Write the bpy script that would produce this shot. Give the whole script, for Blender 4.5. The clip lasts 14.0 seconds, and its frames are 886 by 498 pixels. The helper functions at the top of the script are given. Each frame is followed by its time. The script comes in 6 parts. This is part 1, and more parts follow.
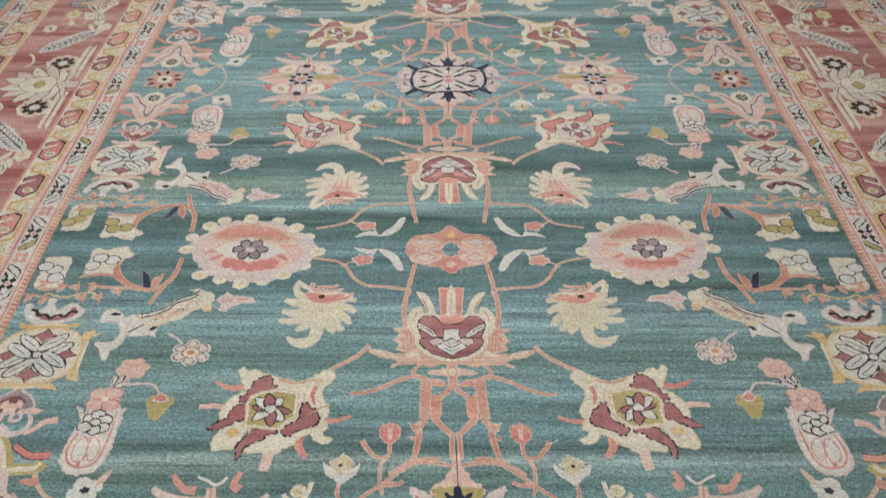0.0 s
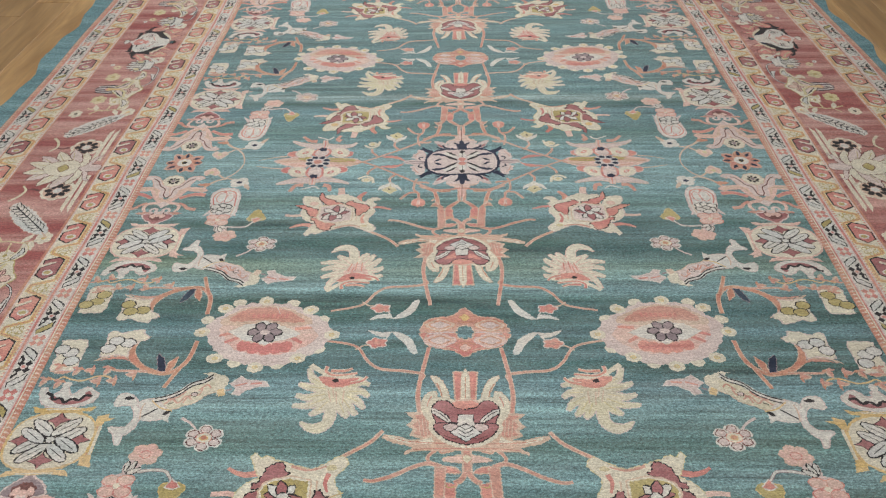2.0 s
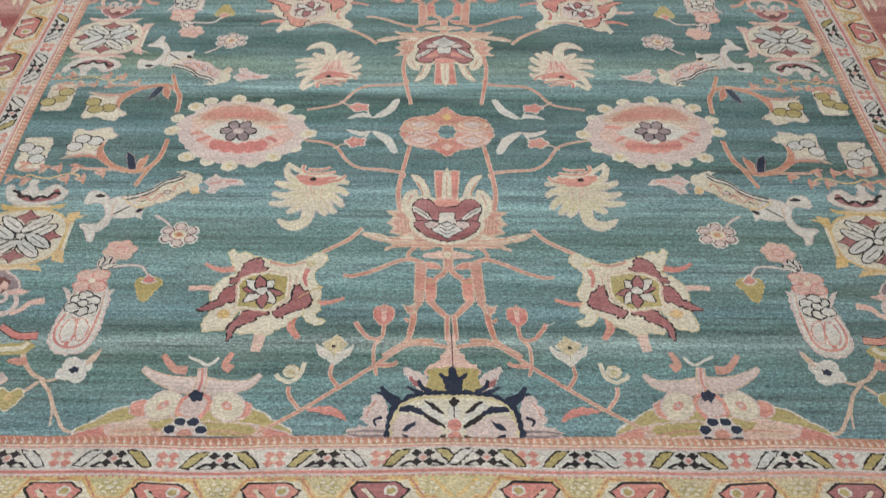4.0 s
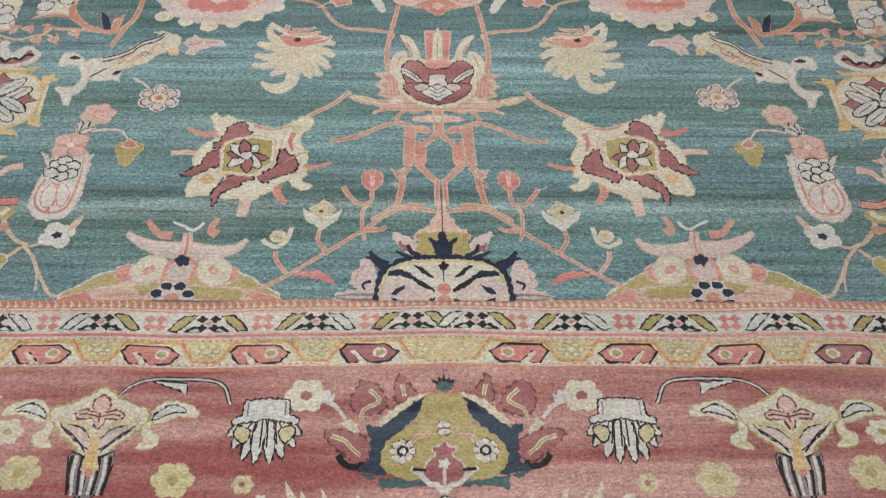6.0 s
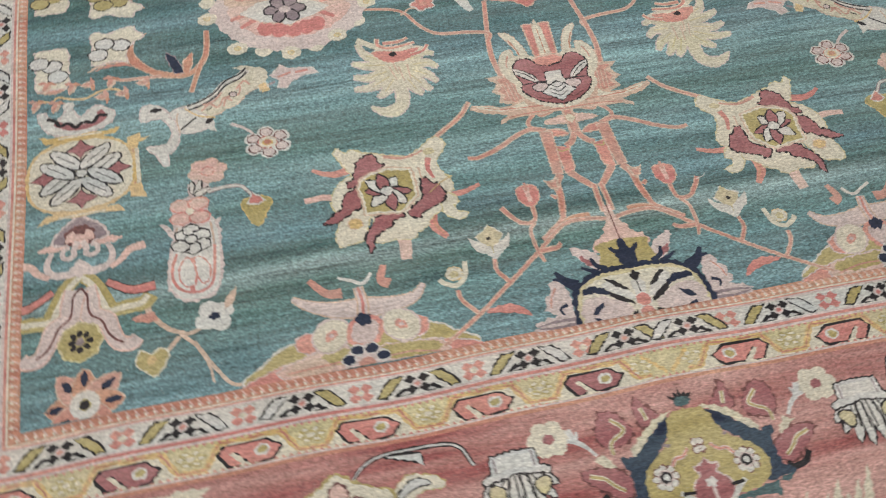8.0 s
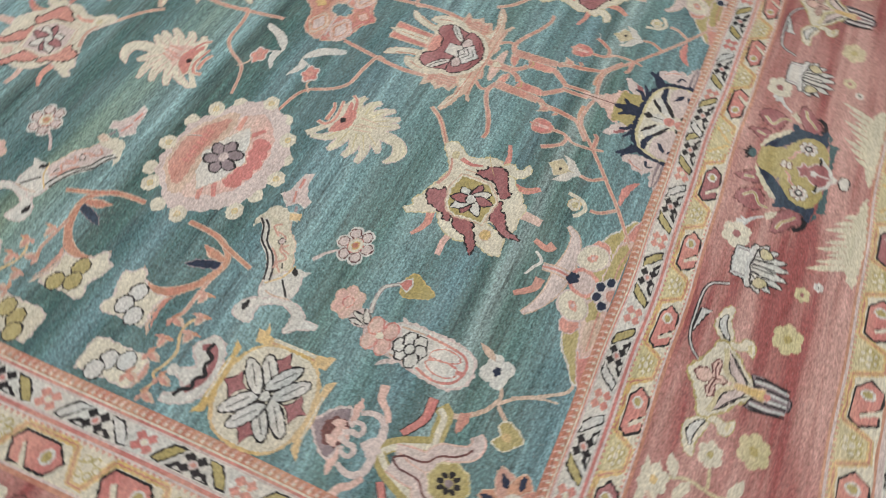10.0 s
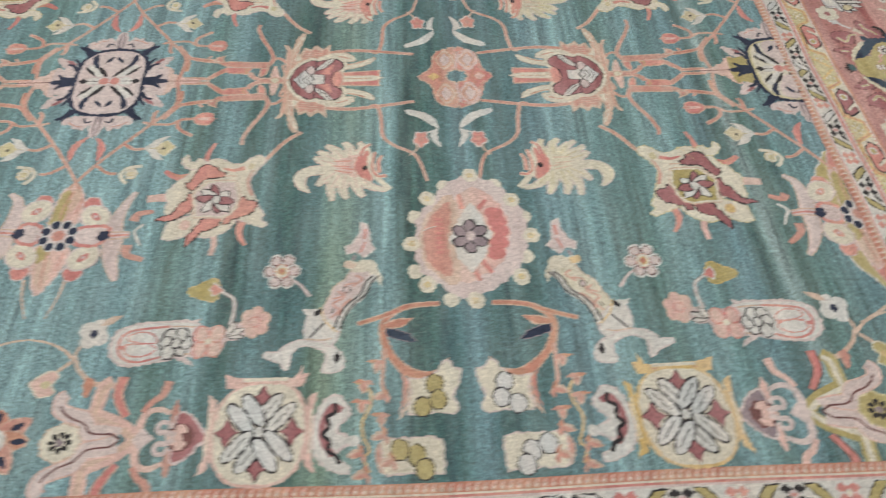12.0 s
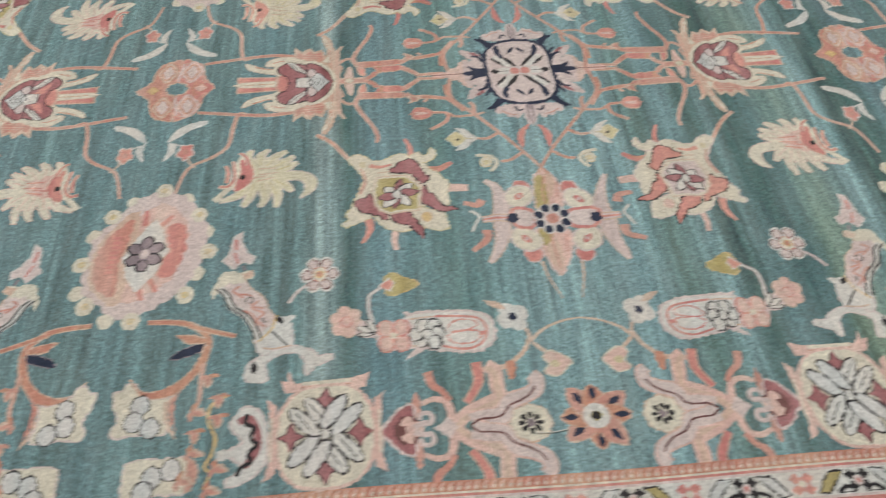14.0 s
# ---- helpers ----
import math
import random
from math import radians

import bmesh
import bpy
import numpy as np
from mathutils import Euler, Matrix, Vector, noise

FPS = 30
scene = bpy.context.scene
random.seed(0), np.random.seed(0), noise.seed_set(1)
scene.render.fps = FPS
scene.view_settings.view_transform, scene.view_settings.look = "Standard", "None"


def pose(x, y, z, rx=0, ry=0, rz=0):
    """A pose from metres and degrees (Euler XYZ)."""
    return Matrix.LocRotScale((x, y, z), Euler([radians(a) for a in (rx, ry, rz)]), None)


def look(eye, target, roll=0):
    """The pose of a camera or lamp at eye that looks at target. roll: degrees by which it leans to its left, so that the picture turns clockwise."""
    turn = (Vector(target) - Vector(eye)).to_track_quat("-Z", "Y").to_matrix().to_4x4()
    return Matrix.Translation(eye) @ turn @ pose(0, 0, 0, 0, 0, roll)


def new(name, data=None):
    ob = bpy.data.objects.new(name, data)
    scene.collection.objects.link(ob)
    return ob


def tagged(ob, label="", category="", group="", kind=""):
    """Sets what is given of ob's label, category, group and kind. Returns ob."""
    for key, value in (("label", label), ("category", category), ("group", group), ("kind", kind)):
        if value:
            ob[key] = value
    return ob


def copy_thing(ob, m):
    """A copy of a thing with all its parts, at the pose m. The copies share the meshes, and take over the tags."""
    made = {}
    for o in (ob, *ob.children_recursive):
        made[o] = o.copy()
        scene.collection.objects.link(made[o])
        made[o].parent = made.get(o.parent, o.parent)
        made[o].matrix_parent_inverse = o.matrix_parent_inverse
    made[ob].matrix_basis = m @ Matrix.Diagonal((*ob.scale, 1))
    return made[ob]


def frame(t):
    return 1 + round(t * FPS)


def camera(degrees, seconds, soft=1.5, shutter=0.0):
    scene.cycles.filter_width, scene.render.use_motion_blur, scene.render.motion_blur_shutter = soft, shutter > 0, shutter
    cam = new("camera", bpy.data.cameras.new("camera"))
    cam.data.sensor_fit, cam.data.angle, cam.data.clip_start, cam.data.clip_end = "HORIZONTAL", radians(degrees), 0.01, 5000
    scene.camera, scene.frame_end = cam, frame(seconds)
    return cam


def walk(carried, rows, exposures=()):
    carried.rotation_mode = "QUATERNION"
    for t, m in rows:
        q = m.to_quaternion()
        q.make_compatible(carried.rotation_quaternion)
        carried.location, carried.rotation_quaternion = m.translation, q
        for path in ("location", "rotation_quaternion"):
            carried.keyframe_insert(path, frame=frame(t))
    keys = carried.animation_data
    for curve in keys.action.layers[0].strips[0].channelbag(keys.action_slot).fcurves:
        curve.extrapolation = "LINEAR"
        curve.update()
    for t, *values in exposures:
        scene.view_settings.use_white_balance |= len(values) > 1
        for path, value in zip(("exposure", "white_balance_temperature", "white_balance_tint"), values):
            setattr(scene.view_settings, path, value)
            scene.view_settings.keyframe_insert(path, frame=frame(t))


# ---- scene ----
cam = camera(56.6, 14.0, soft=1.15, shutter=0.5)
PATH = [
    (0, (-0.012, 0.19, 1.577), (-0.022, 1.665, 0.227), -0.2),
    (0.5, (-0.016, 0.191, 1.599), (-0.036, 1.733, 0.326), -0.4),
    (1, (-0.012, 0.196, 1.617), (-0.047, 1.782, 0.4), -0.8),
    (1.5, (-0.012, 0.197, 1.62), (-0.051, 1.797, 0.42), -0.8),
    (2, (-0.012, 0.201, 1.606), (-0.056, 1.789, 0.391), -1.0),
    (2.5, (-0.01, 0.209, 1.577), (-0.042, 1.77, 0.326), -0.7),
    (3, (-0.01, 0.214, 1.55), (-0.032, 1.691, 0.201), -0.5),
    (3.5, (-0.009, 0.209, 1.532), (-0.021, 1.582, 0.077), -0.2),
    (3.7, (-0.012, 0.2, 1.515), (-0.015, 1.545, 0.035), 0.2),
    (5.8, (0.0, 0.188, 1.435), (0.013, 1.297, -0.229), 0.7),
    (6, (0.005, 0.19, 1.432), (0.014, 1.272, -0.249), 0.6),
    (6.5, (-0.033, 0.206, 1.433), (-0.023, 1.224, -0.289), 0.7),
    (7, (-0.154, 0.248, 1.429), (-0.137, 1.236, -0.309), -0.5),
    (7.5, (-0.325, 0.316, 1.409), (-0.205, 1.288, -0.335), 2.2),
    (8, (-0.544, 0.415, 1.415), (-0.29, 1.376, -0.32), 3.1),
    (8.5, (-0.803, 0.496, 1.4), (-0.332, 1.4, -0.321), 7.2),
    (8.7, (-0.925, 0.529, 1.408), (-0.378, 1.407, -0.304), 6.3),
    (10.8, (-1.681, 1.394, 1.476), (-0.51, 1.461, -0.143), 3.7),
    (11, (-1.708, 1.478, 1.464), (-0.513, 1.534, -0.139), 1.3),
    (11.5, (-1.733, 1.752, 1.464), (-0.492, 1.723, -0.104), 0.9),
    (12, (-1.764, 2.038, 1.427), (-0.496, 1.953, -0.118), 1.8),
    (12.5, (-1.801, 2.352, 1.423), (-0.524, 2.237, -0.112), 1.0),
    (13, (-1.799, 2.607, 1.418), (-0.524, 2.491, -0.118), 0.4),
    (13.5, (-1.78, 2.884, 1.412), (-0.489, 2.78, -0.112), 0.1),
    (14, (-1.77, 3.156, 1.398), (-0.49, 3.061, -0.136), -0.2),
]
walk(cam, [(t, look(eye, target, roll)) for t, eye, target, roll in PATH],
     [(0, 0.0), (8.7, -0.02), (11.2, 0.0), (14, -0.10)])

# ---- world and light ----
world = bpy.data.worlds.new("world")
scene.world = world
world.use_nodes = True
world.node_tree.nodes["Background"].inputs[0].default_value = (0.9, 0.95, 1.0, 1)
world.node_tree.nodes["Background"].inputs[1].default_value = 0.05
ROOM_X0, ROOM_X1, ROOM_Y0, ROOM_Y1, ROOM_H = -4.6, 4.2, -2.6, 8.6, 2.9
LAMP_POWER = 17.6
for ly in (-0.9, 2.0, 4.9, 7.4):
    for lx in (-0.75, 0.1):
        lamp_data = bpy.data.lights.new("ceiling_lamp", "AREA")
        lamp_data.shape, lamp_data.size, lamp_data.size_y = "RECTANGLE", 0.55, 1.15
        lamp_data.energy = LAMP_POWER * (1.12 if ly > 3 else 1.0)
        lamp_data.color = (0.94, 1.0, 1.085)
        lamp = new("ceiling_lamp", lamp_data)
        lamp.location = (lx, ly, ROOM_H - 0.05)

# ---- materials ----


def nodes_of(name):
    mat = bpy.data.materials.new(name)
    mat.use_nodes = True
    nt = mat.node_tree
    bsdf = nt.nodes["Principled BSDF"]
    return mat, nt, bsdf


def node(nt, kind, **values):
    n = nt.nodes.new(kind)
    for key, value in values.items():
        n.inputs[key].default_value = value
    return n


def mapped(nt, scale, rot=(0, 0, 0)):
    tc = nt.nodes.new("ShaderNodeTexCoord")
    mp = nt.nodes.new("ShaderNodeMapping")
    mp.inputs["Scale"].default_value = scale
    mp.inputs["Rotation"].default_value = rot
    nt.links.new(tc.outputs["Object"], mp.inputs["Vector"])
    return mp.outputs["Vector"]


def noise_tex(nt, scale, detail=3.0, rough=0.55, distort=0.0):
    n = nt.nodes.new("ShaderNodeTexNoise")
    n.inputs["Scale"].default_value = 1.0
    n.inputs["Detail"].default_value = detail
    n.inputs["Roughness"].default_value = rough
    n.inputs["Distortion"].default_value = distort
    nt.links.new(mapped(nt, scale), n.inputs["Vector"])
    return n.outputs["Fac"]


def remap(nt, value, a, b, lo, hi):
    m = nt.nodes.new("ShaderNodeMapRange")
    for i, v in enumerate((a, b, lo, hi)):
        m.inputs[i + 1].default_value = v
    nt.links.new(value, m.inputs[0])
    return m.outputs[0]


def times(nt, colour, *factors):
    for f in factors:
        m = nt.nodes.new("ShaderNodeVectorMath")
        m.operation = "SCALE"
        nt.links.new(colour, m.inputs[0])
        nt.links.new(f, m.inputs["Scale"])
        colour = m.outputs[0]
    return colour


def blend(nt, fac, a, b):
    m = nt.nodes.new("ShaderNodeMix")
    m.data_type = "RGBA"
    for socket, v in ((m.inputs[0], fac), (m.inputs[6], a), (m.inputs[7], b)):
        if isinstance(v, (int, float, tuple)):
            socket.default_value = v
        else:
            nt.links.new(v, socket)
    return m.outputs[2]


def wool_finish(nt, bsdf, colour, grain=1.0, wear=1.0):
    """Knots, worn weft lines, long wear and a soft nap, at true size."""
    knots = noise_tex(nt, (210, 250, 1), 3.0, 0.7)
    weft = noise_tex(nt, (95, 215, 1), 3.0, 0.7)
    streaks = noise_tex(nt, (5.5, 62, 1), 4.0, 0.7, 0.6)
    patches = noise_tex(nt, (34, 48, 1), 3.0, 0.6)
    worn = noise_tex(nt, (5, 26, 1), 4.0, 0.62)
    broad = noise_tex(nt, (0.7, 2.2, 1), 3.0)
    colour = times(nt, colour,
                   remap(nt, knots, 0.37, 0.63, 1 - 0.40 * grain, 1 + 0.40 * grain),
                   remap(nt, weft, 0.37, 0.63, 1 - 0.44 * grain, 1 + 0.44 * grain),
                   remap(nt, streaks, 0.37, 0.63, 1 - 0.11 * grain, 1 + 0.11 * grain),
                   remap(nt, patches, 0.3, 0.7, 0.91, 1.09),
                   remap(nt, worn, 0.25, 0.75, 0.88, 1.12),
                   remap(nt, broad, 0.25, 0.75, 0.94, 1.06))
    colour = blend(nt, remap(nt, worn, 0.35, 0.75, 0.02 * wear, 0.15 * wear), colour, (0.40, 0.385, 0.35, 1))
    specks = noise_tex(nt, (120, 300, 1), 2.0, 0.7)
    colour = blend(nt, remap(nt, specks, 0.60, 0.78, 0.0, 0.45 * wear), colour, (0.58, 0.58, 0.53, 1))
    nt.links.new(colour, bsdf.inputs["Base Color"])
    bsdf.inputs["Roughness"].default_value = 0.92
    bsdf.inputs["Specular IOR Level"].default_value = 0.15
    bsdf.inputs["Sheen Weight"].default_value = 0.05
    bsdf.inputs["Sheen Roughness"].default_value = 0.6
    wrinkle = noise_tex(nt, (1.3, 3.2, 1), 2.0)
    bump_a = nt.nodes.new("ShaderNodeBump")
    bump_a.inputs["Strength"].default_value = 0.07
    bump_a.inputs["Distance"].default_value = 0.03
    nt.links.new(wrinkle, bump_a.inputs["Height"])
    bump_b = nt.nodes.new("ShaderNodeBump")
    bump_b.inputs["Strength"].default_value = 0.45
    bump_b.inputs["Distance"].default_value = 0.0015
    nt.links.new(weft, bump_b.inputs["Height"])
    nt.links.new(bump_a.outputs[0], bump_b.inputs["Normal"])
    nt.links.new(bump_b.outputs[0], bsdf.inputs["Normal"])


def wool(name, colour, other=None, grain=0.5, wear=0.7):
    """Wool of one dye lot, drifting towards another shade in uneven cross bands."""
    mat, nt, bsdf = nodes_of(name)
    other = other or tuple(c * 0.82 + 0.09 * 0.5 for c in colour)
    band = noise_tex(nt, (1.1, 13, 1), 4.0, 0.6, 0.3)
    col = blend(nt, remap(nt, band, 0.38, 0.62, 0.0, 1.0), (*colour, 1), (*other, 1))
    wool_finish(nt, bsdf, col, grain, wear)
    return mat


def banded_wool(name, y0, y1, bands, shades, soft=0.03):
    """Field wool whose dye lots change in bands across the rug."""
    mat, nt, bsdf = nodes_of(name)
    sep = nt.nodes.new("ShaderNodeSeparateXYZ")
    nt.links.new(mapped(nt, (1, 1, 1)), sep.inputs[0])
    wob = remap(nt, noise_tex(nt, (1.6, 5.0, 1), 4.0, 0.6), 0.2, 0.8, -soft, soft)
    add = nt.nodes.new("ShaderNodeMath")
    nt.links.new(sep.outputs["Y"], add.inputs[0])
    nt.links.new(wob, add.inputs[1])
    pos = remap(nt, add.outputs[0], y0, y1, 0.0, 1.0)
    ramp = nt.nodes.new("ShaderNodeValToRGB")
    ramp.color_ramp.interpolation = "LINEAR"
    steps = bands.split()
    while len(ramp.color_ramp.elements) < len(steps):
        ramp.color_ramp.elements.new(0.5)
    for e, step in zip(ramp.color_ramp.elements, steps):
        y, key = step.split(":")
        e.position = (float(y) - y0) / (y1 - y0)
        e.color = (*shades[key], 1)
    nt.links.new(pos, ramp.inputs[0])
    streak = noise_tex(nt, (1.3, 38, 1), 5.0, 0.7, 0.3)
    fine = noise_tex(nt, (3.0, 120, 1), 3.0, 0.65, 0.3)
    col = times(nt, ramp.outputs[0], remap(nt, streak, 0.36, 0.64, 0.62, 1.34), remap(nt, fine, 0.35, 0.65, 0.84, 1.16),
                remap(nt, noise_tex(nt, (2.4, 85, 1), 4.0, 0.7, 0.4), 0.56, 0.70, 1.0, 0.42))
    hue = noise_tex(nt, (0.9, 7, 1), 3.0)
    col = blend(nt, remap(nt, hue, 0.4, 0.7, 0.0, 0.45), col, (0.125, 0.235, 0.26, 1))
    wool_finish(nt, bsdf, col, 0.98)
    return mat


TEALS = {"L": (0.180, 0.292, 0.295), "M": (0.112, 0.192, 0.189), "D": (0.039, 0.093, 0.080),
         "Y": (0.144, 0.209, 0.149), "G": (0.088, 0.164, 0.142), "P": (0.270, 0.358, 0.344), "B": (0.129, 0.218, 0.231)}
BANDS = ("0.2:M 0.98:B 1.18:G 1.205:P 1.24:D 1.29:B 1.35:G 1.40:L 1.50:G 1.63:L 1.70:B 1.77:D 1.81:M 1.86:D 1.90:B 1.95:D 2.03:D "
         "2.09:L 2.21:Y 2.27:D 2.32:D 2.37:M 2.43:D 2.48:L 2.55:G 2.62:L 2.90:L 3.05:G 3.20:B 3.28:D 3.33:P 3.37:M")

WOOL = {
    "teal": banded_wool("teal_field_wool", 0.0, 5.0, BANDS, TEALS, 0.022),
    "deep": wool("deep_teal_wool", (0.050, 0.088, 0.090), (0.075, 0.120, 0.120), 0.6, 0.4),
    "edge": wool("teal_edge_wool", (0.085, 0.185, 0.205), (0.15, 0.27, 0.29), 0.9),
    "red": wool("madder_red_wool", (0.265, 0.072, 0.066), (0.47, 0.275, 0.235), 0.65),
    "cream": wool("cream_wool", (0.558, 0.522, 0.410), (0.540, 0.491, 0.378)),
    "white": wool("ivory_wool", (0.517, 0.513, 0.468), (0.540, 0.504, 0.441)),
    "grey": wool("pale_grey_wool", (0.468, 0.477, 0.450), (0.540, 0.513, 0.468)),
    "pink": wool("blush_wool", (0.558, 0.360, 0.302), (0.558, 0.414, 0.342)),
    "pale": wool("pale_blush_wool", (0.531, 0.446, 0.405), (0.495, 0.396, 0.360)),
    "rose": wool("rose_wool", (0.46, 0.165, 0.145), (0.55, 0.27, 0.21)),
    "coral": wool("coral_wool", (0.47, 0.205, 0.155), (0.48, 0.28, 0.22)),
    "rust": wool("rust_wool", (0.42, 0.175, 0.12), (0.48, 0.26, 0.17)),
    "maroon": wool("plum_red_wool", (0.27, 0.095, 0.095), (0.32, 0.14, 0.14)),
    "olive": wool("olive_gold_wool", (0.335, 0.27, 0.10), (0.395, 0.33, 0.15)),
    "yellow": wool("straw_yellow_wool", (0.477, 0.423, 0.230), (0.504, 0.432, 0.279)),
    "straw": wool("pale_straw_wool", (0.531, 0.491, 0.333), (0.513, 0.468, 0.360)),
    "gold": wool("gold_wool", (0.53, 0.37, 0.14), (0.55, 0.40, 0.22)),
    "tan": wool("tan_wool", (0.495, 0.347, 0.257), (0.513, 0.396, 0.306)),
    "umber": wool("umber_wool", (0.11, 0.045, 0.042), (0.17, 0.075, 0.065), 0.5, 0.3),
    "dusk": wool("dusky_mauve_wool", (0.20, 0.155, 0.165), (0.28, 0.22, 0.22), 0.5, 0.4),
    "navy": wool("indigo_wool", (0.016, 0.022, 0.042), (0.03, 0.036, 0.06), 0.5, 0.12),
    "blue": wool("slate_blue_wool", (0.030, 0.042, 0.066), (0.045, 0.066, 0.088), 0.6, 0.3),
    "black": wool("dark_brown_wool", (0.018, 0.016, 0.017), (0.035, 0.03, 0.03), 0.5, 0.12),
}


def wood_material():
    mat, nt, bsdf = nodes_of("oiled_oak_laminate")
    info = nt.nodes.new("ShaderNodeObjectInfo")
    shift = nt.nodes.new("ShaderNodeVectorMath")
    shift.operation = "MULTIPLY_ADD"
    tc = nt.nodes.new("ShaderNodeTexCoord")
    comb = nt.nodes.new("ShaderNodeCombineXYZ")
    for i in range(3):
        nt.links.new(info.outputs["Random"], comb.inputs[i])
    nt.links.new(comb.outputs[0], shift.inputs[0])
    shift.inputs[1].default_value = (17, 31, 5)
    nt.links.new(tc.outputs["Object"], shift.inputs[2])

    def grain(scale, detail, distort):
        mp = nt.nodes.new("ShaderNodeMapping")
        mp.inputs["Scale"].default_value = scale
        nt.links.new(shift.outputs[0], mp.inputs["Vector"])
        n = node(nt, "ShaderNodeTexNoise", Scale=1.0, Detail=detail, Roughness=0.6, Distortion=distort)
        nt.links.new(mp.outputs[0], n.inputs["Vector"])
        return n.outputs["Fac"]

    figure = grain((11, 1.2, 1), 4.0, 1.2)
    fine = grain((140, 6, 1), 3.0, 0.3)
    col = blend(nt, remap(nt, figure, 0.3, 0.7, 0.0, 1.0), (0.27, 0.155, 0.062, 1), (0.50, 0.32, 0.145, 1))
    col = times(nt, col, remap(nt, fine, 0.2, 0.8, 0.78, 1.2), remap(nt, info.outputs["Random"], 0, 1, 0.82, 1.12))
    nt.links.new(col, bsdf.inputs["Base Color"])
    nt.links.new(remap(nt, fine, 0.2, 0.8, 0.28, 0.46), bsdf.inputs["Roughness"])
    bump = nt.nodes.new("ShaderNodeBump")
    bump.inputs["Strength"].default_value = 0.25
    bump.inputs["Distance"].default_value = 0.001
    nt.links.new(fine, bump.inputs["Height"])
    nt.links.new(bump.outputs[0], bsdf.inputs["Normal"])
    return mat


def plain(name, colour, rough=0.6, spread=0.06, scale=(3, 3, 3)):
    mat, nt, bsdf = nodes_of(name)
    n = noise_tex(nt, scale, 5.0)
    col = blend(nt, n, tuple(c * (1 - spread) for c in colour) + (1,), tuple(min(1, c * (1 + spread)) for c in colour) + (1,))
    nt.links.new(col, bsdf.inputs["Base Color"])
    bsdf.inputs["Roughness"].default_value = rough
    return mat


WOOD = wood_material()
PLASTER = plain("white_wall_paint", (0.74, 0.72, 0.68), 0.8)
CEILING = plain("white_ceiling_paint", (0.78, 0.78, 0.76), 0.9)
SUBFLOOR = plain("dark_underlay", (0.05, 0.04, 0.03), 0.9)
SKIRTING = plain("white_satin_paint", (0.75, 0.74, 0.71), 0.4)
LAMP_METAL = plain("white_enamel", (0.78, 0.78, 0.78), 0.35)
glow, glow_nt, glow_bsdf = nodes_of("lit_diffuser")
glow_bsdf.inputs["Emission Color"].default_value = (1.0, 0.96, 0.9, 1)
glow_bsdf.inputs["Emission Strength"].default_value = 4.0

# ---- the room ----


def mesh_of(name, bm, material):
    me = bpy.data.meshes.new(name)
    bm.to_mesh(me)
    bm.free()
    me.materials.append(material)
    return me


def box(bm, x0, x1, y0, y1, z0, z1):
    m = Matrix.Translation(((x0 + x1) / 2, (y0 + y1) / 2, (z0 + z1) / 2)) @ Matrix.Diagonal((x1 - x0, y1 - y0, z1 - z0, 1))
    bmesh.ops.create_cube(bm, size=1, matrix=m)
    return bm


def part(name, bm, material, parent, label=""):
    ob = new(name, mesh_of(name, bm, material))
    ob.parent = parent
    return tagged(ob, label)


def solid(name, material, *corners):
    return tagged(new(name, mesh_of(name, box(bmesh.new(), *corners), material)), kind="structure")


floor = solid("floor", SUBFLOOR, ROOM_X0, ROOM_X1, ROOM_Y0, ROOM_Y1, -0.10, -0.012)
tagged(floor, "warm brown wood plank floor under the rug", "floor")
solid("ceiling", CEILING, ROOM_X0, ROOM_X1, ROOM_Y0, ROOM_Y1, ROOM_H, ROOM_H + 0.1)
T = 0.12
solid("wall_west", PLASTER, ROOM_X0 - T, ROOM_X0, ROOM_Y0 - T, ROOM_Y1 + T, -0.1, ROOM_H)
solid("wall_east", PLASTER, ROOM_X1, ROOM_X1 + T, ROOM_Y0 - T, ROOM_Y1 + T, -0.1, ROOM_H)
solid("wall_south", PLASTER, ROOM_X0, ROOM_X1, ROOM_Y0 - T, ROOM_Y0, -0.1, ROOM_H)
solid("wall_north", PLASTER, ROOM_X0, ROOM_X1, ROOM_Y1, ROOM_Y1 + T, -0.1, ROOM_H)
for bx in ((ROOM_X0, ROOM_X0 + 0.015, ROOM_Y0, ROOM_Y1), (ROOM_X1 - 0.015, ROOM_X1, ROOM_Y0, ROOM_Y1),
           (ROOM_X0 + 0.015, ROOM_X1 - 0.015, ROOM_Y0, ROOM_Y0 + 0.015), (ROOM_X0 + 0.015, ROOM_X1 - 0.015, ROOM_Y1 - 0.015, ROOM_Y1)):
    solid("baseboard", SKIRTING, *bx, 0.0, 0.09)

first_light = None
for ly in (-0.9, 2.0, 4.9, 7.4):
    for lx in (-0.75, 0.1):
        spot = Matrix.Translation((lx, ly, ROOM_H))
        if first_light:
            copy_thing(first_light, spot)
            continue
        first_light = tagged(new("ceiling_light"), "white recessed rectangular ceiling light panel", "ceiling light", "ceiling lights")
        bm = bmesh.new()
        for fy in (-0.6, 0.6):
            box(bm, -0.32, 0.32, fy - 0.02, fy + 0.02, -0.03, -0.001)
        for fx in (-0.3, 0.3):
            box(bm, fx - 0.02, fx + 0.02, -0.579, 0.579, -0.03, -0.001)
        part("light_frame", bm, LAMP_METAL, first_light)
        part("diffuser", box(bmesh.new(), -0.278, 0.278, -0.578, 0.578, -0.02, -0.002), glow, first_light)
        first_light.matrix_basis = spot

# ---- the rug: ground plan ----
from mathutils.geometry import delaunay_2d_cdt

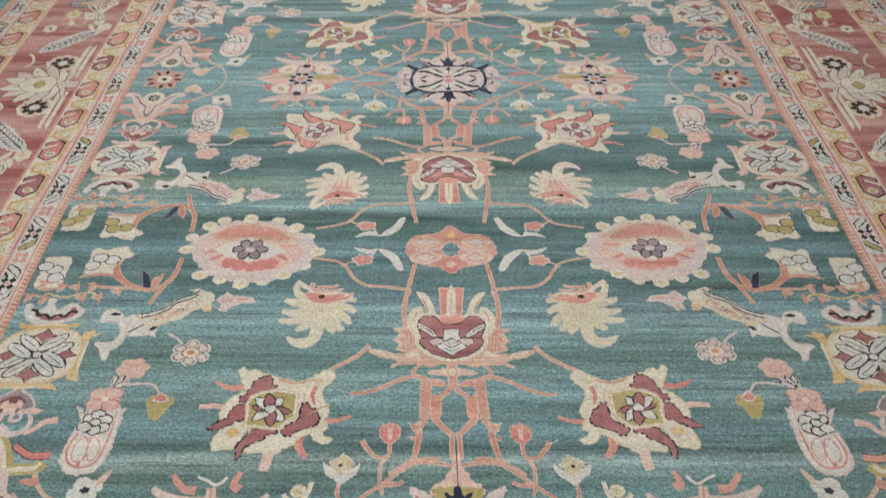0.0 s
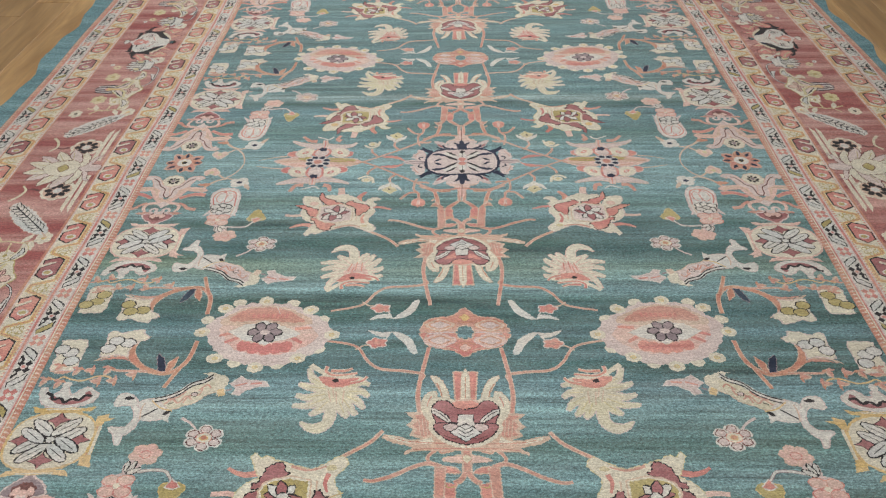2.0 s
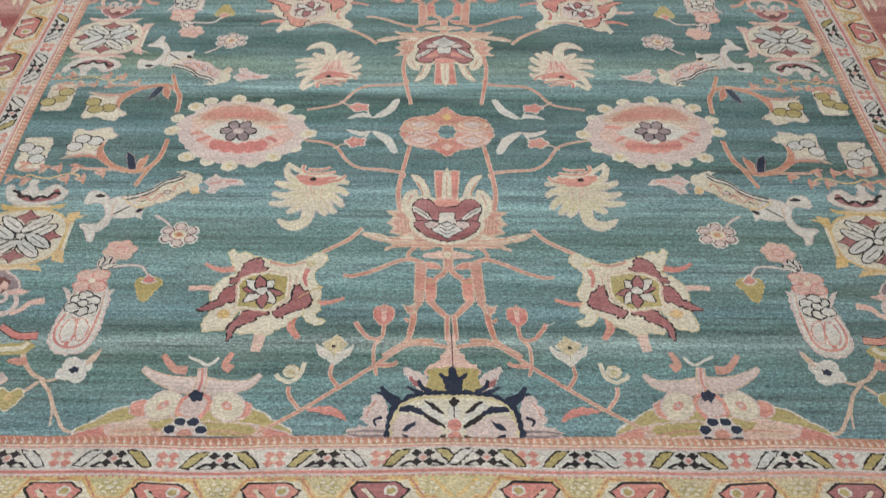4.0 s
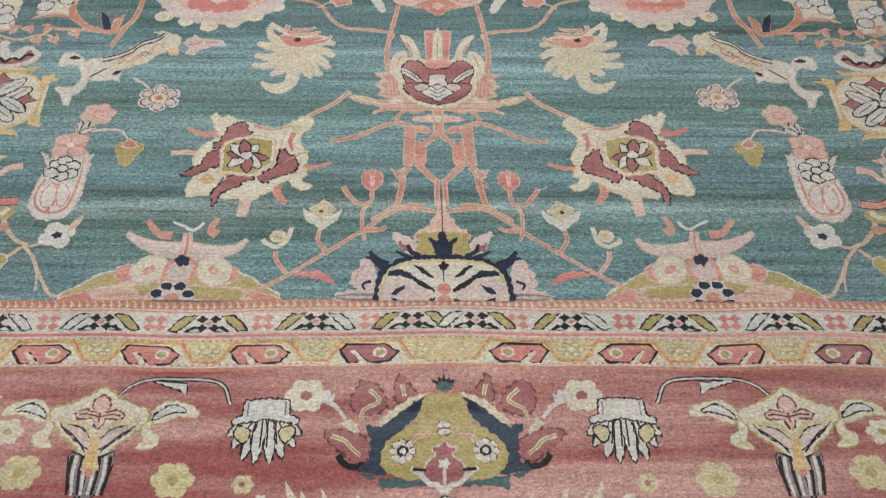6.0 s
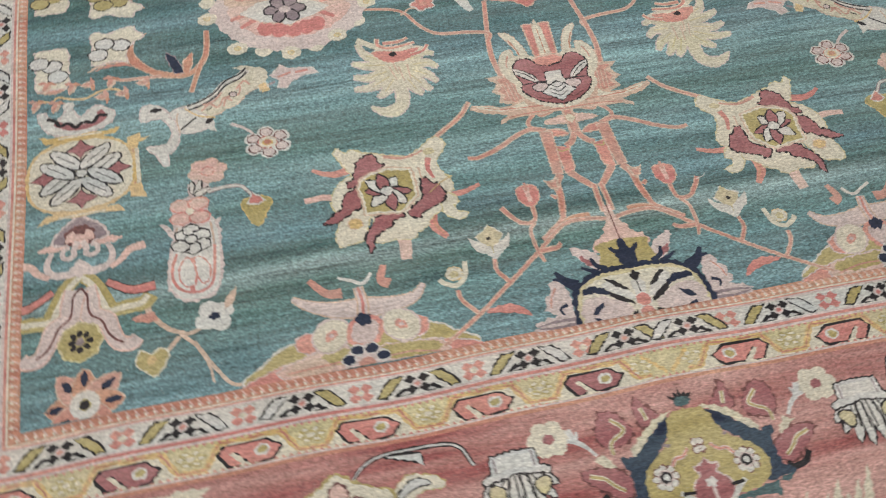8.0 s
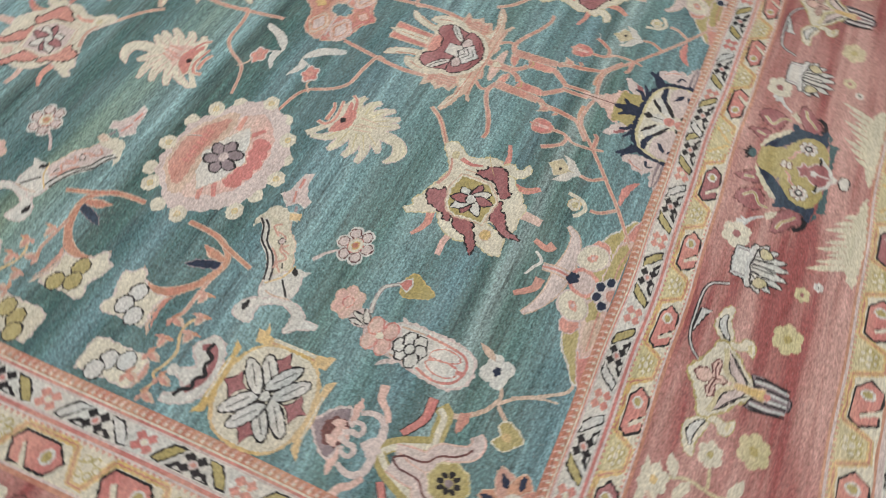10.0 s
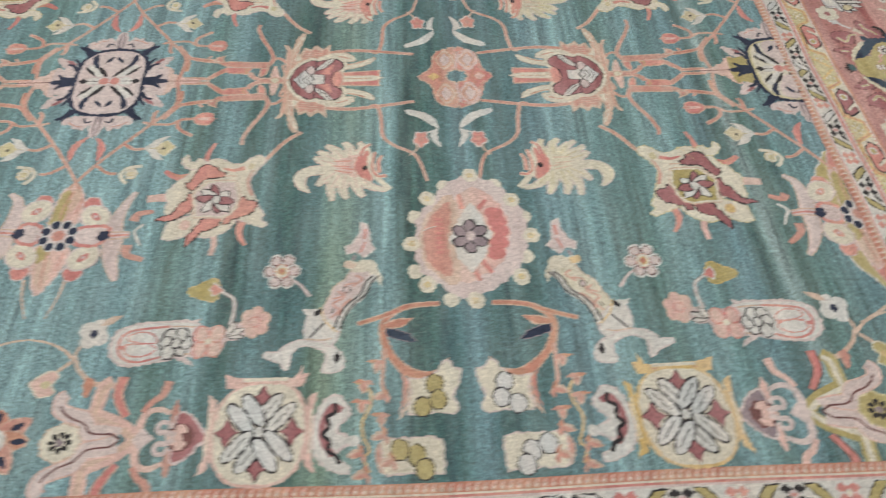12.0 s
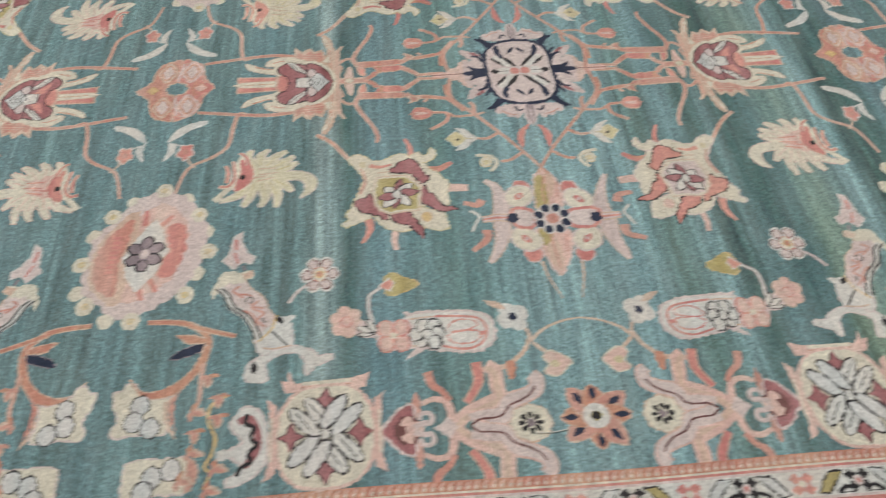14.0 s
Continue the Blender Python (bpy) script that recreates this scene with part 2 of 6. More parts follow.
AXIS_Y = (1.006, 1.925, 2.814, 3.747, 4.640, 5.560, 6.450)   # half medallion, cartouche, medallion, and so on
FIELD_X, FIELD_Y0, FIELD_Y1 = 1.14, 0.984, 6.45
PILE = 0.011


def drift(x, y):
    """The weaver's hand: lines that waver and a rug that lies a little askew."""
    dx = -0.011 * (y - 1.9) + 0.004 * np.sin(2.1 * y + 0.4) + 0.0025 * np.sin(7.3 * y + 3.0 * x)
    dy = 0.004 * np.sin(2.7 * x + 1.0) + 0.0025 * np.sin(8.1 * x + 2.0 * y) + 0.0015 * np.sin(19.0 * x + 1.3)
    return x + dx, y + dy


rug = tagged(new("rug"), "large worn teal wool rug with red floral border on wood floor", "rug")


def ragged(pts, step=0.0055, amount=0.0014):
    """A closed outline cut into short steps and roughened like knotted edges."""
    p = np.asarray(pts, float)
    q = np.roll(p, -1, 0)
    n = np.maximum(1, np.ceil(np.hypot(*(q - p).T) / step)).astype(int)
    idx = np.repeat(np.arange(len(p)), n)
    k = np.concatenate([np.arange(c) / c for c in n])[:, None]
    r = p[idx] * (1 - k) + q[idx] * k
    h1 = np.sin(r[:, 0] * 1731.3 + r[:, 1] * 2917.7)
    h2 = np.sin(r[:, 0] * 2377.1 - r[:, 1] * 1543.9)
    return r + amount * np.stack((h1, h2), 1)


class Motif:
    """Flat woven shapes, each one thread higher than the last, joined in one mesh."""

    made = 0

    def __init__(self, put, base=0.0008, clip=None):
        Motif.made += 1
        self.put, self.base, self.clip = put, base + (Motif.made % 13) * 0.00003, clip
        self.verts, self.faces, self.mats, self.slots, self.count = [], [], [], [], 0

    def fill(self, colour, pts, rough=True):
        x, y = self.put(*np.asarray(pts, float).T)
        w = np.stack((x, y), 1)
        if rough:
            w = ragged(w) if rough is True else ragged(w, 0.006, rough)
        x, y = drift(w[:, 0], w[:, 1])
        if self.clip is not None:
            x, y = self.clip(x, y)
        z = PILE + 0.5 * self.base + 0.00002 * self.count
        self.count += 1
        start = len(self.verts)
        if colour not in self.slots:
            self.slots.append(colour)
        slot = self.slots.index(colour)
        if len(x) <= 4:
            self.verts.extend(zip(x.tolist(), y.tolist(), [z] * len(x)))
            self.faces.append(list(range(start, start + len(x))))
            self.mats.append(slot)
            return self
        flat, _, tris, *_ = delaunay_2d_cdt([Vector(p) for p in zip(x.tolist(), y.tolist())], [], [list(range(len(x)))], 1, 1e-6)
        self.verts.extend((p.x, p.y, z) for p in flat)
        self.faces.extend([start + k for k in tri] for tri in tris)
        self.mats.extend([slot] * len(tris))
        return self

    def ring(self, line, colour, pts, width=0.003):
        self.fill(line, grown(pts, width))
        return self.fill(colour, pts)

    def line(self, colour, pts, w=0.003, w2=None, edge=None):
        if edge:
            self.fill(edge, stroke(pts, w + 0.0045, (w if w2 is None else w2) + 0.0045), 0.0008)
        return self.fill(colour, stroke(pts, w, w2), 0.0006)

    def finish(self, name, label="", owner=None):
        me = bpy.data.meshes.new(name)
        me.from_pydata(self.verts, [], self.faces)
        for s in self.slots:
            me.materials.append(WOOL[s])
        me.polygons.foreach_set("material_index", self.mats)
        me.update()
        ob = new(name, me)
        ob.parent = owner or rug
        return tagged(ob, label)


# outlines


def spin(pts, x, y, deg=0, sx=1.0, sy=1.0):
    p = np.asarray(pts, float) * (sx, sy)
    a = radians(deg)
    c, s = math.cos(a), math.sin(a)
    return np.stack((x + p[:, 0] * c - p[:, 1] * s, y + p[:, 0] * s + p[:, 1] * c), 1)


def oval(x, y, rx, ry, deg=0, n=28, lobes=0, depth=0.0, turn=0.0):
    a = np.linspace(0, 2 * np.pi, n if not lobes else max(n, lobes * 10), endpoint=False)
    r = 1 + depth * np.cos(lobes * a + turn) if lobes else np.ones_like(a)
    return spin(np.stack((np.cos(a) * r * rx, np.sin(a) * r * ry), 1), x, y, deg)


def petal(x, y, length, width, deg, point=1.0):
    """A leaf from (x, y) towards deg."""
    t = np.linspace(0, 1, 12)
    w = 0.5 * width * np.sin(np.pi * t ** 0.85) ** point
    up = np.stack((t * length, w), 1)
    dn = np.stack((t[-2:0:-1] * length, -w[-2:0:-1]), 1)
    return spin(np.concatenate((up, dn)), x, y, deg)


def smooth(pts, closed=False, n=6):
    p = [np.asarray(q, float) for q in pts]
    if len(p) < 3 and not closed:
        return np.asarray(p)
    out = []
    count = len(p)
    for i in range(count if closed else count - 1):
        p0 = p[(i - 1) % count] if closed or i else 2 * p[0] - p[1]
        p1, p2 = p[i], p[(i + 1) % count]
        p3 = p[(i + 2) % count] if closed or i + 2 < count else 2 * p[-1] - p[-2]
        for k in range(n):
            t = k / n
            out.append(0.5 * (2 * p1 + (p2 - p0) * t + (2 * p0 - 5 * p1 + 4 * p2 - p3) * t * t + (3 * p1 - p0 - 3 * p2 + p3) * t ** 3))
    if not closed:
        out.append(p[-1])
    return np.asarray(out)


def blob(*pts):
    return smooth(pts, closed=True)


def stroke(pts, w=0.004, w2=None):
    """A ribbon along a smooth line, w wide at its start and w2 at its end."""
    p = smooth(pts)
    w2 = w if w2 is None else w2
    d = np.gradient(p, axis=0)
    d /= np.maximum(np.hypot(*d.T), 1e-9)[:, None]
    nrm = np.stack((-d[:, 1], d[:, 0]), 1)
    half = 0.5 * np.linspace(w, w2, len(p))[:, None]
    return np.concatenate((p + nrm * half, (p - nrm * half)[::-1]))


def grown(pts, width):
    p = np.asarray(pts, float)
    d = np.roll(p, -1, 0) - np.roll(p, 1, 0)
    d /= np.maximum(np.hypot(*d.T), 1e-9)[:, None]
    area = np.sum(p[:, 0] * np.roll(p[:, 1], -1) - np.roll(p[:, 0], -1) * p[:, 1])
    nrm = np.stack((d[:, 1], -d[:, 0]), 1) * (1 if area > 0 else -1)
    return p + nrm * width


def quad(x0, x1, y0, y1):
    return [(x0, y0), (x1, y0), (x1, y1), (x0, y1)]


def mirrored(pts, axis=0):
    p = np.asarray(pts, float).copy()
    p[:, 0] = 2 * axis - p[:, 0]
    return p


def jag(pts, size=0.011, amp=0.004):
    """An outline with the stepped teeth of slanting knot rows."""
    p = np.asarray(pts, float)
    q = np.roll(p, -1, 0)
    long = np.hypot(*(q - p).T)
    along = np.concatenate(([0], np.cumsum(long)))
    count = max(6, 2 * int(along[-1] / (2 * size)))
    at = np.linspace(0, along[-1], count, endpoint=False)
    loop = np.concatenate((p, p[:1]))
    r = np.stack((np.interp(at, along, loop[:, 0]), np.interp(at, along, loop[:, 1])), 1)
    d = np.roll(r, -1, 0) - np.roll(r, 1, 0)
    d /= np.maximum(np.hypot(*d.T), 1e-9)[:, None]
    nrm = np.stack((d[:, 1], -d[:, 0]), 1)
    wild = 0.55 + 0.45 * np.sin(np.arange(count) * 2.3 + 40 * r[:, 0]) + 0.25 * np.sin(np.arange(count) * 0.9 + 70 * r[:, 1])
    return r + nrm * (amp * wild * np.where(np.arange(count) % 2, 0.5, -0.5))[:, None]


def toward(c, tip, width, point=0.8):
    """A leaf from c to tip."""
    dx, dy = tip[0] - c[0], tip[1] - c[1]
    return petal(c[0], c[1], math.hypot(dx, dy), width, math.degrees(math.atan2(dy, dx)), point)


# ---- the rug: base and bands ----


def slab():
    """The rug's body: a thin woven sheet with a wavering outer edge."""
    xs = np.linspace(-1, 1, 121)
    ys = np.linspace(0, 1, 141)
    X0, X1, Y0, Y1 = -1.925, 1.895, 0.235, 7.22
    bm = bmesh.new()
    grid = []
    for v in ys:
        row = []
        for u in xs:
            x = X0 + (X1 - X0) * (u + 1) / 2
            y = Y0 + (Y1 - Y0) * v
            edge = max(0.0, abs(u) - 0.968) / 0.032
            x, y = drift(x, y)
            x += edge * (0.013 * math.sin(9.5 * y + (2 if u > 0 else 0)) + 0.008 * math.sin(23 * y + 1))
            z = PILE - 0.0004 + (edge ** 2) * 0.003 * (1 + math.sin(11.0 * y + u * 3))
            row.append(bm.verts.new((x, y, z - 0.0003 * (edge > 0.99))))
        grid.append(row)
    for j in range(len(ys) - 1):
        for i in range(len(xs) - 1):
            bm.faces.new((grid[j][i], grid[j][i + 1], grid[j + 1][i + 1], grid[j + 1][i]))
    rim = [e for e in bm.edges if e.is_boundary]
    made = bmesh.ops.extrude_edge_only(bm, edges=rim)
    for v in (g for g in made["geom"] if isinstance(g, bmesh.types.BMVert)):
        v.co.z = 0.0005
    return bm


part("rug_body", slab(), WOOL["edge"], rug, "teal selvedge and backing with uneven edge")

straight = lambda x, y: (x, y)

SIDE = (0.0, 0.020, 0.024, 0.029, 0.034, 0.082, 0.087, 0.095, 0.100, 0.186, 0.191, 0.200,
        0.503, 0.509, 0.514, 0.604, 0.610, 0.622, 0.672, 0.678, 0.684, 0.706)
END = (0.0, 0.019, 0.022, 0.025, 0.029, 0.070, 0.074, 0.080, 0.085, 0.139, 0.143, 0.150,
       0.470, 0.476, 0.482, 0.562, 0.568, 0.580, 0.630, 0.636, 0.642, 0.662)
TONES = "rust cream rose pale white pale rose pale yellow pale rust red rust pale yellow rust pale white pale rose rust".split()


def corner_ring(k):
    s, e = SIDE[k], END[k]
    return (-FIELD_X - s, FIELD_X + s, FIELD_Y0 - e, FIELD_Y1 + e)


def band(k, tone):
    """One stripe of the border, mitred at the four corners."""
    a, b = corner_ring(k), corner_ring(k + 1)
    m = Motif(straight, base=0.0)
    cuts = 220
    long_tone = "cream" if tone == "yellow" else tone

    def strip(p0, p1, q0, q1, tone=tone):
        for i in range(cuts):
            t, u = i / cuts, (i + 1) / cuts
            f = lambda p, q, w: (p[0] + (q[0] - p[0]) * w, p[1] + (q[1] - p[1]) * w)
            m.count = 0
            m.fill(tone, [f(p0, p1, t), f(p0, p1, u), f(q0, q1, u), f(q0, q1, t)], rough=False)

    strip((a[0], a[2]), (a[1], a[2]), (b[0], b[2]), (b[1], b[2]))
    strip((a[0], a[3]), (a[1], a[3]), (b[0], b[3]), (b[1], b[3]))
    strip((a[0], a[2]), (a[0], a[3]), (b[0], b[2]), (b[0], b[3]), long_tone)
    strip((a[1], a[2]), (a[1], a[3]), (b[1], b[2]), (b[1], b[3]), long_tone)
    m.finish("border_stripe", "narrow " + tone + " woven border stripe" if tone != "red" else "wide madder red main border")


for k, tone in enumerate(TONES):
    band(k, tone)

m = Motif(straight, base=0.0)
for j in range(110):
    for i in range(46):
        m.count = 0
        x0, x1 = -FIELD_X + 2 * FIELD_X * i / 46, -FIELD_X + 2 * FIELD_X * (i + 1) / 46
        y0, y1 = FIELD_Y0 + (FIELD_Y1 - FIELD_Y0) * j / 110, FIELD_Y0 + (FIELD_Y1 - FIELD_Y0) * (j + 1) / 110
        m.fill("teal", quad(x0, x1, y0, y1), rough=False)
m.finish("field", "teal field with uneven dye bands")

# ---- the rug: field motifs ----
# u: metres out from the rug's long axis; v: metres from a cartouche row towards a medallion row (0.905 apart)
SPAN = 0.905


def keep_in_field(x, y):
    return x, np.clip(y, FIELD_Y0 - 0.002, FIELD_Y1 + 0.002)


def keep_in_sides(x, y):
    """Stops a shape at the field's long edges."""
    return np.clip(x, drift(-FIELD_X, y)[0] - 0.001, drift(FIELD_X, y)[0] + 0.001), y


def cell(row, up, side):
    """The placing of one quarter of the repeat."""
    y0 = AXIS_Y[row]
    y1 = AXIS_Y[row + 1] if up else AXIS_Y[row - 1]
    s = (y1 - y0) / SPAN

    def put(u, v):
        return side * u, y0 + v * s
    return put


def palmette(put, warm):
    """Plum palmette cup with cream leaves on a bed of tan strands, on the long axis."""
    m = Motif(put, 0.0010)
    head = "maroon" if warm else "rose"
    half = lambda pts: np.asarray(pts, float) - (0.004, 0)
    for s in (-1, 1):
        on = lambda pts: half(pts) * (s, 1)
        # stem that climbs beside the cup
        m.line("coral", on([(0.117, 0.334), (0.126, 0.269), (0.122, 0.209), (0.112, 0.144), (0.103, 0.088)]), 0.010, 0.007, "tan")
        # feathered block
        m.fill("tan", on([(0.089, 0.317), (0.119, 0.32), (0.157, 0.32), (0.135, 0.341), (0.153, 0.362), (0.135, 0.373), (0.145, 0.392), (0.115, 0.404), (0.082, 0.407), (0.08, 0.37), (0.095, 0.341)]))
        m.fill("coral", on([(0.094, 0.327), (0.118, 0.327), (0.136, 0.329), (0.123, 0.345), (0.137, 0.362), (0.124, 0.373), (0.132, 0.388), (0.108, 0.397), (0.086, 0.397), (0.087, 0.37), (0.099, 0.345)]))
        for k in range(4):
            m.line("tan", on([(0.095, 0.341), (0.089, 0.394)]) + (0.009 * k * s, 0), 0.0025)
        # bed of strands with curled ends
        m.fill("tan", on([(0, 0.401), (0.089, 0.39), (0.115, 0.405), (0.147, 0.404), (0.184, 0.392), (0.208, 0.389), (0.211, 0.401), (0.184, 0.416), (0.147, 0.424), (0.134, 0.429), (0.155, 0.441), (0.155, 0.451), (0.132, 0.441), (0.07, 0.44), (0.001, 0.442)]))
        m.fill("cream", on([(0.089, 0.397), (0.115, 0.409), (0.147, 0.407), (0.184, 0.395), (0.202, 0.392), (0.186, 0.404), (0.147, 0.417), (0.082, 0.419)]))
        m.line("coral", on([(0.147, 0.412), (0.095, 0.416), (0.001, 0.423)]), 0.003)
        m.line("coral", on([(0.134, 0.436), (0.083, 0.433), (0.001, 0.435)]), 0.003)
        m.line("rust", on([(0.18, 0.402), (0.147, 0.41), (0.119, 0.412)]), 0.002)
        # cream leaves
        m.ring("tan", "cream", on(blob(*[(0.085, 0.363), (0.106, 0.334), (0.116, 0.309), (0.113, 0.276), (0.098, 0.254), (0.08, 0.251), (0.077, 0.28), (0.069, 0.313), (0.069, 0.356)])), 0.002)
        m.line("coral", on([(0.091, 0.266), (0.1, 0.291), (0.097, 0.313)]), 0.004, 0.003)
        m.ring("tan", "cream", on(blob(*[(0.059, 0.295), (0.067, 0.258), (0.078, 0.229), (0.093, 0.196), (0.07, 0.206), (0.054, 0.236), (0.045, 0.273), (0.045, 0.295)])), 0.002)
        m.line("rust", on([(0.079, 0.221), (0.067, 0.251), (0.063, 0.281)]), 0.004, 0.002)
        m.fill("tan", on([(0.038, 0.179), (0.01, 0.179), (0.015, 0.288), (0.032, 0.288)]))
        m.fill("rose", on([(0.034, 0.183), (0.014, 0.183), (0.019, 0.288), (0.028, 0.288)]))
    m.ring("tan", "cream", [(-0.011, 0.292), (-0.011, 0.20), (0, 0.168), (0.011, 0.20), (0.011, 0.292)], 0.001)
    m.line("rust", [(0, 0.275), (0, 0.20)], 0.002)
    left = half([(-0.001, 0.317), (0.016, 0.31), (0.032, 0.306), (0.045, 0.288), (0.061, 0.282), (0.077, 0.288), (0.088, 0.306), (0.085, 0.331), (0.077, 0.352), (0.084, 0.366), (0.072, 0.387), (0.051, 0.406), (0.025, 0.417), (0.001, 0.422)])
    heart = np.concatenate((left, mirrored(left)[::-1]))
    m.fill("cream", grown(smooth(heart, closed=True), 0.013))
    m.fill("tan", [(-0.066, 0.320), (-0.045, 0.292), (-0.02, 0.278), (0.02, 0.278), (0.045, 0.292), (0.066, 0.320), (0.02, 0.345), (-0.02, 0.345)])
    m.fill("rose", [(-0.060, 0.318), (-0.042, 0.296), (-0.02, 0.283), (0.02, 0.283), (0.042, 0.296), (0.060, 0.318), (0.02, 0.345), (-0.02, 0.345)])
    m.fill("black", jag(grown(smooth(heart, closed=True), 0.0028), 0.006, 0.003))
    m.fill("maroon", jag(smooth(heart, closed=True), 0.006, 0.002))
    for s in (-1, 1):
        on = lambda pts: half(pts) * (s, 1)
        m.fill(head, on([(0.023, 0.317), (0.048, 0.31), (0.066, 0.306), (0.045, 0.331), (0.024, 0.345)]))
        m.ring("black", "white", on([(0.09, 0.306), (0.072, 0.315), (0.053, 0.331), (0.039, 0.353), (0.051, 0.352), (0.072, 0.335), (0.088, 0.322)]), 0.0024)
        m.line("black", on([(0.085, 0.315), (0.066, 0.327), (0.048, 0.347)]), 0.002)
        m.ring("black", "pale", on(blob(*[(0.06, 0.368), (0.045, 0.358), (0.022, 0.363), (0.027, 0.377), (0.046, 0.38)])), 0.0024)
        m.line("black", on([(0.08, 0.356), (0.043, 0.354), (0.014, 0.358)]), 0.0028)
        m.line("umber", on([(0.059, 0.394), (0.033, 0.405), (0.017, 0.398)]), 0.0025)
    m.ring("black", "white", [(-0.018, 0.330), (0.018, 0.330), (0.021, 0.364), (-0.021, 0.364)], 0.0024)
    m.ring("black", "grey", [(0, 0.360), (0.020, 0.372), (0.038, 0.386), (0.030, 0.392), (0.016, 0.400), (0, 0.414), (-0.016, 0.400), (-0.030, 0.392), (-0.038, 0.386), (-0.020, 0.372)], 0.0024)
    for v in (0.372, 0.384, 0.396):
        m.line("black", [(-0.018, v - 0.008), (0, v + 0.004), (0.018, v - 0.008)], 0.0022)
    m.finish("woven_palmette", "plum and cream palmette woven on the rug's axis")


def axis_stems(put, side):
    """Coral stems that join palmette and medallion, one side."""
    m = Motif(put, 0.0005)
    st = lambda pts, w=0.010, w2=None: m.line("coral", pts, w * 0.72, None if w2 is None else w2 * 0.72, "tan")
    # arched collar, arm and pink leaves
    st([(0.067, 0.432), (0.088, 0.450), (0.094, 0.466), (0.080, 0.480)], 0.008)
    st([(0.062, 0.486), (0.094, 0.476), (0.136, 0.490), (0.180, 0.512), (0.222, 0.526), (0.246, 0.524)], 0.013, 0.008)
    st([(0.030, 0.438), (0.058, 0.446), (0.066, 0.440)], 0.005, 0.004)
    m.ring("tan", "pink", blob((0.0, 0.454), (0.028, 0.456), (0.060, 0.466), (0.030, 0.474), (0.0, 0.472)), 0.002)
    m.line("tan", [(0.0, 0.430), (0.0, 0.470), (0.001, 0.505)], 0.026, 0.024)
    m.line("coral", [(0.0, 0.430), (0.0, 0.470), (0.001, 0.505)], 0.015, 0.016)
    m.line("coral", [(0.0, 0.500), (0.016, 0.524), (0.032, 0.534)], 0.011, 0.011, "tan")
    m.ring("tan", "rose", blob((0.018, 0.504), (0.030, 0.492), (0.056, 0.486), (0.070, 0.492), (0.050, 0.503)), 0.003)
    # forked leg of two blocks
    m.ring("tan", "coral", [(0.052, 0.490), (0.076, 0.488), (0.077, 0.540), (0.080, 0.596), (0.062, 0.600), (0.056, 0.540)], 0.003)
    m.ring("tan", "rose", [(0.026, 0.532), (0.034, 0.538), (0.052, 0.530), (0.054, 0.560), (0.054, 0.600), (0.040, 0.604), (0.032, 0.586), (0.031, 0.552)], 0.003)
    m.line("olive", [(0.030, 0.542), (0.046, 0.545), (0.052, 0.538)], 0.003)
    m.line("coral", [(0.046, 0.600), (0.028, 0.622), (0.010, 0.642)], 0.014, 0.009, "tan")
    m.line("coral", [(0.068, 0.600), (0.082, 0.622), (0.084, 0.652), (0.092, 0.690)], 0.014, 0.010, "tan")
    m.line("rust", [(0.084, 0.640), (0.092, 0.690)], 0.005)
    m.fill("tan", [(0.075, 0.605), (0.094, 0.612), (0.108, 0.606), (0.100, 0.628), (0.086, 0.640), (0.078, 0.626)])
    m.fill("coral", [(0.079, 0.612), (0.094, 0.617), (0.102, 0.612), (0.096, 0.626), (0.086, 0.632)])
    m.line("tan", [(0.007, 0.638), (0.009, 0.670), (0.009, 0.706)], 0.013)
    m.line("coral", [(0.007, 0.638), (0.009, 0.670), (0.009, 0.706)], 0.006)
    st([(0.092, 0.688), (0.098, 0.706), (0.125, 0.726), (0.15, 0.742)], 0.012, 0.010)
    m.line("rust", [(0.040, 0.708), (0.070, 0.706), (0.096, 0.712)], 0.010, 0.008, "tan")
    st([(0.094, 0.655), (0.104, 0.645)], 0.009, 0.004)
    st([(0.0, 0.725), (0.05, 0.715), (0.10, 0.718), (0.165, 0.765), (0.228, 0.812), (0.31, 0.87), (0.39, 0.918)], 0.009, 0.006)
    st([(0.168, 0.765), (0.13, 0.765), (0.118, 0.757)], 0.012, 0.007)
    st([(0.168, 0.768), (0.160, 0.79)], 0.008, 0.003)
    st([(0.168, 0.765), (0.169, 0.72), (0.155, 0.70)], 0.006)
    st([(0.148, 0.652), (0.153, 0.695), (0.18, 0.697), (0.20, 0.675), (0.212, 0.655)], 0.007, 0.010)
    m.ring("tan", "rose", blob((0.149, 0.612), (0.170, 0.62), (0.168, 0.648), (0.149, 0.662), (0.130, 0.648), (0.128, 0.62)), 0.002)
    m.line("pink", [(0.149, 0.618), (0.149, 0.652)], 0.013, 0.008)
    m.line("coral", [(0.149, 0.605), (0.149, 0.625)], 0.005)
    st([(0.24, 0.818), (0.258, 0.79), (0.256, 0.765)], 0.008, 0.006)
    st([(0.315, 0.868), (0.338, 0.838), (0.342, 0.815)], 0.007)
    m.fill("rose", blob((0.30, 0.872), (0.265, 0.862), (0.235, 0.87), (0.215, 0.895), (0.25, 0.882)))
    if side > 0:
        m.ring("coral", "straw", blob((0, 0.452), (0.011, 0.464), (0, 0.476), (-0.011, 0.464)), 0.002)
    m.finish("woven_stem", "thin coral vine stems woven in the field")
    m = Motif(put, 0.0011)
    m.fill("white", blob((0.212, 0.712), (0.226, 0.722), (0.252, 0.735), (0.280, 0.722), (0.296, 0.710), (0.288, 0.738), (0.268, 0.752), (0.254, 0.766), (0.238, 0.753), (0.220, 0.738)))
